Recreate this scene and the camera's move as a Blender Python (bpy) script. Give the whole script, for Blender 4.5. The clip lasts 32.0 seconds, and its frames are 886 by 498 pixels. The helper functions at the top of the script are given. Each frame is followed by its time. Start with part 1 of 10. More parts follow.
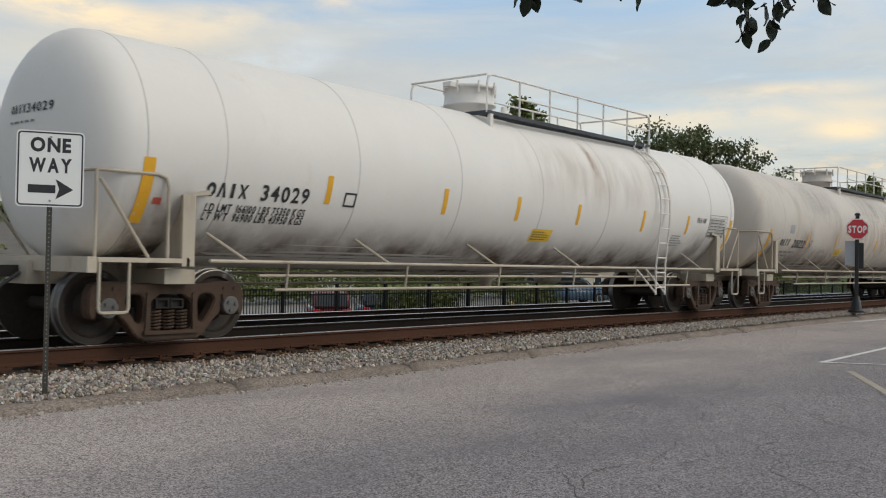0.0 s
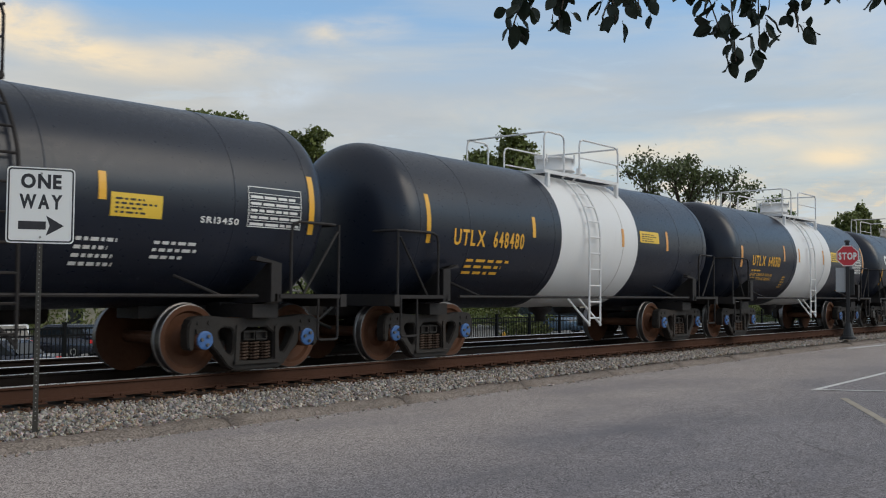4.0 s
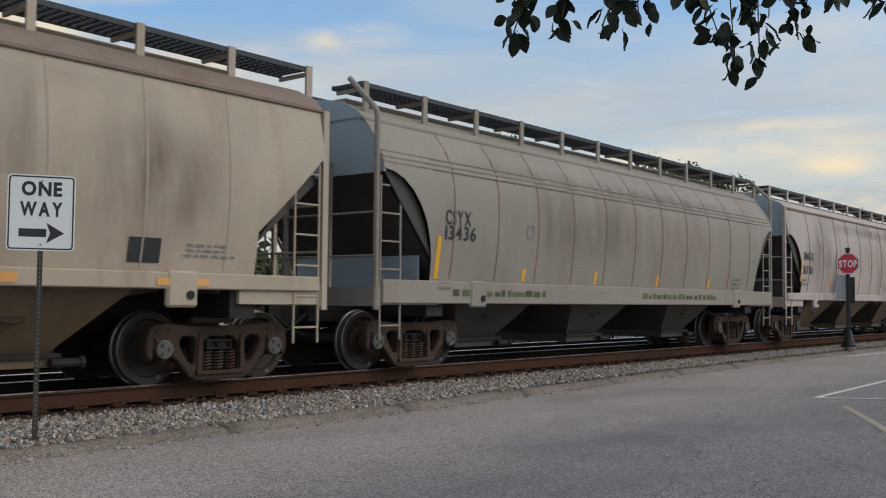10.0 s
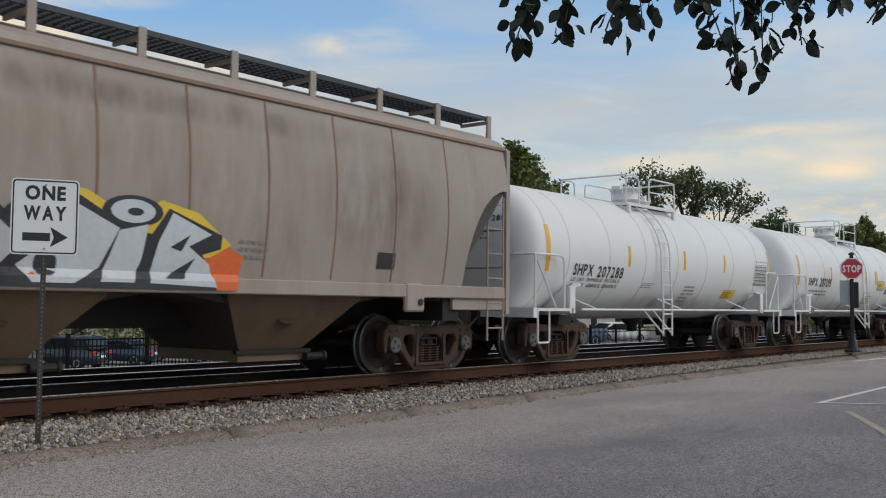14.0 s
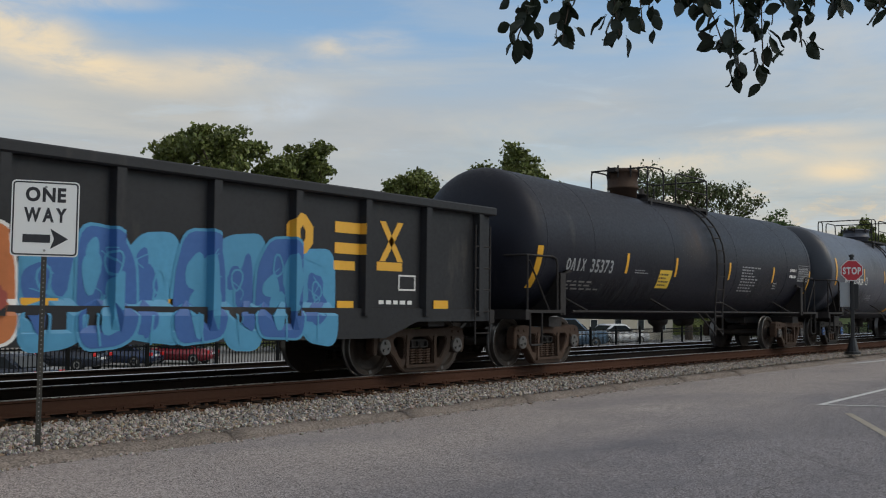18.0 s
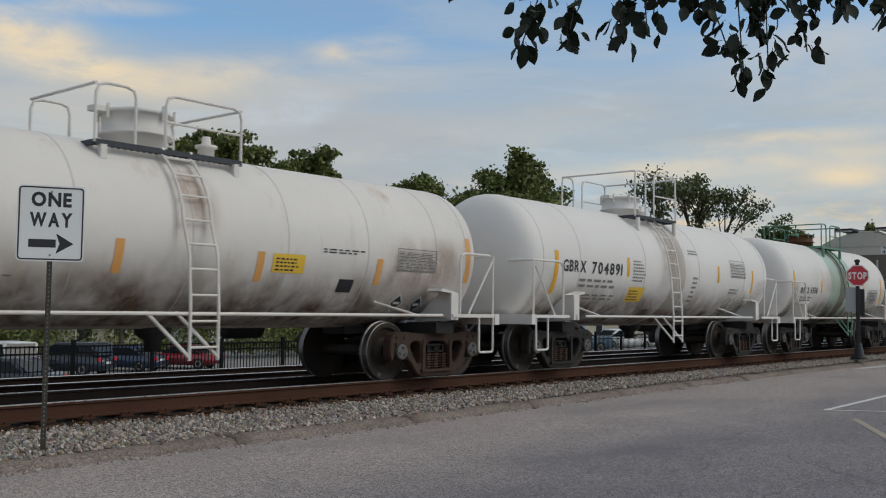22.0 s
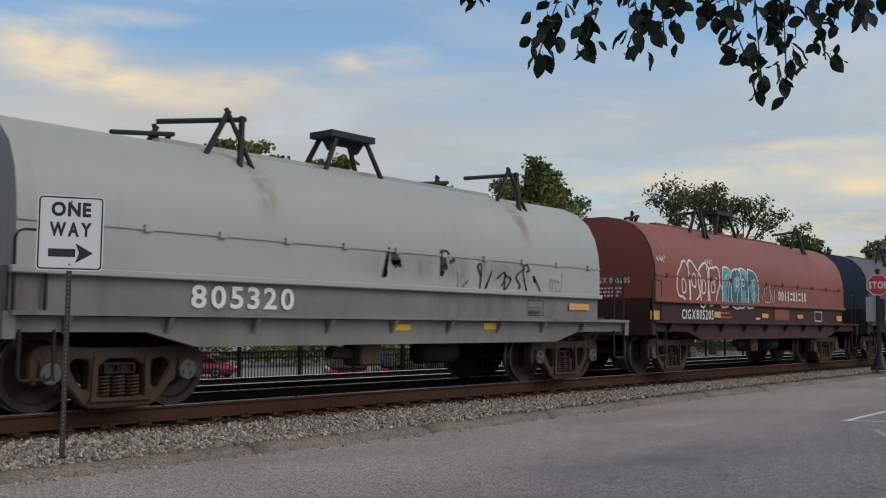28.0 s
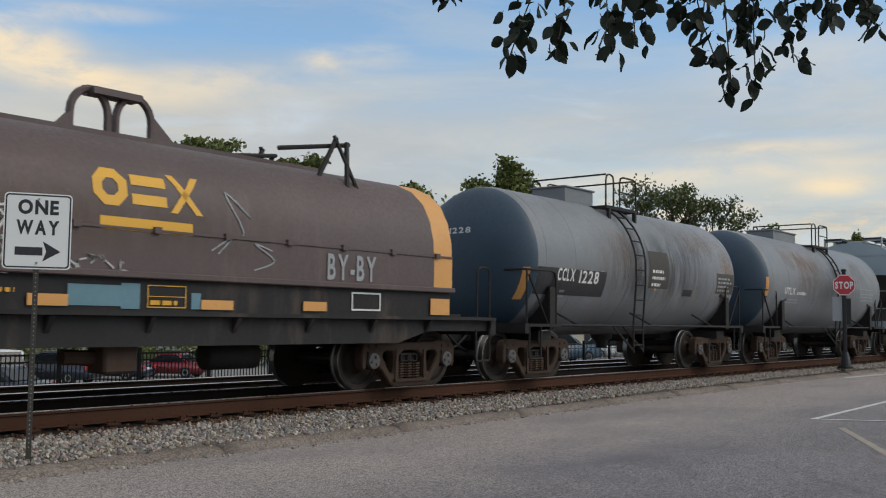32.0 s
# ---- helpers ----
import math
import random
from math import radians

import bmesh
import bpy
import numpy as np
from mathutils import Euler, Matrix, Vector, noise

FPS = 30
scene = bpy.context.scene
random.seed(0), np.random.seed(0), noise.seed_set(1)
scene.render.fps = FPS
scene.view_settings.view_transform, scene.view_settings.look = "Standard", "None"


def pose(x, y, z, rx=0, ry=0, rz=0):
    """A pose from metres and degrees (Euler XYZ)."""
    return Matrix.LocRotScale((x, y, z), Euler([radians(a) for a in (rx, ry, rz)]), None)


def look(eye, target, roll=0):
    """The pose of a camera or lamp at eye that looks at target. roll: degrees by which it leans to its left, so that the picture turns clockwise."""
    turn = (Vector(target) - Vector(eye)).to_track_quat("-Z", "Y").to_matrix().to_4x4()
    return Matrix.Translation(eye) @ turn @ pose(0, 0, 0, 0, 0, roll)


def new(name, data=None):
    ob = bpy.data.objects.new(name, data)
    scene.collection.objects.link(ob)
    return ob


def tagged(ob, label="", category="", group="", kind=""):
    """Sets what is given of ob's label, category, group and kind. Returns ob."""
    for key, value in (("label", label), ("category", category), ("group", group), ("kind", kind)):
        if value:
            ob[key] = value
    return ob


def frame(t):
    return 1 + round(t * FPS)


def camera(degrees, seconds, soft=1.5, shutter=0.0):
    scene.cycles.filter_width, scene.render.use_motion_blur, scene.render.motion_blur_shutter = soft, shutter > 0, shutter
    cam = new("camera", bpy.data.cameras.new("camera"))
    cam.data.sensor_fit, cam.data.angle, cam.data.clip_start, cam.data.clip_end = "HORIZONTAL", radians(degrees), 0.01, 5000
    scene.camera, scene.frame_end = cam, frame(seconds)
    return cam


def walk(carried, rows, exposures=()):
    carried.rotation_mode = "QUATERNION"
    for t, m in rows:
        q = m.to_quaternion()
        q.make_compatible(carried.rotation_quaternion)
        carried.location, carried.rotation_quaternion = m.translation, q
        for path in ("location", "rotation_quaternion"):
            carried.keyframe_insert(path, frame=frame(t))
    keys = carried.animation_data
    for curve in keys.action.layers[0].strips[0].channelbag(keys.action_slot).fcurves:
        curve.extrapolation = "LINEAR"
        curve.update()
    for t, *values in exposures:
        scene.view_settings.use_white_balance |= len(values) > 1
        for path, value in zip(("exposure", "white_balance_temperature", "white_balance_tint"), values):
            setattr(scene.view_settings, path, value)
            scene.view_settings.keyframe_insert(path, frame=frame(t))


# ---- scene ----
cam = camera(48.8, 32.0, 1.1, 0.07)
EYE_Z = 1.5


def held(yaw, pitch, roll):
    """The hand-held camera turns about one spot."""
    return pose(0, 0, EYE_Z, 90 + pitch, roll, yaw)


walk(cam, (
    (0.0, held(-50.19, 0.75, -1.16)),
    (0.5, held(-50.52, 1.37, -0.84)),
    (1.0, held(-50.68, 1.99, -0.54)),
    (1.5, held(-50.69, 2.40, -0.42)),
    (2.0, held(-50.66, 2.65, -0.43)),
    (2.5, held(-50.70, 2.68, -0.43)),
    (3.0, held(-50.72, 2.66, -0.42)),
    (3.5, held(-50.66, 2.63, -0.46)),
    (5.5, held(-50.67, 2.58, -0.45)),
    (6.0, held(-50.67, 2.56, -0.49)),
    (6.5, held(-50.65, 2.54, -0.47)),
    (7.0, held(-50.67, 2.53, -0.43)),
    (7.5, held(-50.64, 2.73, -0.45)),
    (8.0, held(-50.63, 2.98, -0.45)),
    (8.5, held(-50.65, 3.09, -0.50)),
    (9.0, held(-50.64, 3.08, -0.46)),
    (9.5, held(-50.65, 3.08, -0.46)),
    (10.0, held(-50.64, 3.06, -0.48)),
    (10.5, held(-50.64, 3.01, -0.47)),
    (11.0, held(-50.63, 3.03, -0.46)),
    (11.5, held(-50.64, 3.10, -0.47)),
    (12.0, held(-50.59, 3.30, -0.51)),
    (12.5, held(-50.51, 3.38, -0.51)),
    (13.0, held(-50.46, 3.38, -0.52)),
    (13.5, held(-50.47, 3.35, -0.51)),
    (14.0, held(-50.46, 3.32, -0.55)),
    (14.5, held(-50.46, 3.32, -0.55)),
    (16.5, held(-50.46, 3.26, -0.58)),
    (17.0, held(-50.46, 3.28, -0.57)),
    (17.5, held(-50.42, 3.31, -0.58)),
    (18.0, held(-50.45, 3.43, -0.57)),
    (18.5, held(-50.42, 3.46, -0.58)),
    (19.0, held(-50.39, 3.48, -0.55)),
    (19.5, held(-50.41, 3.66, -0.58)),
    (20.0, held(-50.39, 3.77, -0.57)),
    (20.5, held(-50.41, 3.76, -0.60)),
    (21.0, held(-50.39, 3.75, -0.57)),
    (21.5, held(-50.39, 3.73, -0.59)),
    (22.0, held(-50.17, 3.71, -0.60)),
    (22.5, held(-49.94, 3.68, -0.64)),
    (23.0, held(-49.85, 3.66, -0.63)),
    (23.5, held(-49.77, 3.65, -0.67)),
    (24.0, held(-49.57, 3.63, -0.65)),
    (24.5, held(-49.38, 3.71, -0.65)),
    (25.0, held(-49.38, 4.02, -0.64)),
    (25.5, held(-49.35, 4.28, -0.63)),
    (26.0, held(-49.36, 4.36, -0.63)),
    (26.5, held(-49.36, 4.31, -0.63)),
    (28.5, held(-49.14, 4.24, -0.66)),
    (29.0, held(-49.15, 4.22, -0.69)),
    (29.5, held(-49.15, 4.20, -0.71)),
    (30.0, held(-49.14, 4.18, -0.70)),
    (30.5, held(-49.18, 4.17, -0.70)),
    (31.0, held(-49.23, 4.25, -0.60)),
    (31.5, held(-49.50, 4.24, -0.65)),
    (31.7, held(-49.83, 4.24, -0.65)),
    (31.9, held(-50.45, 4.23, -0.68)),
    (32.0, held(-50.85, 4.23, -0.68)),
), exposures=((0.0, 0.0, 6850, 10), (0.5, -0.12, 6680, 10), (1.0, -0.28, 6480, 10), (2.0, -0.26, 6480, 10), (3.0, -0.22, 6480, 10), (6.0, -0.14, 6480, 10), (8.0, -0.24, 6480, 10), (9.0, -0.18, 6480, 10), (13.0, -0.17, 6480, 10), (14.0, -0.17, 6480, 10), (17.0, -0.36, 6600, 10), (18.0, -0.33, 6590, 10), (19.0, -0.1, 6580, 10), (20.0, -0.06, 6570, 10), (21.0, -0.28, 6560, 10), (22.0, -0.38, 6480, 10), (24.0, -0.42, 6460, 10), (26.0, -0.31, 6440, 10), (29.0, -0.3, 6580, 10), (30.0, -0.26, 6590, 10), (32.0, -0.18, 6600, 10)))

# ---- world and light ----
SUN_ELEVATION, SUN_AZIMUTH = radians(38), radians(150)
world = bpy.data.worlds.new("evening_sky")
scene.world = world
world.use_nodes = True
wn, wl = world.node_tree.nodes, world.node_tree.links
wn.clear()


def wnode(kind, **values):
    n = wn.new(kind)
    for k, v in values.items():
        n.inputs[k].default_value = v
    return n


w_out, w_bg = wn.new("ShaderNodeOutputWorld"), wn.new("ShaderNodeBackground")
w_sky = wn.new("ShaderNodeTexSky")
w_sky.sky_type, w_sky.sun_disc = "NISHITA", False
w_sky.sun_elevation, w_sky.sun_rotation = SUN_ELEVATION, SUN_AZIMUTH
w_sky.dust_density, w_sky.ozone_density = 1.5, 1.5
w_co = wn.new("ShaderNodeTexCoord")
w_sep = wn.new("ShaderNodeSeparateXYZ")
wl.new(w_co.outputs["Generated"], w_sep.inputs[0])
w_az = wn.new("ShaderNodeMath"); w_az.operation = "ARCTAN2"
wl.new(w_sep.outputs["X"], w_az.inputs[0]); wl.new(w_sep.outputs["Y"], w_az.inputs[1])
w_dir = wn.new("ShaderNodeCombineXYZ")
wl.new(w_az.outputs[0], w_dir.inputs["X"]); wl.new(w_sep.outputs["Z"], w_dir.inputs["Y"])


def w_noise(place, turn, size, scale, detail, rough, lo, hi, to_lo=0.0, to_hi=1.0):
    mp = wn.new("ShaderNodeMapping")
    mp.inputs["Location"].default_value, mp.inputs["Rotation"].default_value, mp.inputs["Scale"].default_value = place, (0, 0, radians(turn)), size
    wl.new(w_dir.outputs[0], mp.inputs[0])
    n = wnode("ShaderNodeTexNoise", Scale=scale, Detail=detail, Roughness=rough, Distortion=0.35)
    wl.new(mp.outputs[0], n.inputs["Vector"])
    return w_range(n.outputs["Fac"], lo, hi, to_lo, to_hi)


def w_range(src, lo, hi, to_lo, to_hi):
    r = wn.new("ShaderNodeMapRange")
    r.interpolation_type = "SMOOTHSTEP"
    for key, val in (("From Min", lo), ("From Max", hi), ("To Min", to_lo), ("To Max", to_hi)):
        r.inputs[key].default_value = val
    wl.new(src, r.inputs[0])
    return r.outputs[0]


def w_times(a, b):
    m = wn.new("ShaderNodeMath"); m.operation = "MULTIPLY"
    wl.new(a, m.inputs[0]); wl.new(b, m.inputs[1])
    return m.outputs[0]


def w_over(fac, under, colour, mode="MIX"):
    m = wn.new("ShaderNodeMix"); m.data_type, m.blend_type = "RGBA", mode
    if isinstance(fac, float):
        m.inputs["Factor"].default_value = fac
    else:
        wl.new(fac, m.inputs["Factor"])
    wl.new(under, m.inputs["A"])
    if isinstance(colour, tuple):
        m.inputs["B"].default_value = (*colour, 1)
    else:
        wl.new(colour, m.inputs["B"])
    return m.outputs["Result"]


def w_cloud(az, z, ra, rz, turn, amount):
    """A single soft-edged cloud round one direction, broken up by noise."""
    mp = wn.new("ShaderNodeMapping"); mp.vector_type = "TEXTURE"
    mp.inputs["Location"].default_value, mp.inputs["Rotation"].default_value, mp.inputs["Scale"].default_value = (az, z, 0), (0, 0, radians(turn)), (ra, rz, 1)
    wl.new(w_dir.outputs[0], mp.inputs[0])
    ln = wn.new("ShaderNodeVectorMath"); ln.operation = "LENGTH"
    wl.new(mp.outputs[0], ln.inputs[0])
    return w_times(w_range(ln.outputs["Value"], 0.1, 1.35, amount, 0.0), w_wisp)


w_z, w_a = w_sep.outputs["Z"], w_az.outputs[0]
w_wisp = w_noise((1.3, 0.4, 0), -5, (1.0, 2.6, 1), 9.0, 8.0, 0.62, 0.30, 0.62, 0.12, 1.0)
w_col = w_over(1.0, w_sky.outputs[0], (0.122, 0.188, 0.222), "MULTIPLY")
# low warm haze, a soft grey veil under a clear blue gap, then lit clouds and small puffs near the horizon
w_col = w_over(w_range(w_z, 0.0, 0.34, 0.62, 0.0), w_col, (0.68, 0.665, 0.59))
w_gap = w_over(w_range(w_z, 0.34, 0.50, 0.0, 0.95), w_range(w_z, 0.19, 0.28, 1.0, 0.22), (1.0, 1.0, 1.0))
w_veil = w_noise((0.3, 1.7, 0), -6, (1.0, 5.5, 1), 1.5, 7.0, 0.52, 0.22, 0.56, 0.35, 0.92)
w_col = w_over(w_times(w_veil, w_gap), w_col, (0.60, 0.615, 0.63))
w_col = w_over(w_times(w_noise((3.2, 0.9, 0), 5, (1.0, 5.0, 1), 2.6, 8.0, 0.6, 0.42, 0.66, 0.0, 0.62), w_range(w_z, 0.10, 0.30, 1.0, 0.45)), w_col, (0.80, 0.755, 0.66))
w_col = w_over(w_times(w_noise((5.2, 0.2, 0), -3, (1.0, 2.6, 1), 17.0, 7.0, 0.62, 0.51, 0.63, 0.0, 0.75), w_range(w_z, 0.16, 0.08, 0.0, 1.0)), w_col, (0.98, 0.80, 0.56))
w_col = w_over(w_times(w_noise((7.1, 3.3, 0), -4, (1.0, 6.0, 1), 3.4, 9.0, 0.62, 0.46, 0.66, 0.0, 0.62), w_range(w_z, 0.05, 0.24, 1.0, 0.3)), w_col, (0.47, 0.525, 0.565))
w_col = w_over(w_times(w_noise((0.7, 5.3, 0), -2, (1.0, 4.2, 1), 6.5, 9.0, 0.66, 0.56, 0.70, 0.0, 0.5), w_range(w_z, 0.10, 0.26, 1.0, 0.35)), w_col, (0.66, 0.80, 0.93))
for az, z, ra, rz, turn, amount, white in (
        (0.464, 0.253, 0.069, 0.024, -8, 1.00, 0), (0.519, 0.227, 0.122, 0.020, -8, 1.00, 0), (0.650, 0.231, 0.093, 0.020, 2, 0.55, 0),
        (0.507, 0.283, 0.098, 0.010, 3, 0.50, 0), (0.770, 0.258, 0.043, 0.015, 4, 0.65, 0), (0.818, 0.264, 0.035, 0.013, 0, 0.50, 0),
        (0.716, 0.199, 0.052, 0.020, 12, 0.80, 1), (1.202, 0.169, 0.110, 0.010, 2, 0.60, 0), (1.165, 0.148, 0.191, 0.014, 3, 0.60, 0),
        (1.269, 0.133, 0.041, 0.013, 0, 0.90, 0), (1.244, 0.246, 0.139, 0.041, 4, 0.22, 0)):
    w_col = w_over(w_cloud(az, z, ra, rz, turn, amount), w_col, (0.72, 0.83, 0.96) if white else (1.10, 0.90, 0.63))
w_col = w_over(1.0, w_col, (0.985, 0.995, 0.985), "MULTIPLY")
wl.new(w_col, w_bg.inputs["Color"])
w_bg.inputs["Strength"].default_value = 1.0
wl.new(w_bg.outputs[0], w_out.inputs[0])

sun = new("sun", bpy.data.lights.new("sun", "SUN"))
sun.data.energy, sun.data.angle, sun.data.color = 1.3, radians(40), (1.0, 0.88, 0.74)
sun.matrix_world = look((0, 0, 30), (-30 * math.sin(SUN_AZIMUTH), -30 * math.cos(SUN_AZIMUTH), 30 - 30 * math.tan(SUN_ELEVATION)))

# ---- materials ----
def material(name, base, rough=0.6, metal=0.0, vary=0.25, scale=3.0, bump=0.0, bump_scale=60.0, stain=None, stain_amount=0.0,
             stain_scale=(1.0, 1.0, 0.25), rust=0.0, per_object=0.0, coat=0.0, spec=0.5, shift=0.0, grain=0.0, grain_scale=90.0):
    """A procedural surface: base colour, two scales of variation, optional streaked stains, rust and fine relief."""
    m = bpy.data.materials.new(name)
    m.use_nodes = True
    nt = m.node_tree
    nodes, links = nt.nodes, nt.links
    bsdf = nodes["Principled BSDF"]
    bsdf.inputs["Roughness"].default_value, bsdf.inputs["Metallic"].default_value = rough, metal
    bsdf.inputs["Specular IOR Level"].default_value, bsdf.inputs["Coat Weight"].default_value = spec, coat
    bsdf.inputs["Coat Roughness"].default_value = 0.2
    co, info = nodes.new("ShaderNodeTexCoord"), nodes.new("ShaderNodeObjectInfo")

    def noise_of(s, detail, mapping=None, rough_n=0.6):
        n = nodes.new("ShaderNodeTexNoise")
        n.noise_dimensions = "4D"
        n.inputs["Scale"].default_value, n.inputs["Detail"].default_value, n.inputs["Roughness"].default_value = s, detail, rough_n
        w = nodes.new("ShaderNodeMath"); w.operation = "MULTIPLY_ADD"
        w.inputs[1].default_value, w.inputs[2].default_value = 7.0 if per_object else 0.0, shift
        links.new(info.outputs["Random"], w.inputs[0]); links.new(w.outputs[0], n.inputs["W"])
        if mapping:
            mp = nodes.new("ShaderNodeMapping"); mp.inputs["Scale"].default_value = mapping
            links.new(co.outputs["Object"], mp.inputs[0]); links.new(mp.outputs[0], n.inputs["Vector"])
        else:
            links.new(co.outputs["Object"], n.inputs["Vector"])
        return n

    def ramp(src, lo, hi, a=0.0, b=1.0):
        r = nodes.new("ShaderNodeMapRange")
        r.inputs["From Min"].default_value, r.inputs["From Max"].default_value = lo, hi
        r.inputs["To Min"].default_value, r.inputs["To Max"].default_value = a, b
        links.new(src, r.inputs[0])
        return r.outputs[0]

    def mix(fac, a, b, mode="MIX"):
        x = nodes.new("ShaderNodeMix"); x.data_type, x.blend_type = "RGBA", mode
        for key, val in (("Factor", fac), ("A", a), ("B", b)):
            if isinstance(val, (int, float, tuple)):
                x.inputs[key].default_value = (*val, 1) if isinstance(val, tuple) else val
            else:
                links.new(val, x.inputs[key])
        return x.outputs["Result"]

    big, fine = noise_of(scale * 0.23, 3.0), noise_of(scale * 6.0, 4.0)
    lo, hi = tuple(max(c * (1 - vary), 0) for c in base), tuple(min(c * (1 + vary * 0.6), 1) for c in base)
    col = mix(ramp(big.outputs["Fac"], 0.3, 0.7), lo, hi)
    col = mix(ramp(fine.outputs["Fac"], 0.35, 0.7, 0.0, 0.5), col, tuple(c * (1 - vary * 0.8) for c in base))
    if grain:
        gr, sc = nodes.new("ShaderNodeTexVoronoi"), nodes.new("ShaderNodeSeparateColor")
        gr.inputs["Scale"].default_value = grain_scale
        links.new(co.outputs["Object"], gr.inputs["Vector"]); links.new(gr.outputs["Color"], sc.inputs[0])
        hv = nodes.new("ShaderNodeHueSaturation")
        links.new(ramp(sc.outputs[0], 0, 1, 1 - grain, 1 + grain), hv.inputs["Value"])
        links.new(col, hv.inputs["Color"]); col = hv.outputs[0]
    if per_object:
        v = nodes.new("ShaderNodeHueSaturation")
        links.new(ramp(info.outputs["Random"], 0, 1, 1 - per_object, 1 + per_object), v.inputs["Value"])
        links.new(col, v.inputs["Color"]); col = v.outputs[0]
    if stain:
        s1 = noise_of(1.7, 6.0, stain_scale, 0.65)
        col = mix(ramp(s1.outputs["Fac"], 0.66 - 0.3 * stain_amount, 0.86 - 0.22 * stain_amount, 0, min(1, 0.35 + stain_amount)), col, stain)
    if rust:
        s2 = noise_of(1.1, 8.0, (1.0, 1.0, 0.7), 0.7)
        col = mix(ramp(s2.outputs["Fac"], 0.68 - 0.2 * rust, 0.78 - 0.15 * rust, 0, 0.9), col, (0.17, 0.075, 0.035))
    links.new(col, bsdf.inputs["Base Color"])
    links.new(ramp(fine.outputs["Fac"], 0.3, 0.7, max(0.03, rough - 0.1), min(1, rough + 0.12)), bsdf.inputs["Roughness"])
    if bump:
        bn = noise_of(bump_scale, 5.0)
        b = nodes.new("ShaderNodeBump"); b.inputs["Strength"].default_value, b.inputs["Distance"].default_value = min(1, bump), 0.02
        links.new(bn.outputs["Fac"], b.inputs["Height"]); links.new(b.outputs[0], bsdf.inputs["Normal"])
    return m


def kerb_brightness(m, kerb_tone, lane, edge):
    """Brightness of the road put into its colour: lighter along the kerb, unevenly darker towards the lane."""
    nt = m.node_tree
    bs = nt.nodes["Principled BSDF"]
    under = bs.inputs["Base Color"].links[0].from_socket
    co, sp, nz = nt.nodes.new("ShaderNodeTexCoord"), nt.nodes.new("ShaderNodeSeparateXYZ"), nt.nodes.new("ShaderNodeTexNoise")
    nz.inputs["Scale"].default_value, nz.inputs["Detail"].default_value = 0.45, 5.0
    nt.links.new(co.outputs["Object"], sp.inputs[0]); nt.links.new(co.outputs["Object"], nz.inputs["Vector"])
    ad = nt.nodes.new("ShaderNodeMath"); ad.operation = "MULTIPLY_ADD"; ad.inputs[1].default_value = 3.2
    nt.links.new(nz.outputs["Fac"], ad.inputs[0]); nt.links.new(sp.outputs["Y"], ad.inputs[2])
    r = nt.nodes.new("ShaderNodeMapRange"); r.interpolation_type = "SMOOTHSTEP"
    r.inputs["From Min"].default_value, r.inputs["From Max"].default_value = edge
    nt.links.new(ad.outputs[0], r.inputs[0])
    tint, mul = nt.nodes.new("ShaderNodeMix"), nt.nodes.new("ShaderNodeMix")
    for n in (tint, mul):
        n.data_type = "RGBA"
    tint.inputs["A"].default_value, tint.inputs["B"].default_value = (*lane, 1), (*kerb_tone, 1)
    nt.links.new(r.outputs[0], tint.inputs["Factor"])
    mul.blend_type = "MULTIPLY"; mul.inputs["Factor"].default_value = 1.0
    nt.links.new(under, mul.inputs["A"]); nt.links.new(tint.outputs["Result"], mul.inputs["B"])
    nt.links.new(mul.outputs["Result"], bs.inputs["Base Color"])


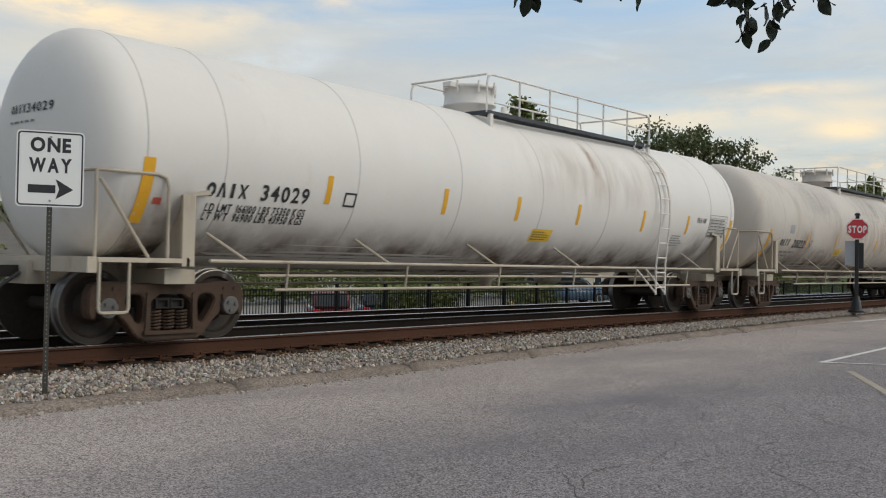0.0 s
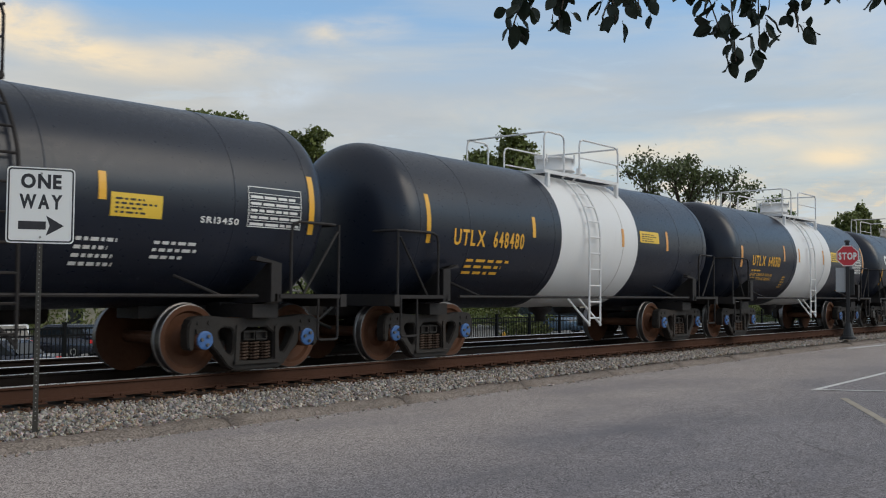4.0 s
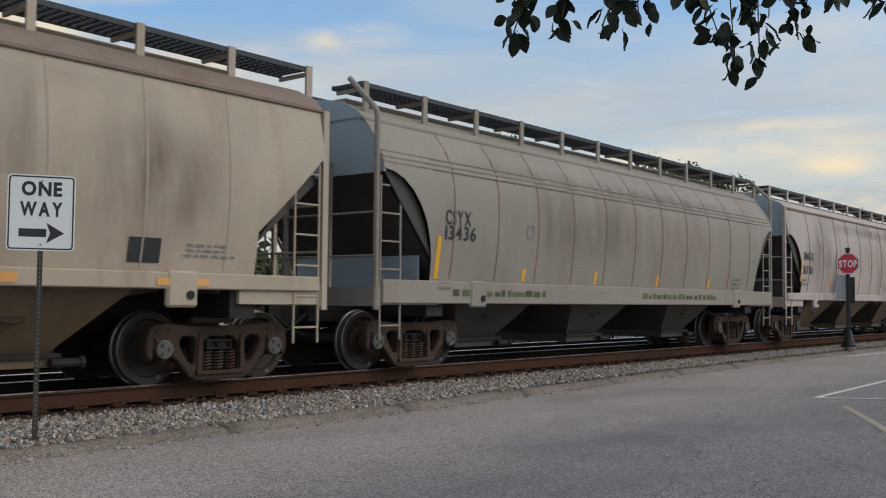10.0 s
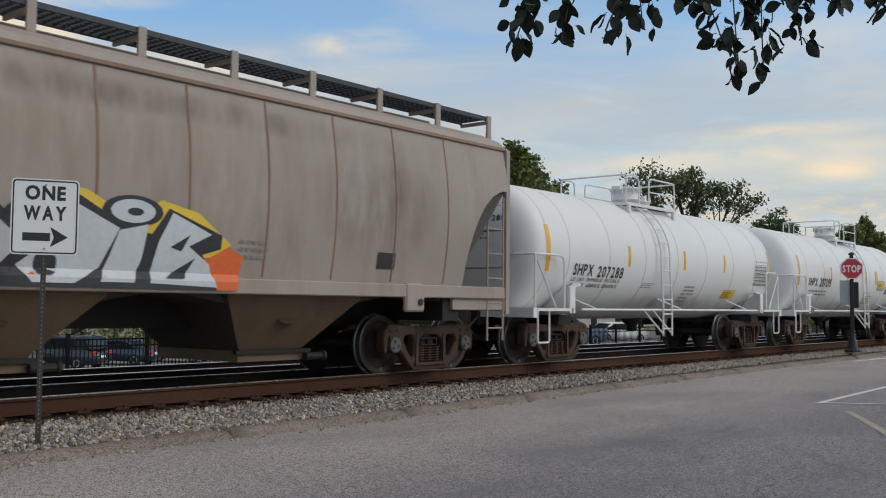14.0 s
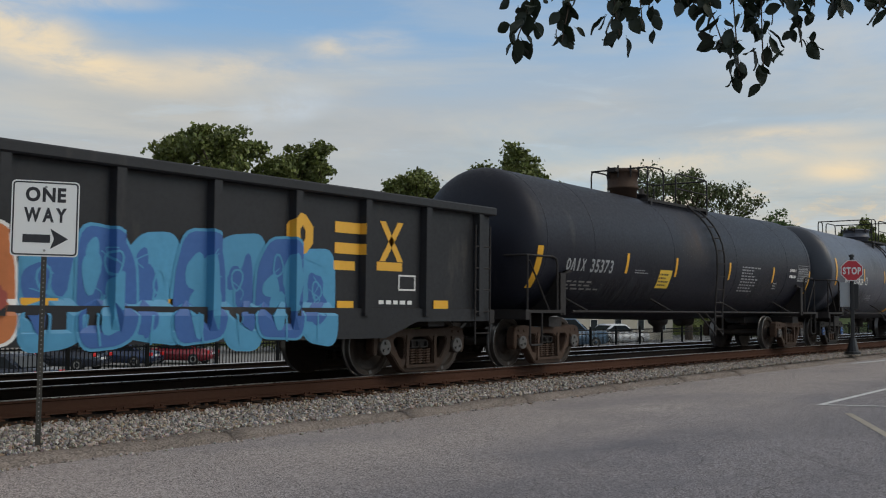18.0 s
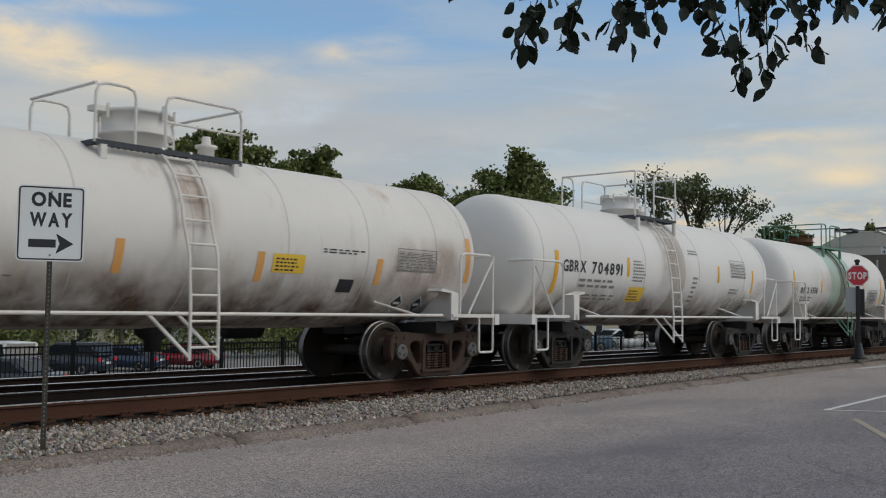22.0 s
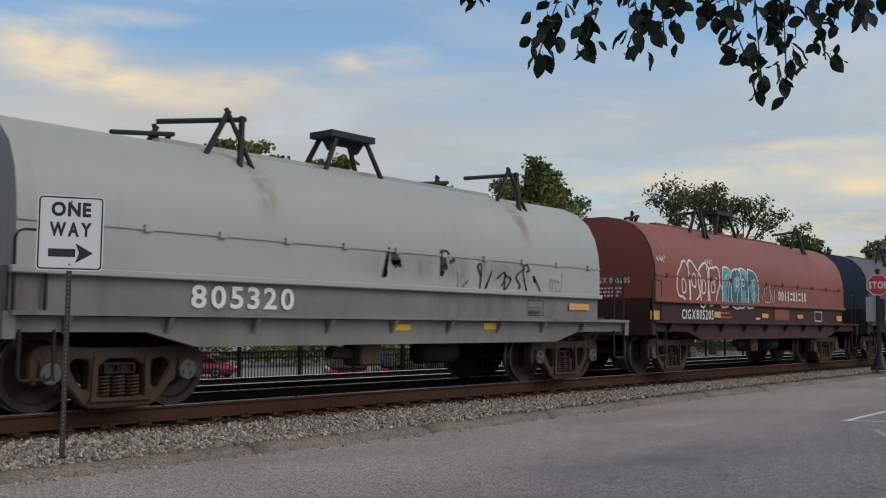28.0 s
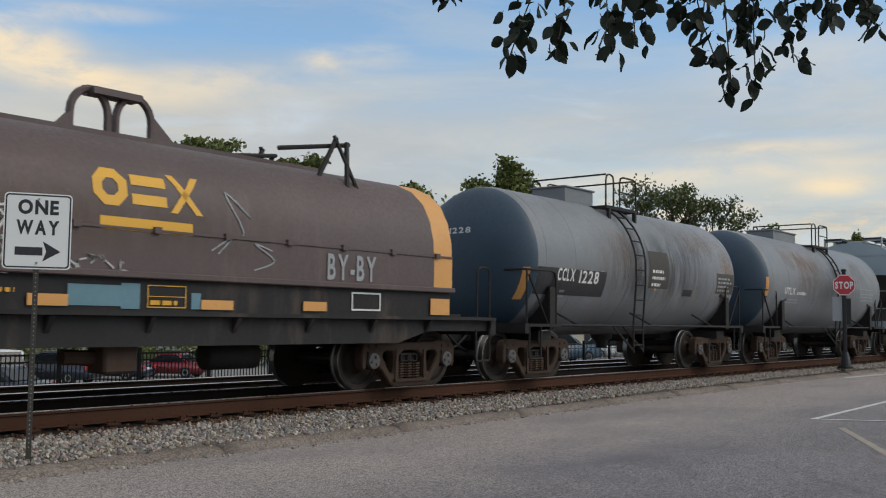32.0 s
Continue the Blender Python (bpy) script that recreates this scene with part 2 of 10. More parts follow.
GRIME = (0.16, 0.12, 0.09)
M = {
    "white": material("white_tank_paint", (0.74, 0.71, 0.675), 0.52, spec=0.28, vary=0.05, stain=(0.50, 0.42, 0.33), stain_amount=0.12, bump=0.012, bump_scale=3, per_object=0.02),
    "white_dirty": material("weathered_white_paint", (0.56, 0.51, 0.46), 0.55, spec=0.28, vary=0.10, stain=(0.36, 0.27, 0.20), stain_amount=0.38, bump=0.012, bump_scale=3),
    "white_rust": material("white_paint_with_rust", (0.72, 0.68, 0.635), 0.5, spec=0.3, vary=0.08, stain=(0.42, 0.26, 0.15), stain_amount=0.30, bump=0.012, bump_scale=3),
    "white_clean": material("clean_white_paint", (0.74, 0.73, 0.72), 0.45, spec=0.35, vary=0.04, stain=(0.55, 0.50, 0.45), stain_amount=0.08, bump=0.01, bump_scale=3),
    "black": material("black_tank_paint", (0.013, 0.017, 0.029), 0.34, vary=0.2, stain=(0.06, 0.058, 0.06), stain_amount=0.10, coat=0.10, spec=0.35),
    "black_dull": material("dull_black_paint", (0.018, 0.019, 0.028), 0.5, spec=0.22, vary=0.25, stain=(0.10, 0.085, 0.075), stain_amount=0.18, bump=0.015, bump_scale=3),
    "grey_dark": material("dark_grey_tank_paint", (0.088, 0.092, 0.115), 0.42, vary=0.2, stain=(0.16, 0.15, 0.15), stain_amount=0.18, bump=0.015, bump_scale=3),
    "grey_blue": material("worn_grey_blue_paint", (0.215, 0.225, 0.24), 0.5, vary=0.25, stain=(0.30, 0.20, 0.14), stain_amount=0.28, rust=0.40, bump=0.015, bump_scale=3),
    # slate blue ends, with the shade on end-facing surfaces put into the colour
    "slate": material("shaded_slate_blue_end_paint", (0.045, 0.075, 0.110), 0.5, vary=0.2, stain=(0.05, 0.05, 0.05), stain_amount=0.1),
    "green_band": material("pale_green_paint", (0.44, 0.57, 0.49), 0.45, vary=0.12, stain=(0.25, 0.30, 0.22), stain_amount=0.3),
    "hop_tan": material("weathered_beige_hopper_paint", (0.46, 0.375, 0.295), 0.55, vary=0.12, stain=(0.30, 0.20, 0.13), stain_amount=0.42, stain_scale=(0.8, 0.8, 0.22), bump=0.05, bump_scale=4, spec=0.30),
    "hop_grey": material("weathered_grey_hopper_paint", (0.31, 0.272, 0.232), 0.55, vary=0.12, stain=(0.25, 0.19, 0.15), stain_amount=0.40, stain_scale=(0.8, 0.8, 0.2), bump=0.05, bump_scale=4, spec=0.30),
    "hop_brown": material("dusty_taupe_hopper_paint", (0.489, 0.415, 0.381), 0.58, vary=0.12, stain=(0.24, 0.17, 0.13), stain_amount=0.42, stain_scale=(0.8, 0.8, 0.2), bump=0.05, bump_scale=4, spec=0.30),
    "hop_taupe": material("stained_taupe_hopper_paint", (0.36, 0.305, 0.265), 0.58, vary=0.12, stain=(0.24, 0.17, 0.13), stain_amount=0.42, stain_scale=(0.8, 0.8, 0.2), bump=0.05, bump_scale=4, spec=0.30),
    "hop_roof": material("rust_brown_dusty_roof_paint", (0.25, 0.185, 0.15), 0.65, vary=0.2, stain=(0.14, 0.09, 0.065), stain_amount=0.45, stain_scale=(0.6, 0.6, 0.6), spec=0.25),
    "hop_light": material("pale_hopper_paint", (0.64, 0.63, 0.61), 0.45, vary=0.06, stain=(0.45, 0.40, 0.36), stain_amount=0.16, bump=0.04, bump_scale=4),
    "hop_cream": material("cream_hopper_paint", (0.46, 0.435, 0.385), 0.48, vary=0.07, stain=(0.42, 0.35, 0.27), stain_amount=0.2, bump=0.04, bump_scale=4),
    "hop_end": material("pale_blue_grey_end_paint", (0.36, 0.42, 0.46), 0.55, vary=0.12, stain=(0.20, 0.20, 0.20), stain_amount=0.2),
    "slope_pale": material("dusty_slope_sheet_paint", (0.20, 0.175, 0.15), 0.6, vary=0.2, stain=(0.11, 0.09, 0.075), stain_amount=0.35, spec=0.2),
    # dark slope sheets; also stands in for shade on the end-facing bay sides
    "slope": material("dark_slope_and_bay_shade_paint", (0.085, 0.076, 0.069), 0.6, vary=0.25, stain=(0.14, 0.11, 0.09), stain_amount=0.2, spec=0.20),
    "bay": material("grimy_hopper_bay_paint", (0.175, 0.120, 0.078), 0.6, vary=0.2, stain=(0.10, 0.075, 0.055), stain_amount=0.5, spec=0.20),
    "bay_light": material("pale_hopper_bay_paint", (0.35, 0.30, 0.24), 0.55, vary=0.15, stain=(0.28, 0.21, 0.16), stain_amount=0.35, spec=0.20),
    "frame_dark": material("grimy_black_frame_paint", (0.034, 0.030, 0.029), 0.6, vary=0.3, stain=(0.07, 0.05, 0.036), stain_amount=0.2, spec=0.20),
    "gon": material("black_gondola_paint", (0.022, 0.022, 0.025), 0.5, vary=0.25, stain=(0.12, 0.10, 0.085), stain_amount=0.2, bump=0.06, bump_scale=4, spec=0.30),
    "coil_grey": material("pale_grey_coil_cover_paint", (0.37, 0.375, 0.36), 0.5, vary=0.08, stain=(0.30, 0.24, 0.19), stain_amount=0.22),
    "coil_red": material("faded_red_coil_cover_paint", (0.25, 0.052, 0.036), 0.55, vary=0.18, stain=(0.17, 0.07, 0.06), stain_amount=0.35, bump=0.04, bump_scale=4),
    "coil_blue": material("dark_blue_grey_coil_cover_paint", (0.054, 0.046, 0.056), 0.5, vary=0.18, stain=(0.16, 0.13, 0.12), stain_amount=0.22, bump=0.04, bump_scale=4),
    "coil_brown": material("dull_brown_coil_cover_paint", (0.105, 0.072, 0.070), 0.55, vary=0.2, stain=(0.20, 0.15, 0.13), stain_amount=0.25, bump=0.04, bump_scale=4),
    "coil_deck": material("dark_coil_car_frame_paint", (0.032, 0.030, 0.031), 0.55, vary=0.25, stain=(0.15, 0.11, 0.085), stain_amount=0.3, spec=0.20),
    "band_brown": material("brown_stained_green_paint", (0.22, 0.215, 0.185), 0.6, vary=0.25, stain=(0.14, 0.10, 0.08), stain_amount=0.5, stain_scale=(2.0, 1.0, 0.2)),
    "rail_green": material("green_railing_paint", (0.13, 0.27, 0.18), 0.5, vary=0.2, stain=(0.16, 0.10, 0.06), stain_amount=0.2),
    "maroon_deck": material("maroon_coil_car_frame_paint", (0.060, 0.026, 0.024), 0.6, vary=0.25, stain=(0.05, 0.035, 0.03), stain_amount=0.35, spec=0.20),
    "hop_seam": material("grime_in_panel_seam", (0.3, 0.2, 0.145), 0.65, vary=0.3, spec=0.30),
    "rail_dark": material("dark_rail_steel", (0.042, 0.031, 0.026), 0.75, vary=0.3, bump=0.2, bump_scale=40, spec=0.05),
    "seam_line": material("grime_in_weld_seam", (0.60, 0.57, 0.54), 0.6, vary=0.2),
    # tank head darker than the shell: its end-on shade is in the colour
    "head_shade": material("shaded_tank_head_paint", (0.030, 0.036, 0.050), 0.42, vary=0.2, stain=(0.06, 0.06, 0.06), stain_amount=0.15),
    "deck_grey": material("dirty_grey_deck_paint", (0.22, 0.215, 0.20), 0.6, vary=0.2, stain=(0.10, 0.08, 0.065), stain_amount=0.4, spec=0.20),
    "frame_tan": material("dusty_tan_frame_paint", (0.46, 0.40, 0.32), 0.6, vary=0.15, stain=(0.20, 0.13, 0.08), stain_amount=0.4),
    "yellow": material("yellow_reflective_sheet", (0.82, 0.42, 0.03), 0.35, vary=0.12),
    "amber": material("amber_end_paint", (0.74, 0.36, 0.105), 0.5, vary=0.12, stain=(0.4, 0.25, 0.12), stain_amount=0.2),
    "sign_yellow": material("yellow_notice_sheet", (0.80, 0.52, 0.05), 0.45, vary=0.08),
    "ink": material("black_stencil_paint", (0.03, 0.03, 0.035), 0.6, vary=0.3),
    "ink_grey": material("worn_grey_stencil_paint", (0.22, 0.21, 0.20), 0.6, vary=0.2),
    "chalk": material("white_stencil_paint", (0.78, 0.77, 0.74), 0.6, vary=0.1),
    "gold_ink": material("orange_stencil_paint", (0.80, 0.42, 0.04), 0.55, vary=0.12),
    "red_ink": material("red_stencil_paint", (0.55, 0.10, 0.07), 0.55, vary=0.12),
    "panel_pale": material("pale_patch_paint", (0.62, 0.63, 0.62), 0.5, vary=0.06),
    "panel_grey": material("grey_patch_paint", (0.34, 0.35, 0.36), 0.5, vary=0.08),
    "steel": material("rail_head_steel", (0.66, 0.65, 0.64), 0.3, metal=0.85, vary=0.04),
    "rust": material("rusty_rail_steel", (0.084, 0.042, 0.028), 0.8, vary=0.25, bump=0.2, bump_scale=40, spec=0.05),
    "truck": material("rusty_cast_steel", (0.072, 0.045, 0.032), 0.7, vary=0.3, stain=(0.040, 0.030, 0.024), stain_amount=0.45, bump=0.15, bump_scale=30, per_object=0.15, spec=0.20),
    "truck_black": material("oily_and_shaded_cast_steel", (0.036, 0.031, 0.028), 0.6, vary=0.3, stain=(0.085, 0.055, 0.038), stain_amount=0.30, bump=0.15, bump_scale=30, per_object=0.15, spec=0.20),
    "wheel": material("worn_wheel_steel", (0.055, 0.043, 0.036), 0.6, vary=0.3, metal=0.2, bump=0.1, bump_scale=30, spec=0.20),
    "wheel_rust": material("rusty_wheel_plate", (0.12, 0.052, 0.028), 0.7, vary=0.3, bump=0.1, bump_scale=30, spec=0.20),
    "tread": material("bright_wheel_rim", (0.20, 0.19, 0.185), 0.42, metal=0.9, vary=0.15),
    "cap_blue": material("blue_bearing_cap", (0.05, 0.14, 0.36), 0.45, vary=0.2),
    "cap_grey": material("grey_bearing_cap", (0.13, 0.125, 0.12), 0.5, vary=0.2, spec=0.20),
    "grate": material("dark_grating_steel", (0.035, 0.04, 0.05), 0.6, vary=0.2),
    "rubber": material("black_rubber", (0.02, 0.02, 0.02), 0.7, vary=0.2),
    "galv": material("galvanised_steel", (0.36, 0.35, 0.33), 0.5, metal=0.6, vary=0.15),
    "post_rust": material("weathered_sign_post_steel", (0.06, 0.055, 0.046), 0.6, metal=0.3, vary=0.25),
    "post_black": material("black_post_paint", (0.012, 0.012, 0.014), 0.45, vary=0.2),
    "sign_white": material("white_sign_sheet", (0.80, 0.80, 0.78), 0.4, vary=0.03),
    "sign_red": material("red_sign_sheet", (0.58, 0.035, 0.05), 0.4, vary=0.05),
    "alu": material("bare_aluminium_sheet", (0.42, 0.44, 0.46), 0.45, metal=0.5, vary=0.1),
    "asphalt": material("worn_asphalt", (0.315, 0.287, 0.282), 0.85, vary=0.14, scale=1.6, bump=0.25, bump_scale=150, spec=0.15, grain=0.75, grain_scale=95, stain=(0.185, 0.178, 0.195), stain_amount=0.55, stain_scale=(0.10, 0.28, 1)),
    "concrete": material("weathered_concrete", (0.225, 0.188, 0.163), 0.9, vary=0.22, scale=2.5, bump=0.5, bump_scale=50, stain=(0.11, 0.085, 0.065), stain_amount=0.35, stain_scale=(1, 1, 1), grain=0.4, grain_scale=60, spec=0.05),
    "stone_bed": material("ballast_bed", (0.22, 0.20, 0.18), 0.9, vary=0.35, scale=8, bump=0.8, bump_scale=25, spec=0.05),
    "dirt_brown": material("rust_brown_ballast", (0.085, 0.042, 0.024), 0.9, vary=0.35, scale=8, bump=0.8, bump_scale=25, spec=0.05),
    # dark oily ballast whose colour also takes in the shade around the train
    "dark_bed": material("oily_shaded_ballast", (0.044, 0.038, 0.034), 0.9, vary=0.35, scale=8, bump=0.8, bump_scale=25, spec=0.05),
    "tie": material("creosoted_tie_wood", (0.045, 0.032, 0.025), 0.85, vary=0.3, scale=5, bump=0.4, bump_scale=40, spec=0.05),
    "grass": material("grass_ground", (0.07, 0.095, 0.035), 0.9, vary=0.3, scale=2, bump=0.4, bump_scale=30, spec=0.05),
    "lot": material("pale_parking_asphalt", (0.27, 0.265, 0.26), 0.85, vary=0.15, scale=2, bump=0.2, bump_scale=60, spec=0.05),
    "line_white": material("worn_white_road_paint", (0.62, 0.61, 0.59), 0.7, vary=0.15, scale=8),
    "line_yellow": material("faded_yellow_road_paint", (0.34, 0.295, 0.235), 0.8, vary=0.15, scale=8),
    "fence": material("black_fence_paint", (0.007, 0.007, 0.008), 0.55, vary=0.2, spec=0.12),
    "bark": material("grey_brown_bark", (0.085, 0.066, 0.05), 0.85, vary=0.3, scale=6, bump=0.5, bump_scale=25, spec=0.20),
    "wall_cream": material("cream_house_siding", (0.42, 0.385, 0.31), 0.7, vary=0.08),
    "wall_white": material("white_house_siding", (0.66, 0.65, 0.62), 0.7, vary=0.06),
    "roof_grey": material("grey_roof_shingle", (0.15, 0.14, 0.13), 0.85, vary=0.2, scale=6, spec=0.20),
    "glass_dark": material("dark_window_glass", (0.02, 0.025, 0.03), 0.08, vary=0.1),
    "car_white": material("white_car_paint", (0.70, 0.71, 0.72), 0.25, vary=0.03, coat=0.5),
    "car_navy": material("navy_car_paint", (0.012, 0.018, 0.035), 0.25, vary=0.05, coat=0.6),
    "car_blue": material("blue_car_paint", (0.015, 0.03, 0.075), 0.25, vary=0.05, coat=0.6),
    "car_red": material("red_car_paint", (0.21, 0.012, 0.02), 0.25, vary=0.05, coat=0.6),
    "car_maroon": material("maroon_car_paint", (0.14, 0.02, 0.025), 0.25, vary=0.05, coat=0.6),
    "car_steel": material("steel_blue_car_paint", (0.10, 0.17, 0.26), 0.25, vary=0.05, coat=0.6),
    "lamp_red": material("red_lamp_lens", (0.60, 0.02, 0.02), 0.2, vary=0.05),
    "lamp_white": material("clear_lamp_lens", (0.75, 0.76, 0.78), 0.15, vary=0.03),
}
kerb_brightness(M["asphalt"], (1.10, 1.06, 1.02), (0.69, 0.70, 0.74), (5.6, 9.4))
# leaf_near is almost black: the branch's backlit silhouette is put into its colour
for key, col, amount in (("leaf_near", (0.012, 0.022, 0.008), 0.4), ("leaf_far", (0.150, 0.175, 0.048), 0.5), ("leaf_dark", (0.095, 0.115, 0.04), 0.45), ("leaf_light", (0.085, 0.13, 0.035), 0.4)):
    m = bpy.data.materials.new("foliage_" + key)
    m.use_nodes = True
    nt, bs = m.node_tree, m.node_tree.nodes["Principled BSDF"]
    geo = nt.nodes.new("ShaderNodeNewGeometry")
    hs = nt.nodes.new("ShaderNodeHueSaturation")
    mr = nt.nodes.new("ShaderNodeMapRange")
    mr.inputs["To Min"].default_value, mr.inputs["To Max"].default_value = 1 - amount, 1 + amount
    nt.links.new(geo.outputs["Random Per Island"], mr.inputs[0])
    nt.links.new(mr.outputs[0], hs.inputs["Value"])
    hs.inputs["Color"].default_value = (*col, 1)
    nt.links.new(hs.outputs[0], bs.inputs["Base Color"])
    bs.inputs["Roughness"].default_value = 0.55
    bs.inputs["Transmission Weight"].default_value = 0.0
    tr, ad = nt.nodes.new("ShaderNodeBsdfTranslucent"), nt.nodes.new("ShaderNodeMixShader")
    nt.links.new(hs.outputs[0], tr.inputs["Color"])
    ad.inputs[0].default_value = 0.15
    nt.links.new(bs.outputs[0], ad.inputs[1]); nt.links.new(tr.outputs[0], ad.inputs[2])
    nt.links.new(ad.outputs[0], nt.nodes["Material Output"].inputs["Surface"])
    M[key] = m



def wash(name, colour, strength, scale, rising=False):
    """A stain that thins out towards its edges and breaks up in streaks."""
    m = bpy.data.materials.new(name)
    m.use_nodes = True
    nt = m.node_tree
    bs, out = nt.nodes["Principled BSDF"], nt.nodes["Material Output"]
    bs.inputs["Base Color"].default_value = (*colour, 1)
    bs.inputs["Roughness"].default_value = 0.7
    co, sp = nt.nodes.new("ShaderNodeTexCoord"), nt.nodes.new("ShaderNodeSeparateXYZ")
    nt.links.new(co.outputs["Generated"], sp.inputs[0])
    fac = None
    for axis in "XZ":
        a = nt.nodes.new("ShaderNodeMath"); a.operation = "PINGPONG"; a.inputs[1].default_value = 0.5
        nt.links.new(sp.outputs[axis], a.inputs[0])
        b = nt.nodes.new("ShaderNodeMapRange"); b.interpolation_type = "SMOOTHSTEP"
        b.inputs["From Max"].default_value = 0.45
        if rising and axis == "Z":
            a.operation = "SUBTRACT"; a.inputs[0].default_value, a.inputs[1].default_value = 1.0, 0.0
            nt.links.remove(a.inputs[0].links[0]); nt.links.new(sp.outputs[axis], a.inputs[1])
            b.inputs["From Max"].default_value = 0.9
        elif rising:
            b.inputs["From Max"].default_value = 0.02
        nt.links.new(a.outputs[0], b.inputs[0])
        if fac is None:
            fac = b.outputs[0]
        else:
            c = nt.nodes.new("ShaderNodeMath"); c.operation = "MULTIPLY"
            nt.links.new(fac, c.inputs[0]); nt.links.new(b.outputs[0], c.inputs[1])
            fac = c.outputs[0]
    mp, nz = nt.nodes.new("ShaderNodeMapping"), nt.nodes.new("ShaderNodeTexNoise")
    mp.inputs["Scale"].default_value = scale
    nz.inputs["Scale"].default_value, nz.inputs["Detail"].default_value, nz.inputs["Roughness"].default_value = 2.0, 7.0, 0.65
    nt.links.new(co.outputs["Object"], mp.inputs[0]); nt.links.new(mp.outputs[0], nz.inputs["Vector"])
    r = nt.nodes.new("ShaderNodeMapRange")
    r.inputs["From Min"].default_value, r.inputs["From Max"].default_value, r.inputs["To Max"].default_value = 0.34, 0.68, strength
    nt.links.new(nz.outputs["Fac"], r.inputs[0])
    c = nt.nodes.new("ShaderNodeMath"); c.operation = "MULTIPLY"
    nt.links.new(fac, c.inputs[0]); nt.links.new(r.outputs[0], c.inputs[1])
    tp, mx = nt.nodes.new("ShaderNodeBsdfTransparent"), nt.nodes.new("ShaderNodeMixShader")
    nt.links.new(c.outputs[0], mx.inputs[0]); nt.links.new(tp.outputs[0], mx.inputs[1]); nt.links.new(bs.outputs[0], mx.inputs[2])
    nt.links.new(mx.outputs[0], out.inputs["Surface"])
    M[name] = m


wash("rust_wash", (0.36, 0.19, 0.10), 0.62, (1.2, 1, 0.6))
wash("soot_wash", (0.07, 0.06, 0.055), 0.28, (2.2, 1, 0.25))
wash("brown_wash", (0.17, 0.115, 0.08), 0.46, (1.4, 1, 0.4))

wash("tan_wash", (0.40, 0.28, 0.19), 0.30, (1.6, 1, 0.35))
wash("drip_wash", (0.022, 0.021, 0.024), 0.65, (3.6, 1, 0.4))
# brown belly band: grime, with the shade under the tank painted in
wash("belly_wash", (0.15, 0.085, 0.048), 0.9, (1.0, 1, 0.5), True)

# ---- mesh tools ----
def mesh_of(name, bm, mats, smooth=False):
    me = bpy.data.meshes.new(name)
    bm.to_mesh(me)
    bm.free()
    for mt in (mats if isinstance(mats, (list, tuple)) else [mats]):
        me.materials.append(M[mt] if isinstance(mt, str) else mt)
    if smooth:
        for p in me.polygons:
            p.use_smooth = True
    return me


def put(name, me, parent=None, at=None, label=""):
    ob = new(name, me)
    if parent:
        ob.parent = parent
    if at is not None:
        ob.matrix_basis = at if isinstance(at, Matrix) else Matrix.Translation(at)
    return tagged(ob, label)


def part(name, bm, mats, parent, label="", smooth=False, at=None):
    return put(name, mesh_of(name, bm, mats, smooth), parent, at, label)


def thing(name, label, category, group="", kind="", at=None):
    ob = new(name)
    ob.empty_display_size = 0.2
    if at is not None:
        ob.matrix_basis = at if isinstance(at, Matrix) else Matrix.Translation(at)
    return tagged(ob, label, category, group, kind)


def box(bm, x0, x1, y0, y1, z0, z1, mi=0):
    v = [bm.verts.new((x, y, z)) for x in (x0, x1) for y in (y0, y1) for z in (z0, z1)]
    for f in ((0, 1, 3, 2), (4, 6, 7, 5), (0, 4, 5, 1), (2, 3, 7, 6), (0, 2, 6, 4), (1, 5, 7, 3)):
        bm.faces.new([v[i] for i in f]).material_index = mi
    return v


def rod(bm, a, b, r, seg=8, mi=0, r2=None):
    a, b = Vector(a), Vector(b)
    d = (b - a).normalized()
    u = d.orthogonal().normalized()
    w = d.cross(u)
    r2 = r if r2 is None else r2
    rings = [[bm.verts.new(p + (u * math.cos(k) + w * math.sin(k)) * rr) for k in (2 * math.pi * i / seg for i in range(seg))] for p, rr in ((a, r), (b, r2))]
    for i in range(seg):
        bm.faces.new((rings[0][i], rings[0][(i + 1) % seg], rings[1][(i + 1) % seg], rings[1][i])).material_index = mi
    bm.faces.new(rings[0][::-1]).material_index = mi
    bm.faces.new(rings[1]).material_index = mi


def pipe(bm, pts, r, seg=7, mi=0, bend=0.12):
    """A tube along a line of points with rounded corners."""
    pts = [Vector(p) for p in pts]
    path = [pts[0]]
    for a, b, c in zip(pts, pts[1:], pts[2:]):
        k = min(bend, (a - b).length * 0.45, (c - b).length * 0.45)
        p, q = b + (a - b).normalized() * k, b + (c - b).normalized() * k
        path += [p, (p + q) / 4 + b / 2, q]
    path.append(pts[-1])
    rings, u = [], None
    for i, p in enumerate(path):
        d = (path[min(i + 1, len(path) - 1)] - path[max(i - 1, 0)]).normalized()
        u = d.orthogonal().normalized() if u is None else (u - d * u.dot(d)).normalized()
        w = d.cross(u)
        rings.append([bm.verts.new(p + (u * math.cos(k) + w * math.sin(k)) * r) for k in (2 * math.pi * j / seg for j in range(seg))])
    for a, b in zip(rings, rings[1:]):
        for j in range(seg):
            bm.faces.new((a[j], a[(j + 1) % seg], b[(j + 1) % seg], b[j])).material_index = mi
    bm.faces.new(rings[0][::-1]).material_index = mi
    bm.faces.new(rings[-1]).material_index = mi


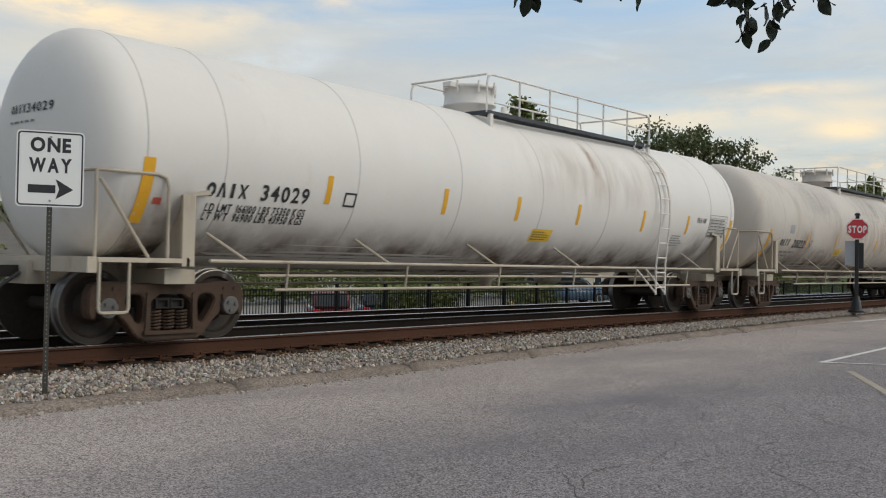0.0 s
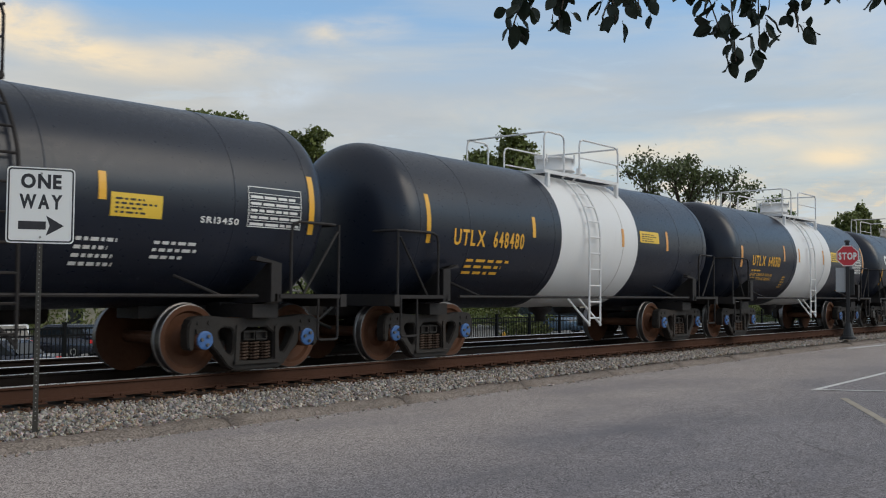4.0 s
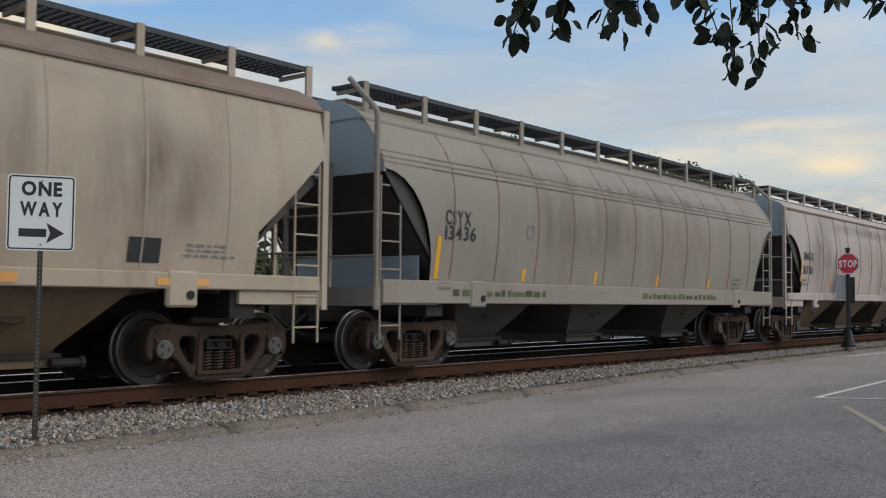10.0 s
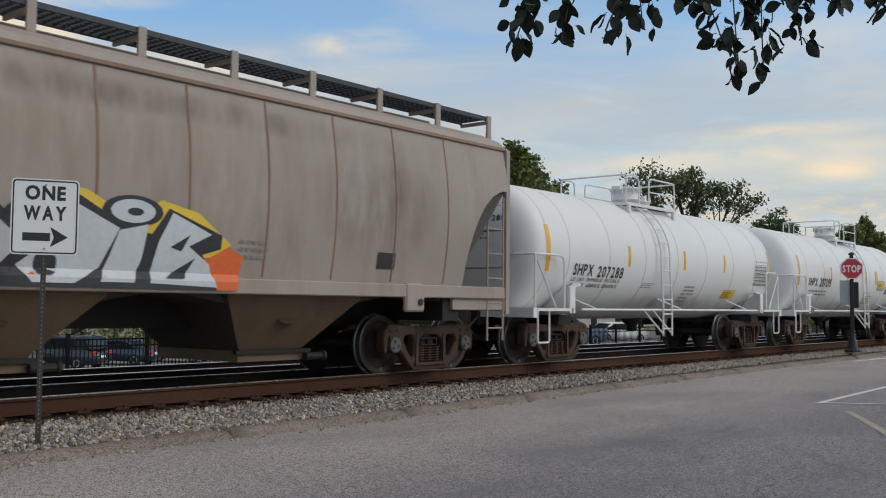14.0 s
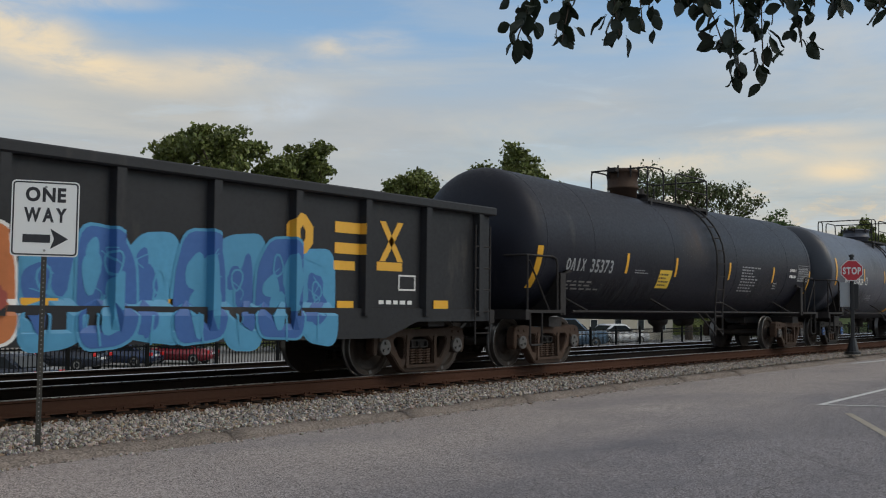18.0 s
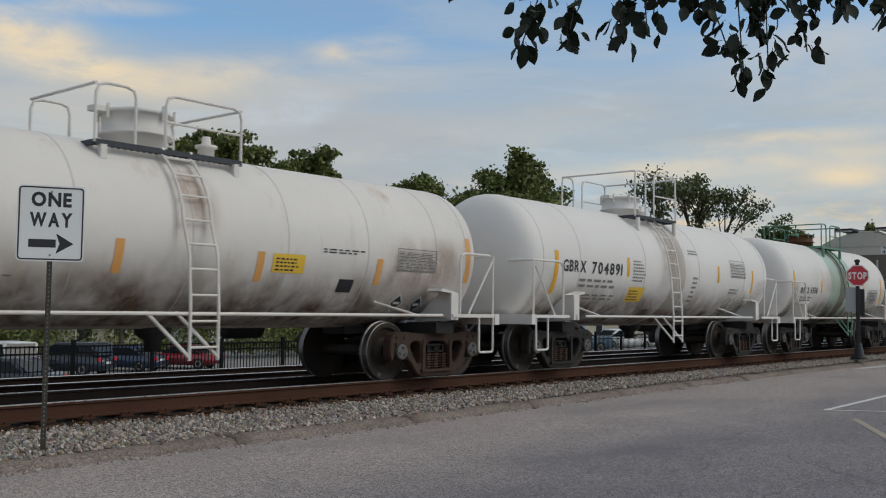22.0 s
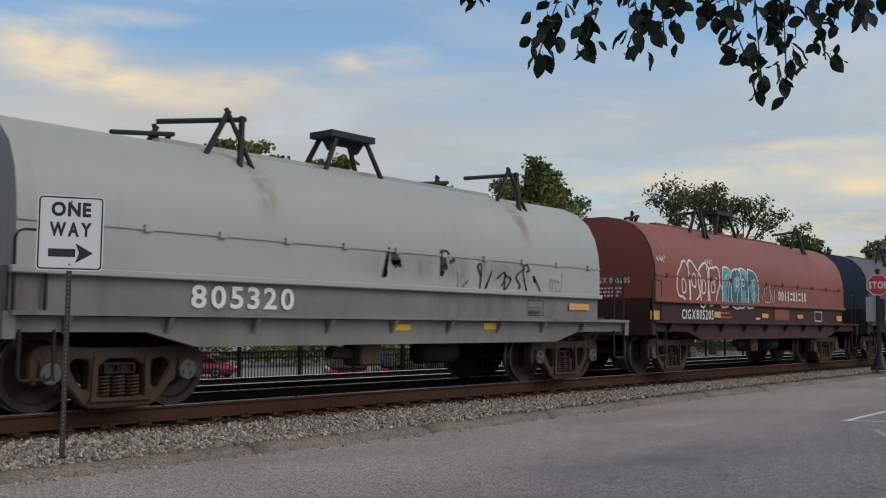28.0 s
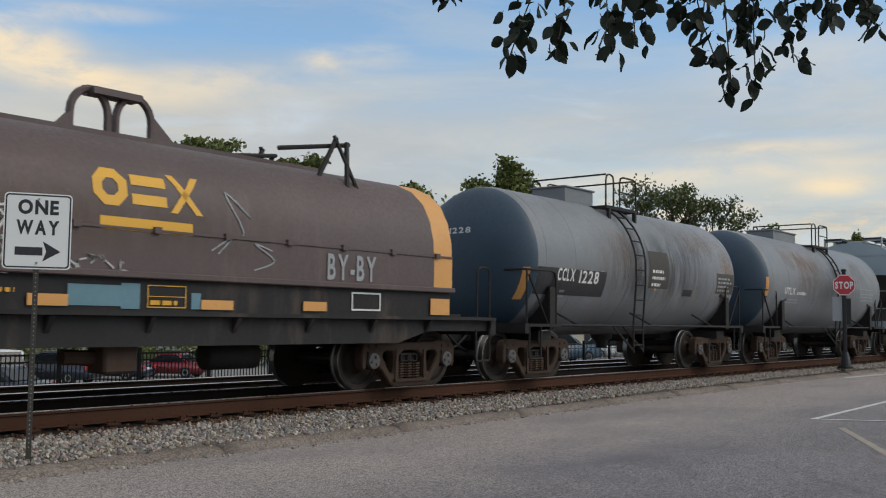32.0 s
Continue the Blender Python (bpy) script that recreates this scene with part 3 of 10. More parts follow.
def prism(bm, poly, y0, y1, mi=0, axis="y"):
    """A polygon in x and z, given thickness along y (or in y and z along x, or in x and y along z)."""
    def at(p, k):
        return {"y": (p[0], k, p[1]), "x": (k, p[0], p[1]), "z": (p[0], p[1], k)}[axis]
    a, b = [bm.verts.new(at(p, y0)) for p in poly], [bm.verts.new(at(p, y1)) for p in poly]
    n = len(poly)
    bm.faces.new(a).material_index = mi
    bm.faces.new(b[::-1]).material_index = mi
    for i in range(n):
        bm.faces.new((a[i], b[i], b[(i + 1) % n], a[(i + 1) % n])).material_index = mi


def lathe(bm, profile, seg=48, axis="x", centre=(0, 0, 0), mats=None, cap=True):
    """A turned form: profile rows of (place along the axis, radius)."""
    rings = []
    for p, r in profile:
        ring = []
        for i in range(seg):
            k = 2 * math.pi * i / seg
            c, s = r * math.cos(k), r * math.sin(k)
            q = {"x": (p, c, s), "y": (c, p, s), "z": (c, s, p)}[axis]
            ring.append(bm.verts.new((q[0] + centre[0], q[1] + centre[1], q[2] + centre[2])))
        rings.append(ring)
    for n, (a, b) in enumerate(zip(rings, rings[1:])):
        for i in range(seg):
            bm.faces.new((a[i], a[(i + 1) % seg], b[(i + 1) % seg], b[i])).material_index = mats[n] if mats else 0
    if cap:
        bm.faces.new(rings[0][::-1]).material_index = mats[0] if mats else 0
        bm.faces.new(rings[-1]).material_index = mats[-1] if mats else 0


def fix(bm):
    bmesh.ops.recalc_face_normals(bm, faces=bm.faces)
    return bm


def soften(bm, width, segs=1):
    bmesh.ops.bevel(bm, geom=list(bm.edges), offset=width, segments=segs, affect="EDGES", clamp_overlap=True)
    return bm

# ---- lettering ----
def glyph_table(chars, offset=0.0):
    table = {}
    for c in chars:
        cu = bpy.data.curves.new("glyph", "FONT")
        cu.body, cu.size, cu.offset, cu.resolution_u = c, 1.0, offset, 3
        ob = new("glyph", cu)
        bpy.context.view_layer.update()
        me = bpy.data.meshes.new_from_object(ob.evaluated_get(bpy.context.evaluated_depsgraph_get()))
        vs = [(v.co.x, v.co.y) for v in me.vertices]
        x0 = min(v[0] for v in vs)
        table[c] = ([(x - x0, y) for x, y in vs], [tuple(p.vertices) for p in me.polygons], max(v[0] for v in vs) - x0)
        bpy.data.objects.remove(ob)
        bpy.data.meshes.remove(me)
        bpy.data.curves.remove(cu)
    cap = max(y for x, y in table["H"][0])
    return {c: ([(x / cap, y / cap) for x, y in v], f, w / cap) for c, (v, f, w) in table.items()}


GLYPHS_BOLD = glyph_table("ONEWAYSTPH", 0.042)
GLYPHS = glyph_table("ABCDEFGHIJKLMNOPQRSTUVWXYZ0123456789.-", 0.022)


def lettering(text, h, width=None, gap=0.20, glyphs=None):
    """Flat polygons of a line of capitals of height h, from x = 0."""
    polys, x = [], 0.0
    for c in text:
        if c == " ":
            x += 0.45
            continue
        vs, fs, w = (glyphs or GLYPHS)[c]
        polys += [[(x + vs[i][0], vs[i][1]) for i in f] for f in fs]
        x += w + gap
    k = (width / (x - gap)) if width else h
    return [[(px * k, pz * h) for px, pz in poly] for poly in polys]


def blocks(n, h, width, gap=0.18, forms="o^|x"):
    """Plain emblem shapes, n in a row, as wide and high as the emblem on the thing: ring, caret, bar, cross, twin bars."""
    polys, w = [], width / (n + (n - 1) * gap)
    for i in range(n):
        x, t, f = i * w * (1 + gap), min(w * 0.30, h * 0.27), forms[i % len(forms)]
        if f == "o":
            out = [(x + w / 2 + w / 2 * math.cos(a), h / 2 + h / 2 * math.sin(a)) for a in (radians(22.5 + 45 * k) for k in range(8))]
            inn = [(x + w / 2 + (w / 2 - t) * math.cos(a), h / 2 + (h / 2 - t) * math.sin(a)) for a in (radians(22.5 + 45 * k) for k in range(8))]
            polys += [[out[k], out[(k + 1) % 8], inn[(k + 1) % 8], inn[k]] for k in range(8)]
        elif f == "^":
            m = x + w / 2
            polys += [[(x, 0), (x + t, 0), (m, h - t), (m, h), (m - t / 2, h)], [(x + w - t, 0), (x + w, 0), (m + t / 2, h), (m, h), (m, h - t)]]
        elif f == "|":
            polys += [rect(x + w / 2 - t * 0.6, x + w / 2 + t * 0.6, 0, h)]
        elif f == "=":
            polys += [rect(x, x + w, h * 0.12, h * 0.12 + t), rect(x, x + w, h * 0.88 - t, h * 0.88)]
        else:
            c, d = (x + w / 2, h / 2), t * 0.62
            for sx, sz in ((0, 0), (1, 0), (1, 1), (0, 1)):
                px, pz = x + w * sx, h * sz
                ax = d * 1.3 * (1 if sx == 0 else -1)
                polys.append([(px, pz), (px + ax, pz), (c[0] + ax * 0.5, c[1]), (c[0] - ax * 0.5, c[1])])
    return polys


def rect(x0, x1, z0, z1):
    return [(x0, z0), (x1, z0), (x1, z1), (x0, z1)]


def small_print(rows, h, width, seed=0, words=4):
    """Lines of writing too small to read: plain bars."""
    rng = random.Random(seed)
    polys, pitch = [], h / max(rows, 1)
    for r in range(rows):
        x, z = 0.0, h - (r + 1) * pitch
        end = width * rng.uniform(0.6, 1.0)
        while x < end:
            w = rng.uniform(0.12, 0.34) * width / words * 2
            w = min(w, end - x)
            polys.append([(x, z), (x + w, z), (x + w, z + pitch * 0.45), (x, z + pitch * 0.45)])
            x += w + 0.05 * width
    return polys



# ---- the setting ----
TRACK_Y, RAIL_Z = 11.45, 0.42
TRACK2_Y, RAIL2_Z = 15.4, 0.32
rng = random.Random(11)

# ground: one sheet with the profile of road bed, ballast and the lower parking lot
def ground():
    bm = bmesh.new()
    ys = [(-1500, -0.06), (-70, -0.06), (9.62, -0.06), (9.67, 0.04), (17.4, 0.0), (21.0, -1.25), (25.0, -1.45), (40, -2.1), (75, -2.16), (140, -0.5), (1800, -0.5)]
    xs = [-1500, -80, -20, 0, 20, 40, 60, 90, 140, 300, 1800]
    g = [[bm.verts.new((x, y, z)) for y, z in ys] for x in xs]
    for p, q in zip(g, g[1:]):
        for j in range(len(ys) - 1):
            bm.faces.new((p[j], q[j], q[j + 1], p[j + 1]))
    tagged(part("ground", fix(bm), "grass", None), "grassy ground with a bank down to the parking lot", "ground", kind="structure")


ground()


def slab(name, label, mat, x0, x1, y0, y1, z0, z1, category):
    bm = bmesh.new()
    box(bm, x0, x1, y0, y1, z0, z1)
    return tagged(part(name, fix(bm), mat, None), label, category, kind="structure")


road = slab("road", "worn grey asphalt road with fine cracks", "asphalt", -70, 160, -40, 9.40, -0.3, 0.0, "road")


def lot_z(x, y):
    """The lot slopes down away from the fence, and rises along the line."""
    k = float(np.interp(x, [36.0, 46.0], [0.0, 1.0]) * np.interp(y, [32.0, 40.0], [1.0, 0.0]))
    return float(np.interp(y, [24.6, 40.0, 70.0], [-1.36, -2.0, -2.08])) * (1 - k) - 0.70 * k


bm = bmesh.new()
grid = [[bm.verts.new((x, y, lot_z(x, y))) for y in (24.6, 32.0, 36.0, 40.0, 55.0, 70.0)] for x in (-10, 36, 38.5, 41, 43.5, 46, 130)]
for p, q in zip(grid, grid[1:]):
    for k in range(5):
        bm.faces.new((p[k], q[k], q[k + 1], p[k + 1]))
rim = bmesh.ops.extrude_edge_only(bm, edges=[e for e in bm.edges if e.is_boundary])["geom"]
for v in rim:
    if isinstance(v, bmesh.types.BMVert):
        v.co.z = -2.6
tagged(part("parking_lot", fix(bm), "lot", None), "pale asphalt parking lot sloping down beyond the fence", "parking lot", kind="structure")


def kerb_y(x):
    """The line of the kerb's foot, which swings towards the track along the road."""
    return float(np.interp(x, [9.0, 12.0, 17.0, 22.0, 30.0, 60.0], [8.74, 8.88, 9.08, 9.20, 9.26, 9.30]))


def paint_line(name, a, b, w, mat, label, z=0.004):
    a, b = Vector((*a, z)), Vector((*b, z))
    n = Vector((-(b - a).y, (b - a).x, 0)).normalized() * w / 2
    bm = bmesh.new()
    bm.faces.new([bm.verts.new(p) for p in (a - n, b - n, b + n, a + n)])
    tagged(part(name, fix(bm), mat, road, label), label)


paint_line("white_line", (16.0, 5.38), (26.0, 5.72), 0.10, "line_white", "worn white road line")
paint_line("white_line", (16.0, 5.40), (17.7, 2.5), 0.09, "line_white", "worn white road line", 0.008)
paint_line("white_line", (29.5, 8.95), (40.0, 8.35), 0.16, "line_white", "worn white road line")
paint_line("yellow_line", (15.0, 4.62), (10.5, 2.35), 0.11, "line_yellow", "faded yellow road line")


def crack(x, y, heading, length, seed):
    r = random.Random(seed)
    pts, h = [Vector((x, y, 0.003))], heading
    for i in range(int(length / 0.12)):
        h += r.uniform(-0.55, 0.55) + (heading - h) * 0.35
        pts.append(pts[-1] + Vector((math.cos(h), math.sin(h), 0)) * 0.12)
    bm = bmesh.new()
    l, rr = [], []
    for i, p in enumerate(pts):
        w = 0.0055 * r.uniform(0.3, 1.0)
        n = Vector((-math.sin(heading), math.cos(heading), 0)) * w
        l.append(bm.verts.new(p - n)); rr.append(bm.verts.new(p + n))
    for i in range(len(pts) - 1):
        bm.faces.new((l[i], l[i + 1], rr[i + 1], rr[i]))
    part("crack", fix(bm), M["crack"], road, "dark crack in the asphalt")


M["crack"] = material("dirt_in_cracks", (0.085, 0.078, 0.075), 0.95, vary=0.3)
for i, (x, y, h, l) in enumerate(((6.4, 2.2, 0.5, 3.4), (8.2, 3.2, -0.3, 2.6), (9.6, 3.1, 0.9, 1.9), (7.1, 1.5, 0.2, 3.0), (11.0, 3.6, 0.1, 2.4), (5.2, 2.6, 0.9, 1.6),
                                  (8.8, 2.0, 0.6, 2.6), (12.2, 4.0, -0.5, 1.6), (6.9, 3.4, -0.2, 1.5), (10.2, 2.6, 0.3, 3.2),
                                  (5.6, 3.4, 0.25, 2.4), (7.4, 2.7, -0.6, 1.7), (9.0, 4.2, 0.15, 3.0), (11.4, 3.0, 1.0, 1.6), (12.6, 4.6, 0.2, 2.8), (6.2, 1.7, -0.4, 1.4),
                                  (8.0, 4.9, 0.05, 2.6), (10.6, 5.2, 0.3, 1.9), (13.4, 3.7, -0.2, 2.0), (7.7, 2.1, 1.1, 1.3))):
    crack(x, y, h, l, 100 + i)

# kerb: worn concrete lengths with open joints
kerb = tagged(thing("kerb", "low worn concrete kerb with open joints", "kerb"), kind="structure")


def kerb_piece(length, seed):
    r = random.Random(seed)
    bm = bmesh.new()
    n = 10
    rings = []
    for i in range(n + 1):
        x = length * i / n
        h = 0.092 + r.uniform(-0.014, 0.010)
        d = r.uniform(-0.012, 0.012)
        rings.append([bm.verts.new((x, y, z)) for y, z in ((0.0 + d, -0.06), (0.012 + d, 0.012 + r.uniform(0, 0.012)), (0.07 + d, h - 0.03), (0.13 + d, h - 0.008), (0.26, h), (0.31, h - 0.02), (0.33, -0.06))])
    for p, q in zip(rings, rings[1:]):
        for j in range(6):
            bm.faces.new((p[j], q[j], q[j + 1], p[j + 1]))
    bm.faces.new(rings[0]); bm.faces.new(rings[-1][::-1])
    return mesh_of("kerb_stone", fix(bm), "concrete", True)


kerb_meshes = [kerb_piece(2.96, 40 + i) for i in range(4)]
for i in range(30):
    x = -8 + i * 3.0
    y = kerb_y(x)
    put("kerb_stone", kerb_meshes[i % 4], kerb, pose(x, y, 0, rz=math.degrees(math.atan2(kerb_y(x + 3.0) - y, 3.0))))

# ballast bed and loose stones
def ballast():
    bm = bmesh.new()
    prof = [(9.02, 0.0), (9.04, 0.085), (9.5, 0.13), (10.0, 0.175), (10.32, 0.185), (12.6, 0.20), (13.4, 0.12), (14.1, 0.10), (16.7, 0.10), (17.3, 0.05), (18.3, -0.35)]
    xs = [-60 + i * 2.0 for i in range(131)]
    g = [[bm.verts.new((x, y + ((kerb_y(x) - 8.74) * (1, 1, 0.6)[k] if k < 3 else 0), z + rng.uniform(-0.012, 0.012))) for k, (y, z) in enumerate(prof)] for x in xs]
    for p, q in zip(g, g[1:]):
        for j in range(len(prof) - 1):
            f = bm.faces.new((p[j], q[j], q[j + 1], p[j + 1]))
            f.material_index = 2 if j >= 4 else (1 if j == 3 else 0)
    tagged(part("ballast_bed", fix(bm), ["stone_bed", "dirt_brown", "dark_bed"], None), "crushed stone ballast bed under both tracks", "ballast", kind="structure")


ballast()


def island_colour(name, colours, rough):
    m = bpy.data.materials.new(name)
    m.use_nodes = True
    nt, bs = m.node_tree, m.node_tree.nodes["Principled BSDF"]
    g, r, nz, mx = nt.nodes.new("ShaderNodeNewGeometry"), nt.nodes.new("ShaderNodeValToRGB"), nt.nodes.new("ShaderNodeTexNoise"), nt.nodes.new("ShaderNodeMix")
    els = r.color_ramp.elements
    els[0].color, els[1].color = (*colours[0], 1), (*colours[-1], 1)
    for i, c in enumerate(colours[1:-1]):
        els.new((i + 1) / (len(colours) - 1)).color = (*c, 1)
    nt.links.new(g.outputs["Random Per Island"], r.inputs[0])
    co = nt.nodes.new("ShaderNodeTexCoord")
    nt.links.new(co.outputs["Object"], nz.inputs["Vector"])
    nz.inputs["Scale"].default_value = 35
    mx.data_type, mx.blend_type = "RGBA", "MULTIPLY"
    mx.inputs["Factor"].default_value = 0.5
    nt.links.new(r.outputs[0], mx.inputs["A"]); nt.links.new(nz.outputs["Color"], mx.inputs["B"])
    nt.links.new(mx.outputs["Result"], bs.inputs["Base Color"])
    bs.inputs["Roughness"].default_value, bs.inputs["Specular IOR Level"].default_value = rough, 0.08
    M[name] = m


island_colour("ballast_stone", [(0.13, 0.11, 0.10), (0.42, 0.385, 0.345), (0.60, 0.54, 0.48), (0.37, 0.265, 0.175), (0.30, 0.295, 0.30), (0.52, 0.47, 0.42), (0.19, 0.17, 0.165), (0.44, 0.34, 0.26), (0.82, 0.75, 0.68)], 0.9)
island_colour("rusty_stone", [(0.10, 0.05, 0.03), (0.16, 0.08, 0.045), (0.21, 0.13, 0.085), (0.06, 0.035, 0.025)], 0.9)


def stones(name, label, mat, spots, size, seed):
    """Many broken stones in one mesh: squashed, jittered twelve-cornered blocks."""
    r = np.random.RandomState(seed)
    t = (1 + 5 ** 0.5) / 2
    base = np.array([(-1, t, 0), (1, t, 0), (-1, -t, 0), (1, -t, 0), (0, -1, t), (0, 1, t), (0, -1, -t), (0, 1, -t), (t, 0, -1), (t, 0, 1), (-t, 0, -1), (-t, 0, 1)]) / 1.9
    tri = np.array([(0, 11, 5), (0, 5, 1), (0, 1, 7), (0, 7, 10), (0, 10, 11), (1, 5, 9), (5, 11, 4), (11, 10, 2), (10, 7, 6), (7, 1, 8), (3, 9, 4), (3, 4, 2), (3, 2, 6), (3, 6, 8), (3, 8, 9), (4, 9, 5), (2, 4, 11), (6, 2, 10), (8, 6, 7), (9, 8, 1)])
    n = len(spots)
    v = base[None] * (1 + r.uniform(-0.40, 0.34, (n, 12, 1)))
    s = r.uniform(size[0], size[1], (n, 1, 1)) * r.uniform(0.65, 1.25, (n, 1, 3))
    v = v * s
    a, b = r.uniform(0, 6.28, n), r.uniform(-0.7, 0.7, n)
    ca, sa, cb, sb = np.cos(a)[:, None], np.sin(a)[:, None], np.cos(b)[:, None], np.sin(b)[:, None]
    x, y, z = v[..., 0] * ca - v[..., 1] * sa, v[..., 0] * sa + v[..., 1] * ca, v[..., 2]
    y, z = y * cb - z * sb, y * sb + z * cb
    v = np.stack([x, y, z], -1) + np.array(spots)[:, None, :]
    f = (tri[None] + (np.arange(n) * 12)[:, None, None]).reshape(-1, 3)
    me = bpy.data.meshes.new(name)
    me.from_pydata(v.reshape(-1, 3).tolist(), [], f.tolist())
    me.materials.append(M[mat])
    tagged(put(name, me), label, "stones", kind="stuff")


def bed_z(y):
    return float(np.interp(y, [9.0, 9.5, 10.0, 10.32], [0.085, 0.13, 0.175, 0.185]))


spots = []
for i in range(40000):
    x = 2.0 + 54 * rng.random() ** 1.7
    y0 = kerb_y(x) + 0.24
    y = y0 + (10.16 - y0 + rng.gauss(0, 0.05)) * rng.random()
    spots.append((x, y, bed_z(y) + rng.uniform(-0.008, 0.024)))
stones("ballast_stones", "loose pale crushed stones of the ballast shoulder", "ballast_stone", spots, (0.010, 0.031), 5)
spots = [(2 + 50 * rng.random() ** 1.4, 10.02 + abs(rng.gauss(0, 0.22)), 0.185 + rng.uniform(-0.012, 0.02)) for i in range(6500)]
stones("rusty_stones", "rust-brown stones along the rail", "rusty_stone", spots, (0.012, 0.030), 6)
spots = []
for i in range(420):
    x = 2 + 20 * rng.random()
    spots.append((x, kerb_y(x) - 0.03 - abs(rng.gauss(0, 0.07)) if i % 3 else kerb_y(x) + 0.12 + 0.14 * rng.random(), 0.010 if i % 3 else 0.082))
stones("stray_stones", "stray stones against the kerb", "ballast_stone", spots, (0.007, 0.022), 7)

# tracks: rails, ties and plates
RAIL_PROFILE = [(-0.076, -0.190), (0.076, -0.190), (0.076, -0.174), (0.012, -0.135), (0.010, -0.045), (0.036, -0.034), (0.037, -0.008), (0.028, 0.0), (-0.028, 0.0), (-0.037, -0.008), (-0.036, -0.034), (-0.010, -0.045), (-0.012, -0.150), (-0.076, -0.174)]


def track(yc, zr, label, ties):
    t = tagged(thing("railway_track", label, "railway track"), kind="structure")
    for s in (-1, 1):
        bm = bmesh.new()
        a = [bm.verts.new((-60, yc + s * 0.753 + y, zr + z)) for y, z in RAIL_PROFILE]
        b = [bm.verts.new((260, yc + s * 0.753 + y, zr + z)) for y, z in RAIL_PROFILE]
        n = len(RAIL_PROFILE)
        for i in range(n):
            f = bm.faces.new((a[i], b[i], b[(i + 1) % n], a[(i + 1) % n]))
            f.material_index = 1 if i in (7, 8) else 0
        part("rail", fix(bm), ["rust" if s < 0 and yc < 12 else "rail_dark", "steel"], t, "rusty rail with a bright head")
    bm = bmesh.new()
    box(bm, -0.115, 0.115, -1.3, 1.3, -0.18, 0)
    soften(bm, 0.012)
    tie = mesh_of("tie", fix(bm), "tie")
    bm = bmesh.new()
    for s in (-1, 1):
        box(bm, -0.09, 0.09, s * 0.753 - 0.17, s * 0.753 + 0.17, 0.0, 0.018)
        for k in (-0.13, 0.13):
            for j in (-0.05, 0.05):
                box(bm, j - 0.013, j + 0.013, s * 0.753 + k - 0.013, s * 0.753 + k + 0.013, 0.018, 0.045)
    plate = mesh_of("tie_plate", fix(bm), "rust")
    for i in range(ties):
        x = -4 + i * 0.51
        o = put("tie", tie, t, pose(x + rng.uniform(-0.02, 0.02), yc + rng.uniform(-0.04, 0.04), zr - 0.208, rz=rng.uniform(-0.8, 0.8)))
        put("tie_plate", plate, o)


track(TRACK_Y, RAIL_Z, "rusty near railway track on brown ties", 130)
track(TRACK2_Y, RAIL2_Z, "second railway track with bright rail heads", 110)

# ---- signs ----
def one_way_sign():
    s = thing("one_way_sign", "white one way sign on a perforated steel post", "road sign", at=pose(4.88, 9.11, 0.12, rz=-28.5))
    bm = bmesh.new()
    prism(bm, [(-0.025, 0.0), (-0.025, 0.035), (-0.012, 0.035), (-0.010, 0.012), (0.010, 0.012), (0.012, 0.035), (0.025, 0.035), (0.025, 0.0)], 0, 2.56, axis="z")
    part("post", fix(bm), "post_rust", s, "weathered steel post")
    bm = bmesh.new()
    for i in range(58):
        z = 0.12 + i * 0.043
        rod(bm, (0, -0.003, z), (0, -0.0005, z), 0.006, 6)
    tagged(part("perforation", fix(bm), "galv", s), kind="stuff")
    w, h, z0 = 0.31, 0.745, 1.84

    def rounded(x0, x1, a, b, r):
        pts = []
        for cx, cz, st in ((x1 - r, b - r, 0), (x0 + r, b - r, 90), (x0 + r, a + r, 180), (x1 - r, a + r, 270)):
            for i in range(5):
                k = radians(st + 22.5 * i)
                pts.append((cx + r * math.cos(k), cz + r * math.sin(k)))
        return pts
    bm = bmesh.new()
    prism(bm, rounded(-w, w, z0, z0 + h, 0.04), -0.008, -0.004)
    face = part("sign_plate", fix(bm), "sign_white", s)
    bm = bmesh.new()
    out, inn = rounded(-w + 0.012, w - 0.012, z0 + 0.012, z0 + h - 0.012, 0.034), rounded(-w + 0.026, w - 0.026, z0 + 0.026, z0 + h - 0.026, 0.024)
    a, b = [bm.verts.new((x, -0.0095, z)) for x, z in out], [bm.verts.new((x, -0.0095, z)) for x, z in inn]
    for i in range(len(a)):
        bm.faces.new((a[i], a[(i + 1) % len(a)], b[(i + 1) % len(a)], b[i]))
    part("border", fix(bm), "ink", face)
    for txt, zz, ww in (("ONE", z0 + 0.545, 0.37), ("WAY", z0 + 0.345, 0.39)):
        bm = bmesh.new()
        for poly in lettering(txt, 0.135, ww, 0.16, GLYPHS_BOLD):
            bm.faces.new([bm.verts.new((x - ww / 2, -0.0095, z + zz)) for x, z in poly])
        part("lettering", fix(bm), "ink", face)
    bm = bmesh.new()
    zc = z0 + 0.175
    bm.faces.new([bm.verts.new((x, -0.0095, zc + z)) for x, z in ((-0.20, -0.04), (0.05, -0.04), (0.05, 0.04), (-0.20, 0.04))])
    bm.faces.new([bm.verts.new((x, -0.0096, zc + z)) for x, z in ((0.05, -0.10), (0.215, 0.0), (0.05, 0.10), (0.085, 0.0))])
    part("arrow", fix(bm), "ink", face)
    for z in (z0 + 0.06, z0 + h - 0.06):
        bm = bmesh.new()
        rod(bm, (0, -0.016, z), (0, -0.004, z), 0.012, 8)
        part("bolt", fix(bm), "galv", face)
    return s


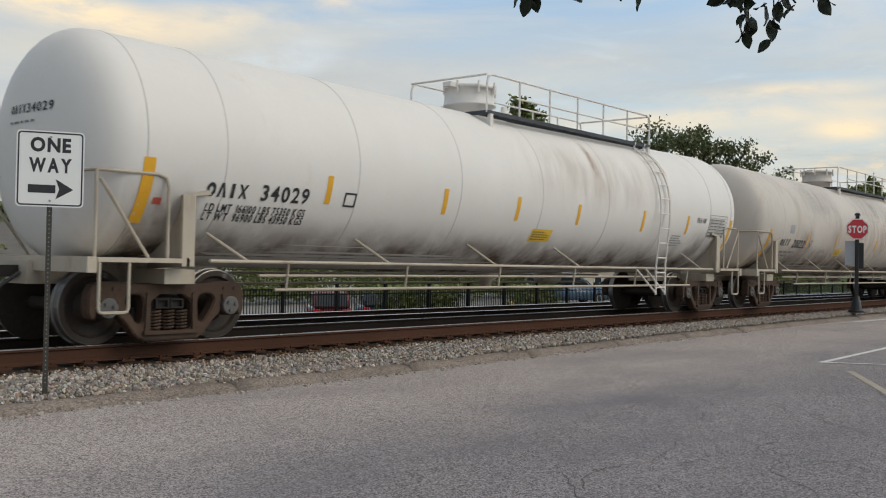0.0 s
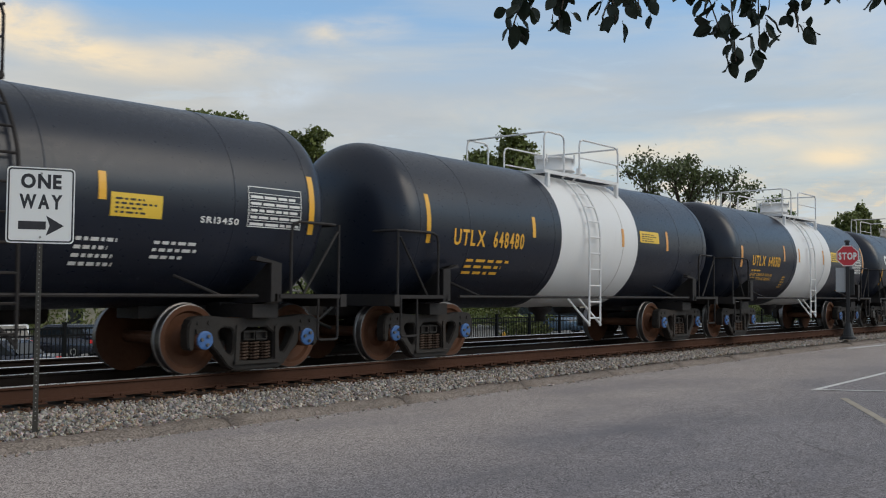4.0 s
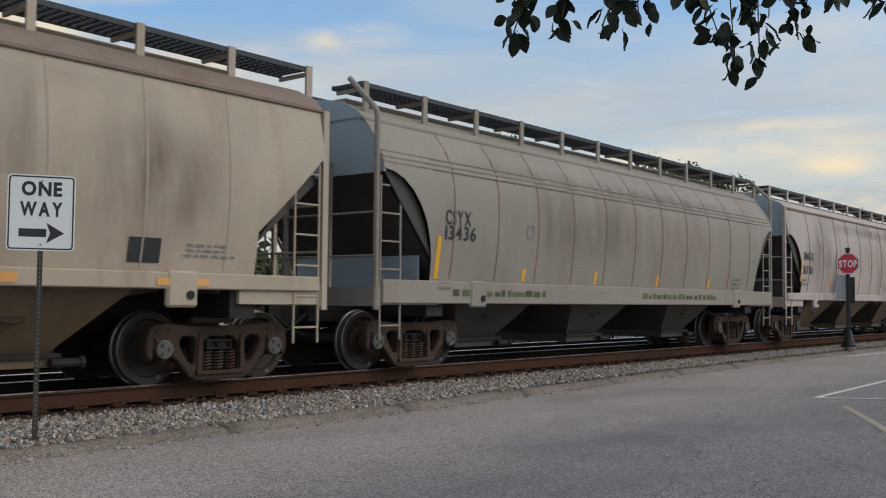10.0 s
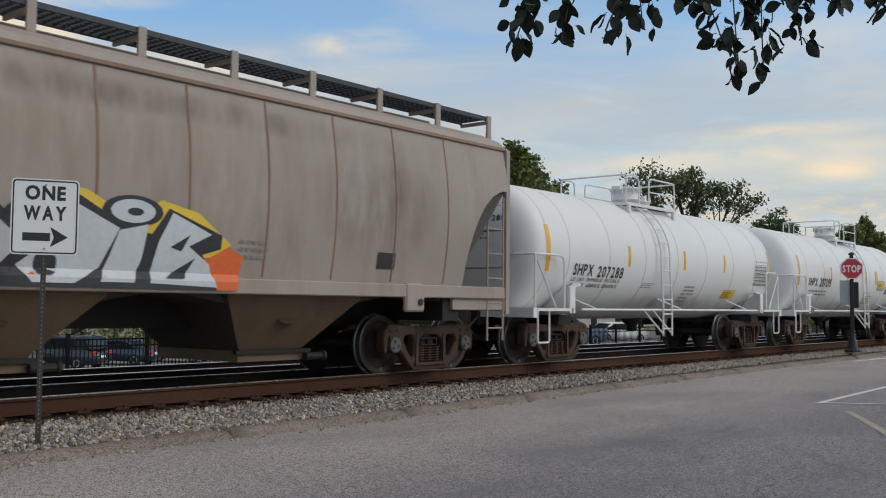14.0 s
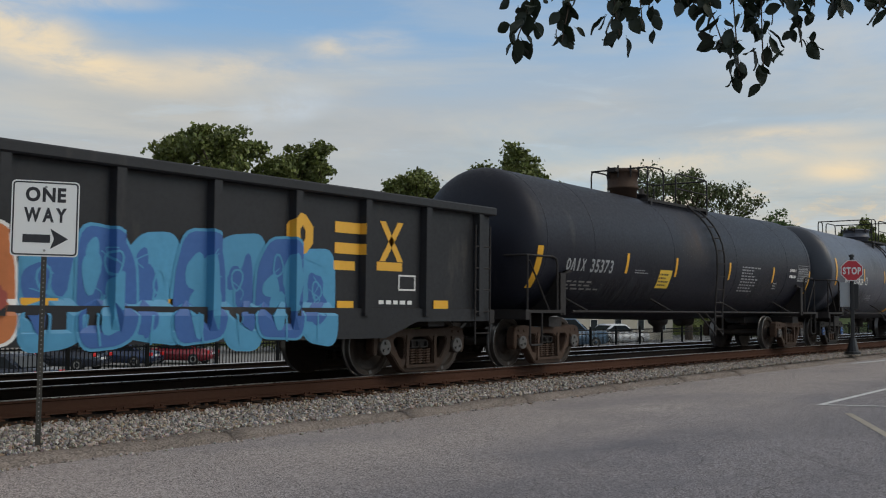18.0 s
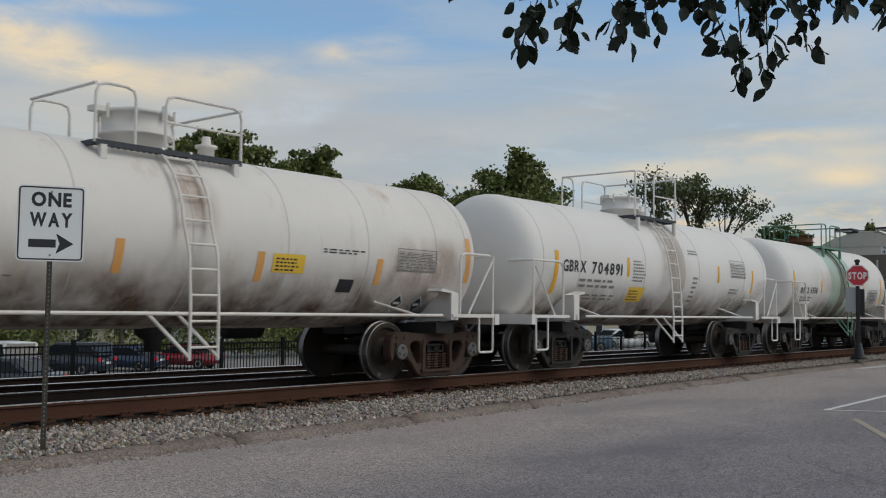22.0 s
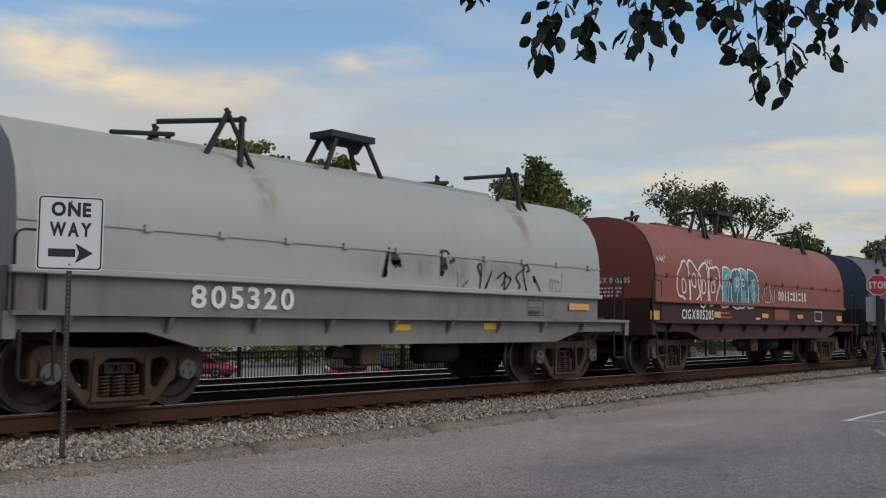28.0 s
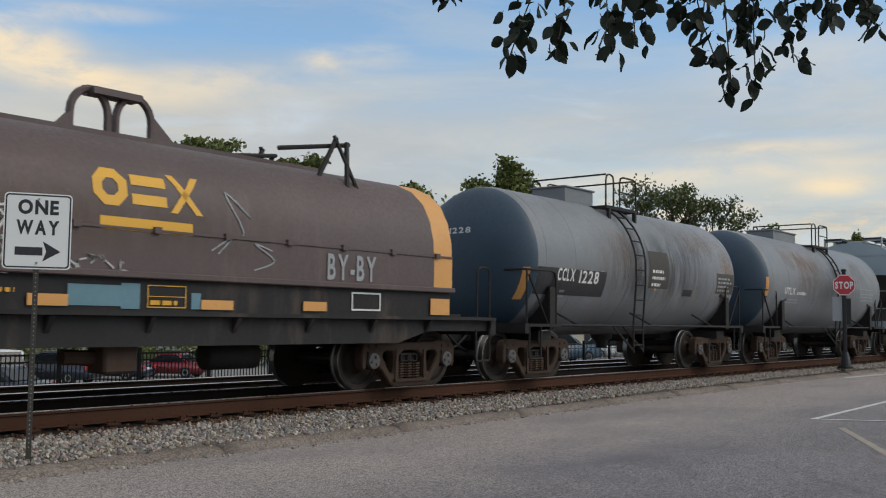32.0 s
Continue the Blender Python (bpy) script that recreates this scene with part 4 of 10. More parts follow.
def stop_sign():
    s = thing("stop_sign", "red stop sign on a black flared post", "road sign", at=pose(31.2, 9.45, 0.20, rz=-70))
    bm = bmesh.new()
    box(bm, -0.055, 0.055, -0.055, 0.055, 0.0, 3.0)
    soften(bm, 0.012)
    part("post", fix(bm), "post_black", s)
    bm = bmesh.new()
    lathe(bm, [(0.0, 0.24), (0.06, 0.24), (0.10, 0.17), (0.35, 0.12), (0.50, 0.085)], 12, "z")
    part("post_base", fix(bm), "post_black", s)
    bm = bmesh.new()
    lathe(bm, [(2.98, 0.085), (3.03, 0.085), (3.06, 0.04)], 10, "z")
    part("post_cap", fix(bm), "post_black", s)
    R8 = 0.345

    def octo(r):
        return [(r * math.cos(radians(22.5 + 45 * i)), 2.56 + r * math.sin(radians(22.5 + 45 * i))) for i in range(8)]
    bm = bmesh.new()
    prism(bm, octo(R8), -0.07, -0.064)
    plate = part("sign_plate", fix(bm), "sign_red", s)
    bm = bmesh.new()
    a, b = [bm.verts.new((x, -0.072, z)) for x, z in octo(R8 - 0.004)], [bm.verts.new((x, -0.072, z)) for x, z in octo(R8 - 0.03)]
    for i in range(8):
        bm.faces.new((a[i], a[(i + 1) % 8], b[(i + 1) % 8], b[i]))
    part("border", fix(bm), "sign_white", plate)
    bm = bmesh.new()
    for poly in lettering("STOP", 0.21, 0.52, 0.14, GLYPHS_BOLD):
        bm.faces.new([bm.verts.new((x - 0.26, -0.0725, z + 2.455)) for x, z in poly])
    part("lettering", fix(bm), "sign_white", plate)
    bm = bmesh.new()
    box(bm, -0.34, 0.02, 0.06, 0.072, 1.45, 2.2)
    part("small_plate", fix(bm), "alu", s, "bare back of a second sign plate")
    bm = bmesh.new()
    box(bm, 0.02, 0.20, 0.06, 0.16, 1.35, 2.15)
    soften(bm, 0.02)
    part("post_box", fix(bm), "post_black", s)
    return s


one_way_sign()
stop_sign()

# ---- fence ----
def fence():
    f = thing("fence", "black metal picket fence along the parking lot", "fence", at=(0, 24.0, -1.32))
    bm = bmesh.new()
    box(bm, -0.045, 0.045, -0.045, 0.045, 0, 1.95)
    box(bm, -0.055, 0.055, -0.055, 0.055, 1.95, 1.99)
    post = mesh_of("post", fix(bm), "fence")
    bm = bmesh.new()
    box(bm, 0, 2.4, -0.02, 0.02, 0, 0.045)
    bar = mesh_of("rail", fix(bm), "fence")
    bm = bmesh.new()
    box(bm, -0.011, 0.011, -0.011, 0.011, 0.08, 1.86)
    picket = mesh_of("picket", fix(bm), "fence")
    n = 0
    bmr = bmesh.new()
    for i in range(40):
        x = 4 + i * 2.4
        put("post", post, f, (x, 0, 0))
        for z in (0.18, 1.62, 1.80):
            put("rail", bar, f, (x, 0, z))
        for k in range(1, 20):
            if 9 < x < 42 and n < 300:
                put("picket", picket, f, (x + k * 0.12, 0, 0)); n += 1
            else:
                box(bmr, x + k * 0.12 - 0.009, x + k * 0.12 + 0.009, -0.009, 0.009, 0.08, 1.86)
    tagged(part("picket", fix(bmr), "fence", f), kind="stuff")


fence()

# ---- parked cars ----
def parked_car(label, x, y, heading, paint, style, group="cars in the parking lot"):
    c = thing("parked_car", label, "car", group, at=pose(x, y, lot_z(x, y), rz=heading))
    L, W = {"sedan": (4.7, 1.82), "suv": (4.8, 1.90), "hatch": (4.2, 1.78), "van": (5.0, 1.95)}[style]
    H, belt = {"sedan": (1.45, 0.92), "suv": (1.72, 1.05), "hatch": (1.52, 0.95), "van": (1.80, 1.08)}[style]
    h = L / 2
    bm = bmesh.new()
    prof = [(-h, 0.38), (-h + 0.04, 0.72), (-h + 0.14, belt - 0.04), (-h + 0.9, belt), (h - 0.55, belt), (h - 0.1, belt - 0.10), (h, 0.65), (h - 0.02, 0.36), (h - 0.35, 0.24), (-h + 0.35, 0.24)]
    prism(bm, prof, -W / 2, W / 2)
    soften(bm, 0.07, 2)
    part("body", fix(bm), paint, c, "", True)
    bm = bmesh.new()
    fr = -h + (1.35 if style != "van" else 0.9)
    rr = h - (0.75 if style == "sedan" else 0.12)
    top = [(fr + 0.75, H), (rr - (0.75 if style == "sedan" else 0.35), H)]
    prism(bm, [(fr, belt - 0.03), top[0], top[1], (rr, belt - 0.03)], -W / 2 + 0.10, W / 2 - 0.10)
    soften(bm, 0.06, 2)
    part("cabin", fix(bm), paint, c, "", True)
    for s in (-1, 1):
        bm = bmesh.new()
        a, b = (fr + 0.16, belt + 0.02), (rr - 0.14, belt + 0.02)
        prism(bm, [a, (top[0][0] + 0.05, H - 0.10), (top[1][0] - 0.03, H - 0.10), b], s * (W / 2 - 0.085), s * (W / 2 - 0.13))
        part("side_window", fix(bm), "glass_dark", c)
    for (x0, z0), (x1, z1) in (((fr + 0.03, belt + 0.05), (top[0][0] - 0.03, H - 0.06)), ((rr - 0.03, belt + 0.05), (top[1][0] + 0.03, H - 0.06))):
        bm = bmesh.new()
        sgn = -1 if x0 < 0 else 1
        v = [bm.verts.new(p) for p in ((x0 + sgn * 0.03, -W / 2 + 0.2, z0), (x0 + sgn * 0.03, W / 2 - 0.2, z0), (x1 + sgn * 0.04, W / 2 - 0.27, z1), (x1 + sgn * 0.04, -W / 2 + 0.27, z1))]
        bm.faces.new(v)
        part("windscreen" if sgn < 0 else "rear_window", fix(bm), "glass_dark", c)
    bm = bmesh.new()
    lathe(bm, [(-0.10, 0.20), (-0.11, 0.31), (-0.07, 0.335), (0.07, 0.335), (0.11, 0.31), (0.10, 0.20)], 20, "y")
    tyre = mesh_of("tyre", fix(bm), "rubber", True)
    bm = bmesh.new()
    lathe(bm, [(-0.085, 0.21), (-0.105, 0.20), (-0.095, 0.06), (-0.10, 0.03)], 12, "y")
    lathe(bm, [(0.085, 0.21), (0.105, 0.20), (0.095, 0.06), (0.10, 0.03)], 12, "y")
    rim = mesh_of("rim", fix(bm), "galv")
    for sx in (-h + 0.88, h - 0.92):
        for s in (-1, 1):
            w = put("wheel", tyre, c, (sx, s * (W / 2 - 0.10), 0.335))
            put("rim", rim, w)
    for s in (-1, 1):
        bm = bmesh.new()
        box(bm, h - 0.06, h + 0.005, s * (W / 2 - 0.08), s * (W / 2 - 0.42), belt - 0.27, belt - 0.08)
        soften(bm, 0.02)
        part("tail_lamp", fix(bm), "lamp_red", c)
        bm = bmesh.new()
        box(bm, -h - 0.005, -h + 0.12, s * (W / 2 - 0.08), s * (W / 2 - 0.45), belt - 0.30, belt - 0.15)
        soften(bm, 0.02)
        part("headlamp", fix(bm), "lamp_white", c)
    bm = bmesh.new()
    box(bm, h - 0.01, h + 0.012, -0.26, 0.26, 0.62, 0.74)
    part("plate", fix(bm), "lamp_white", c)


parked_car("white van parked behind the fence", 24.5, 50.0, -95, "car_white", "van")
parked_car("dark blue saloon parked close to the fence", 18.8, 38.0, -70, "car_navy", "sedan")
parked_car("navy estate car parked behind the fence", 27.5, 49.0, -64, "car_navy", "suv")
parked_car("blue saloon parked behind the fence", 31.5, 50.0, -62, "car_blue", "sedan")
parked_car("red saloon parked behind the fence", 35.4, 50.0, -60, "car_red", "sedan")
parked_car("maroon estate car with its tail to the fence", 33.4, 35.2, -128, "car_maroon", "suv")
parked_car("blue hatchback with a white roof reflection", 37.2, 35.6, -130, "car_blue", "hatch")
parked_car("steel blue estate car parked side on", 46.4, 29.6, 152, "car_steel", "suv")
parked_car("dark blue saloon parked side on", 53.5, 33.5, 160, "car_navy", "sedan")
parked_car("white saloon parked side on", 60.0, 34.0, 160, "car_white", "sedan")
bm = bmesh.new()
lathe(bm, [(0, 0.08), (1.05, 0.08), (1.12, 0.05), (1.14, 0.01)], 14, "z", (35.0, 25.2, -1.3))
tagged(part("bollard", fix(bm), "yellow", None, "", True), "yellow steel bollard beside the fence", "bollard")

# ---- buildings behind the lot ----
def house(label, x, y, w, d, h, ridge, wall, heading=0, windows=3):
    b = thing("house", label, "house", "houses beyond the lot", at=pose(x, y, -1.8, rz=heading))
    bm = bmesh.new()
    box(bm, -w / 2, w / 2, -d / 2, d / 2, 0, h)
    part("wall", fix(bm), wall, b)
    bm = bmesh.new()
    prism(bm, [(-d / 2 - 0.5, h - 0.1), (0, h + ridge), (d / 2 + 0.5, h - 0.1), (d / 2 + 0.5, h + 0.08), (0, h + ridge + 0.2), (-d / 2 - 0.5, h + 0.08)], -w / 2 - 0.5, w / 2 + 0.5, axis="x")
    part("roof", fix(bm), "roof_grey", b)
    for i in range(windows):
        xx = -w / 2 + w * (i + 0.5) / windows
        bm = bmesh.new()
        box(bm, xx - 0.6, xx + 0.6, -d / 2 - 0.06, -d / 2 - 0.005, 1.0, 2.3)
        win = part("window", fix(bm), "wall_white", b)
        bm = bmesh.new()
        box(bm, xx - 0.5, xx + 0.5, -d / 2 - 0.08, -d / 2 - 0.062, 1.1, 2.2)
        part("pane", fix(bm), "glass_dark", win)


house("long low cream building behind the parked cars", 43.0, 76, 9, 8, 3.0, 1.4, "wall_cream", 0, 5)
house("low cream house with a grey gable roof", 30, 66, 16, 9, 3.0, 2.2, "wall_cream", -12, 4)
house("white low building with windows", 68, 82, 18, 9, 3.4, 1.4, "wall_white", -10, 5)
house("cream low building beyond the lot", 92, 56, 20, 9, 3.2, 1.6, "wall_cream", -8, 5)

# ---- trees ----
def leaf_cards(pts, size, seed, aspect=1.6):
    r = np.random.RandomState(seed)
    n = len(pts)
    p = np.array(pts)
    a = r.normal(size=(n, 3)); a /= np.linalg.norm(a, axis=1)[:, None]
    b = np.cross(a, r.normal(size=(n, 3))); b /= np.linalg.norm(b, axis=1)[:, None]
    s = (r.uniform(0.6, 1.3, (n, 1)) * size)
    u, w = a * s * aspect, b * s
    c = np.cross(a, b) * s * 0.25
    v = np.stack([p - u, p - w * 0.8 + c, p + u, p + w * 0.8 + c], 1).reshape(-1, 3)
    f = (np.arange(n)[:, None] * 4 + np.array([[0, 1, 2, 3]])).tolist()
    return v.tolist(), f


def tree(label, x, y, z, height, width, seed, leaf="leaf_far", density=1.0, sparse=0.0, size=0.16, base=0.35):
    r = random.Random(seed)
    t = thing("tree", label, "tree", "trees beyond the lot", at=(x, y, z))
    bm = bmesh.new()
    tips = []

    def limb(p, d, length, rad, depth):
        q = p + d * length
        rod(bm, p, q, rad, 7 if depth < 2 else 5, 0, rad * 0.62)
        if depth >= 2:
            tips.append(q)
        if depth == 4:
            return
        for k in range(3 if depth else 5):
            a = r.uniform(0, 6.28)
            spread = r.uniform(0.35, 0.85) if depth else r.uniform(0.25, 0.9)
            e = (d + Vector((math.cos(a) * spread, math.sin(a) * spread, r.uniform(-0.1, 0.35)))).normalized()
            limb(q if k else p + d * length * 0.7, e, length * r.uniform(0.55, 0.78), rad * 0.58, depth + 1)
    limb(Vector((0, 0, 0)), Vector((0.03, 0.02, 1)), height * base, height * 0.022, 0)
    top = sorted(q.z for q in tips)[int(len(tips) * 0.985)]
    wide = sorted(math.hypot(q.x, q.y) for q in tips)[int(len(tips) * 0.93)]
    kz, kw = (height * 0.96) / top, (width * 0.47) / wide
    for v in bm.verts:
        k = min(1, v.co.z / top)
        v.co = Vector((v.co.x * kw, v.co.y * kw, v.co.z * kz))
    part("trunk", fix(bm), "bark", t)
    pts = []
    for q in tips:
        q = Vector((q.x * kw, q.y * kw, q.z * kz))
        if r.random() < sparse:
            continue
        n = int(density * r.uniform(24, 50))
        cr = width * r.uniform(0.045, 0.095)
        for i in range(n):
            o = Vector((r.gauss(0, 1), r.gauss(0, 1), r.gauss(0, 0.7)))
            pts.append(tuple(q + o * cr * 0.50))
    v, f = leaf_cards(pts, size * 0.98, seed, 1.2)
    me = bpy.data.meshes.new("crown")
    me.from_pydata(v, [], f)
    me.materials.append(M[leaf])
    put("crown", me, t)


tree("broad dense green tree behind the lot", 50.3, 68.5, -1, 18.0, 10.0, 3, "leaf_far", 1.5, size=0.19)
tree("broad dense green tree behind the lot", 56.4, 63.6, -1, 16.8, 8.6, 4, "leaf_far", 1.5, size=0.18)
tree("dense green tree behind the lot", 65.0, 54.8, -1, 14.5, 10.0, 6, "leaf_far", 2.0, size=0.18)
tree("tall dense green tree behind the lot", 69.9, 48.3, -1, 16.6, 12.0, 5, "leaf_far", 2.3, size=0.18)
tree("open-crowned tree with bare limbs showing", 76.7, 36.5, -1, 14.6, 12.5, 8, "leaf_dark", 1.55, sparse=0.42, size=0.13)
tree("low pale green tree", 108.0, 39.2, -1, 13.0, 8.5, 9, "leaf_light", 1.2, size=0.16)
tree("small dense round tree", 110.2, 33.0, -1, 12.5, 5.6, 12, "leaf_far", 1.6, size=0.15)
tree("small tree far along the line", 150, 41.0, -1, 14.0, 7.0, 14, "leaf_far", 1.2, size=0.18)
tree("low autumn-tinged tree beside the lot", 31.8, 50.9, -1, 7.4, 5.0, 15, "leaf_light", 1.2, size=0.12)
tree("green tree beside the houses", 14, 52, -1, 8.5, 8.0, 16, "leaf_light", 1.3, size=0.16)
tree("leafy tree between the houses", 84, 62, -1, 11.5, 9.0, 17, "leaf_far", 1.3, size=0.18)


def hedge():
    r = random.Random(77)
    pts = []
    for i in range(90000):
        x = -10 + 180 * r.random()
        y = (61.0 if 27 < x < 46 else 58.5) + r.gauss(0, 1.2)
        top = 3.9 + 1.2 * math.sin(x * 0.35) + 0.8 * math.sin(x * 0.9 + 2)
        pts.append((x, y, -1.8 + top * r.random() ** 0.7))
    v, f = leaf_cards(pts, 0.11, 78)
    me = bpy.data.meshes.new("hedge")
    me.from_pydata(v, [], f)
    me.materials.append(M["leaf_far"])
    tagged(put("hedge", me), "dense green hedge behind the parking lot", "hedge", kind="stuff")
    pts = []
    for i in range(5200):
        x = 27 + 4.2 * r.random() if i % 3 else 35.6 + 3 * r.random()
        pts.append((x, 25.4 + r.gauss(0, 0.35), -1.35 + 1.9 * r.random() ** 0.8))
    v, f = leaf_cards(pts, 0.07, 79)
    me = bpy.data.meshes.new("shrubs")
    me.from_pydata(v, [], f)
    me.materials.append(M["leaf_far"])
    tagged(put("shrubs", me), "green shrubs behind the fence", "shrubs", kind="stuff")
    pts = []
    for i in range(30000):
        x = -60 + 420 * r.random()
        y = 118 + r.gauss(0, 5)
        top = 9 + 2.5 * math.sin(x * 0.09) + 1.8 * math.sin(x * 0.23 + 1)
        pts.append((x, y, -0.8 + top * r.random() ** 0.7))
    v, f = leaf_cards(pts, 0.55, 80)
    me = bpy.data.meshes.new("far_woods")
    me.from_pydata(v, [], f)
    me.materials.append(M["leaf_dark"])
    tagged(put("far_woods", me), "far line of dark green woods", "woods", kind="stuff")


hedge()

# ---- overhanging branch near the camera ----
def leaf_mesh(seed):
    r = random.Random(seed)
    bm = bmesh.new()
    L, W, n = 0.080, 0.026, 7
    mid, le, ri = [], [], []
    for i in range(n + 1):
        k = i / n
        w = W * (math.sin(math.pi * min(1, k * 1.02)) ** 0.75) * (1.12 - 0.3 * k) + 0.0006
        z, y = -0.012 - L * k, 0.012 * math.sin(k * 2.2) * r.uniform(0.8, 1.3)
        mid.append(bm.verts.new((0, y, z)))
        le.append(bm.verts.new((-w, y + 0.006, z)))
        ri.append(bm.verts.new((w, y + 0.006, z)))
    for i in range(n):
        bm.faces.new((le[i], mid[i], mid[i + 1], le[i + 1]))
        bm.faces.new((mid[i], ri[i], ri[i + 1], mid[i + 1]))
    rod(bm, (0, 0, 0), (0, 0, -0.014), 0.0012, 4)
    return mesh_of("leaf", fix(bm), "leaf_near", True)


def branch():
    b = thing("street_tree", "street tree with a leafy overhanging branch", "tree", at=(5.6, -3.4, 0))
    origin = Vector((5.6, -3.4, 0))
    bm = bmesh.new()
    rod(bm, (0, 0, -0.05), (-0.25, 0.35, 2.3), 0.10, 10, 0, 0.075)
    rod(bm, (-0.25, 0.35, 2.25), (-1.0, 1.8, 3.62), 0.055, 8, 0, 0.03)
    rod(bm, (-0.25, 0.35, 2.25), (0.4, -0.5, 4.6), 0.06, 8, 0, 0.03)
    part("trunk", fix(bm), "bark", b)
    leaves = [leaf_mesh(i) for i in range(5)]
    r = random.Random(21)
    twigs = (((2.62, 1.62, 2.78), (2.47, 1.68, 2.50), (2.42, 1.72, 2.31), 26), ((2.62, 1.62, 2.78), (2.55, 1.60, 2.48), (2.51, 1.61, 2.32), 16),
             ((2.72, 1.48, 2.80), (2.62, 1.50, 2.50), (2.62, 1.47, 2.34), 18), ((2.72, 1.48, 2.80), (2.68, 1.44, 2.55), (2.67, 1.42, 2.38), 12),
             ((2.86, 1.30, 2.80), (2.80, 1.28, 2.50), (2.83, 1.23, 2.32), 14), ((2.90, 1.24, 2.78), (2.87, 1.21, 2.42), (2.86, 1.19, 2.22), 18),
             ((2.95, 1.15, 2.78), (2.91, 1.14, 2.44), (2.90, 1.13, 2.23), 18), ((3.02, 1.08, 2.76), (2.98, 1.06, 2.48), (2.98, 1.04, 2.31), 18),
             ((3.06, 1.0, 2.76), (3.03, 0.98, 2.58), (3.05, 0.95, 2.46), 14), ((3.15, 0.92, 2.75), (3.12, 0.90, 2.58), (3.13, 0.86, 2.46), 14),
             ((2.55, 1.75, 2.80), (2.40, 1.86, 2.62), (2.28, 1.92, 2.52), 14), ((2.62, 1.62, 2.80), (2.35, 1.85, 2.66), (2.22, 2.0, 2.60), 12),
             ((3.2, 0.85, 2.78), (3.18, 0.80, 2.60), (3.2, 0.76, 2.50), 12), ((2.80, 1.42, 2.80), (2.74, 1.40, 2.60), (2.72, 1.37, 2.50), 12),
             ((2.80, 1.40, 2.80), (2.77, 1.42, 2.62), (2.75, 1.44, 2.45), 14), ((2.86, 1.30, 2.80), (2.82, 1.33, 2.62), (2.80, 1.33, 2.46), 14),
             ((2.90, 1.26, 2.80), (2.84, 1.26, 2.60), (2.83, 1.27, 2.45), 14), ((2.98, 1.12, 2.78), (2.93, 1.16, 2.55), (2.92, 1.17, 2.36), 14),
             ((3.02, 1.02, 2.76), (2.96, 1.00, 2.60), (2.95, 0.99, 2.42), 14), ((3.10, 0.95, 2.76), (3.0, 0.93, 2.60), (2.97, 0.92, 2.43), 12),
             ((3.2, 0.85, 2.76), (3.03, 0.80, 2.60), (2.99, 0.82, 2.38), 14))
    bm = bmesh.new()
    spine = [(4.6, -1.6, 3.6), (3.6, 0.3, 2.95), (3.2, 0.9, 2.80), (2.9, 1.3, 2.80), (2.6, 1.65, 2.80), (2.3, 2.0, 2.72)]
    pipe(bm, [Vector(p) - origin for p in spine], 0.007, 6, 0, 0.05)
    part("stem", fix(bm), "bark", b)
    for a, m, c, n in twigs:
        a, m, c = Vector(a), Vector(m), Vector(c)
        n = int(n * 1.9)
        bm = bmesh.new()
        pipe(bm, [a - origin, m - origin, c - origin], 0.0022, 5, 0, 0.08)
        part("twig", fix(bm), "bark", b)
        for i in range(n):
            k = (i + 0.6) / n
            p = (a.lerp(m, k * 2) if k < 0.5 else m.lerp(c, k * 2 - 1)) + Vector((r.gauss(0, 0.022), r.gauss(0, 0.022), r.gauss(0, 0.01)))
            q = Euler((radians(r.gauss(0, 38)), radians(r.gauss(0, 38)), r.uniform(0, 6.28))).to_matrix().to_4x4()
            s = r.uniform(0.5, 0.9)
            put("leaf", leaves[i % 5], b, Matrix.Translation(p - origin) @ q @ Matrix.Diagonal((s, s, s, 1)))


branch()
def frame_of(x0, x1, z0, z1, t):
    return [rect(x0, x1, z0, z0 + t), rect(x0, x1, z1 - t, z1), rect(x0, x0 + t, z0 + t, z1 - t), rect(x1 - t, x1, z0 + t, z1 - t)]


def decal(car, name, polys, mat, x=0.0, z=0.0, off=0.006, label="", lean=0.0, skin=None, step=0.09):
    """Paint or sheet that follows the near side of a car; polys in x and z."""
    skin = skin or car["skin"]
    bm = bmesh.new()
    for poly in polys:
        try:
            bm.faces.new([bm.verts.new((px + x + lean * pz, 0, pz + z)) for px, pz in poly])
        except ValueError:
            pass
    bmesh.ops.remove_doubles(bm, verts=bm.verts, dist=0.0005)
    span = [v.co.x for v in bm.verts]
    for k in car.get("cuts", ()):
        if min(span) < k < max(span):
            bmesh.ops.bisect_plane(bm, geom=bm.verts[:] + bm.edges[:] + bm.faces[:], plane_co=(k, 0, 0), plane_no=(1, 0, 0))
    step = 0.05 if name == "stain" else car.get("step", step)
    if car.get("curved", True):
        zs = [v.co.z for v in bm.verts]
        k = math.ceil(min(zs) / step) * step
        while k < max(zs):
            bmesh.ops.bisect_plane(bm, geom=bm.verts[:] + bm.edges[:] + bm.faces[:], plane_co=(0, 0, k), plane_no=(0, 0, 1))
            k += step
    for v in bm.verts:
        v.co.y = skin(v.co.x, v.co.z) - off
    for f in bm.faces:
        f.normal_update()
        if f.normal.y > 0:
            f.normal_flip()
    ob = part(name, bm, mat, car["root"], label)
    return tagged(ob, label, kind="stuff") if name in ("small_print", "data_table") else ob


def strip(car, x, z0, z1, w=0.10, mat="yellow", lean=0.0):
    return decal(car, "reflective_strip", [rect(-w / 2, w / 2, 0, z1 - z0)], mat, x, z0, lean=lean)


def stain(car, x, z, w, h, mat):
    return decal(car, "stain", [rect(0, w, 0, h)], mat, x - w / 2, z, 0.0035)


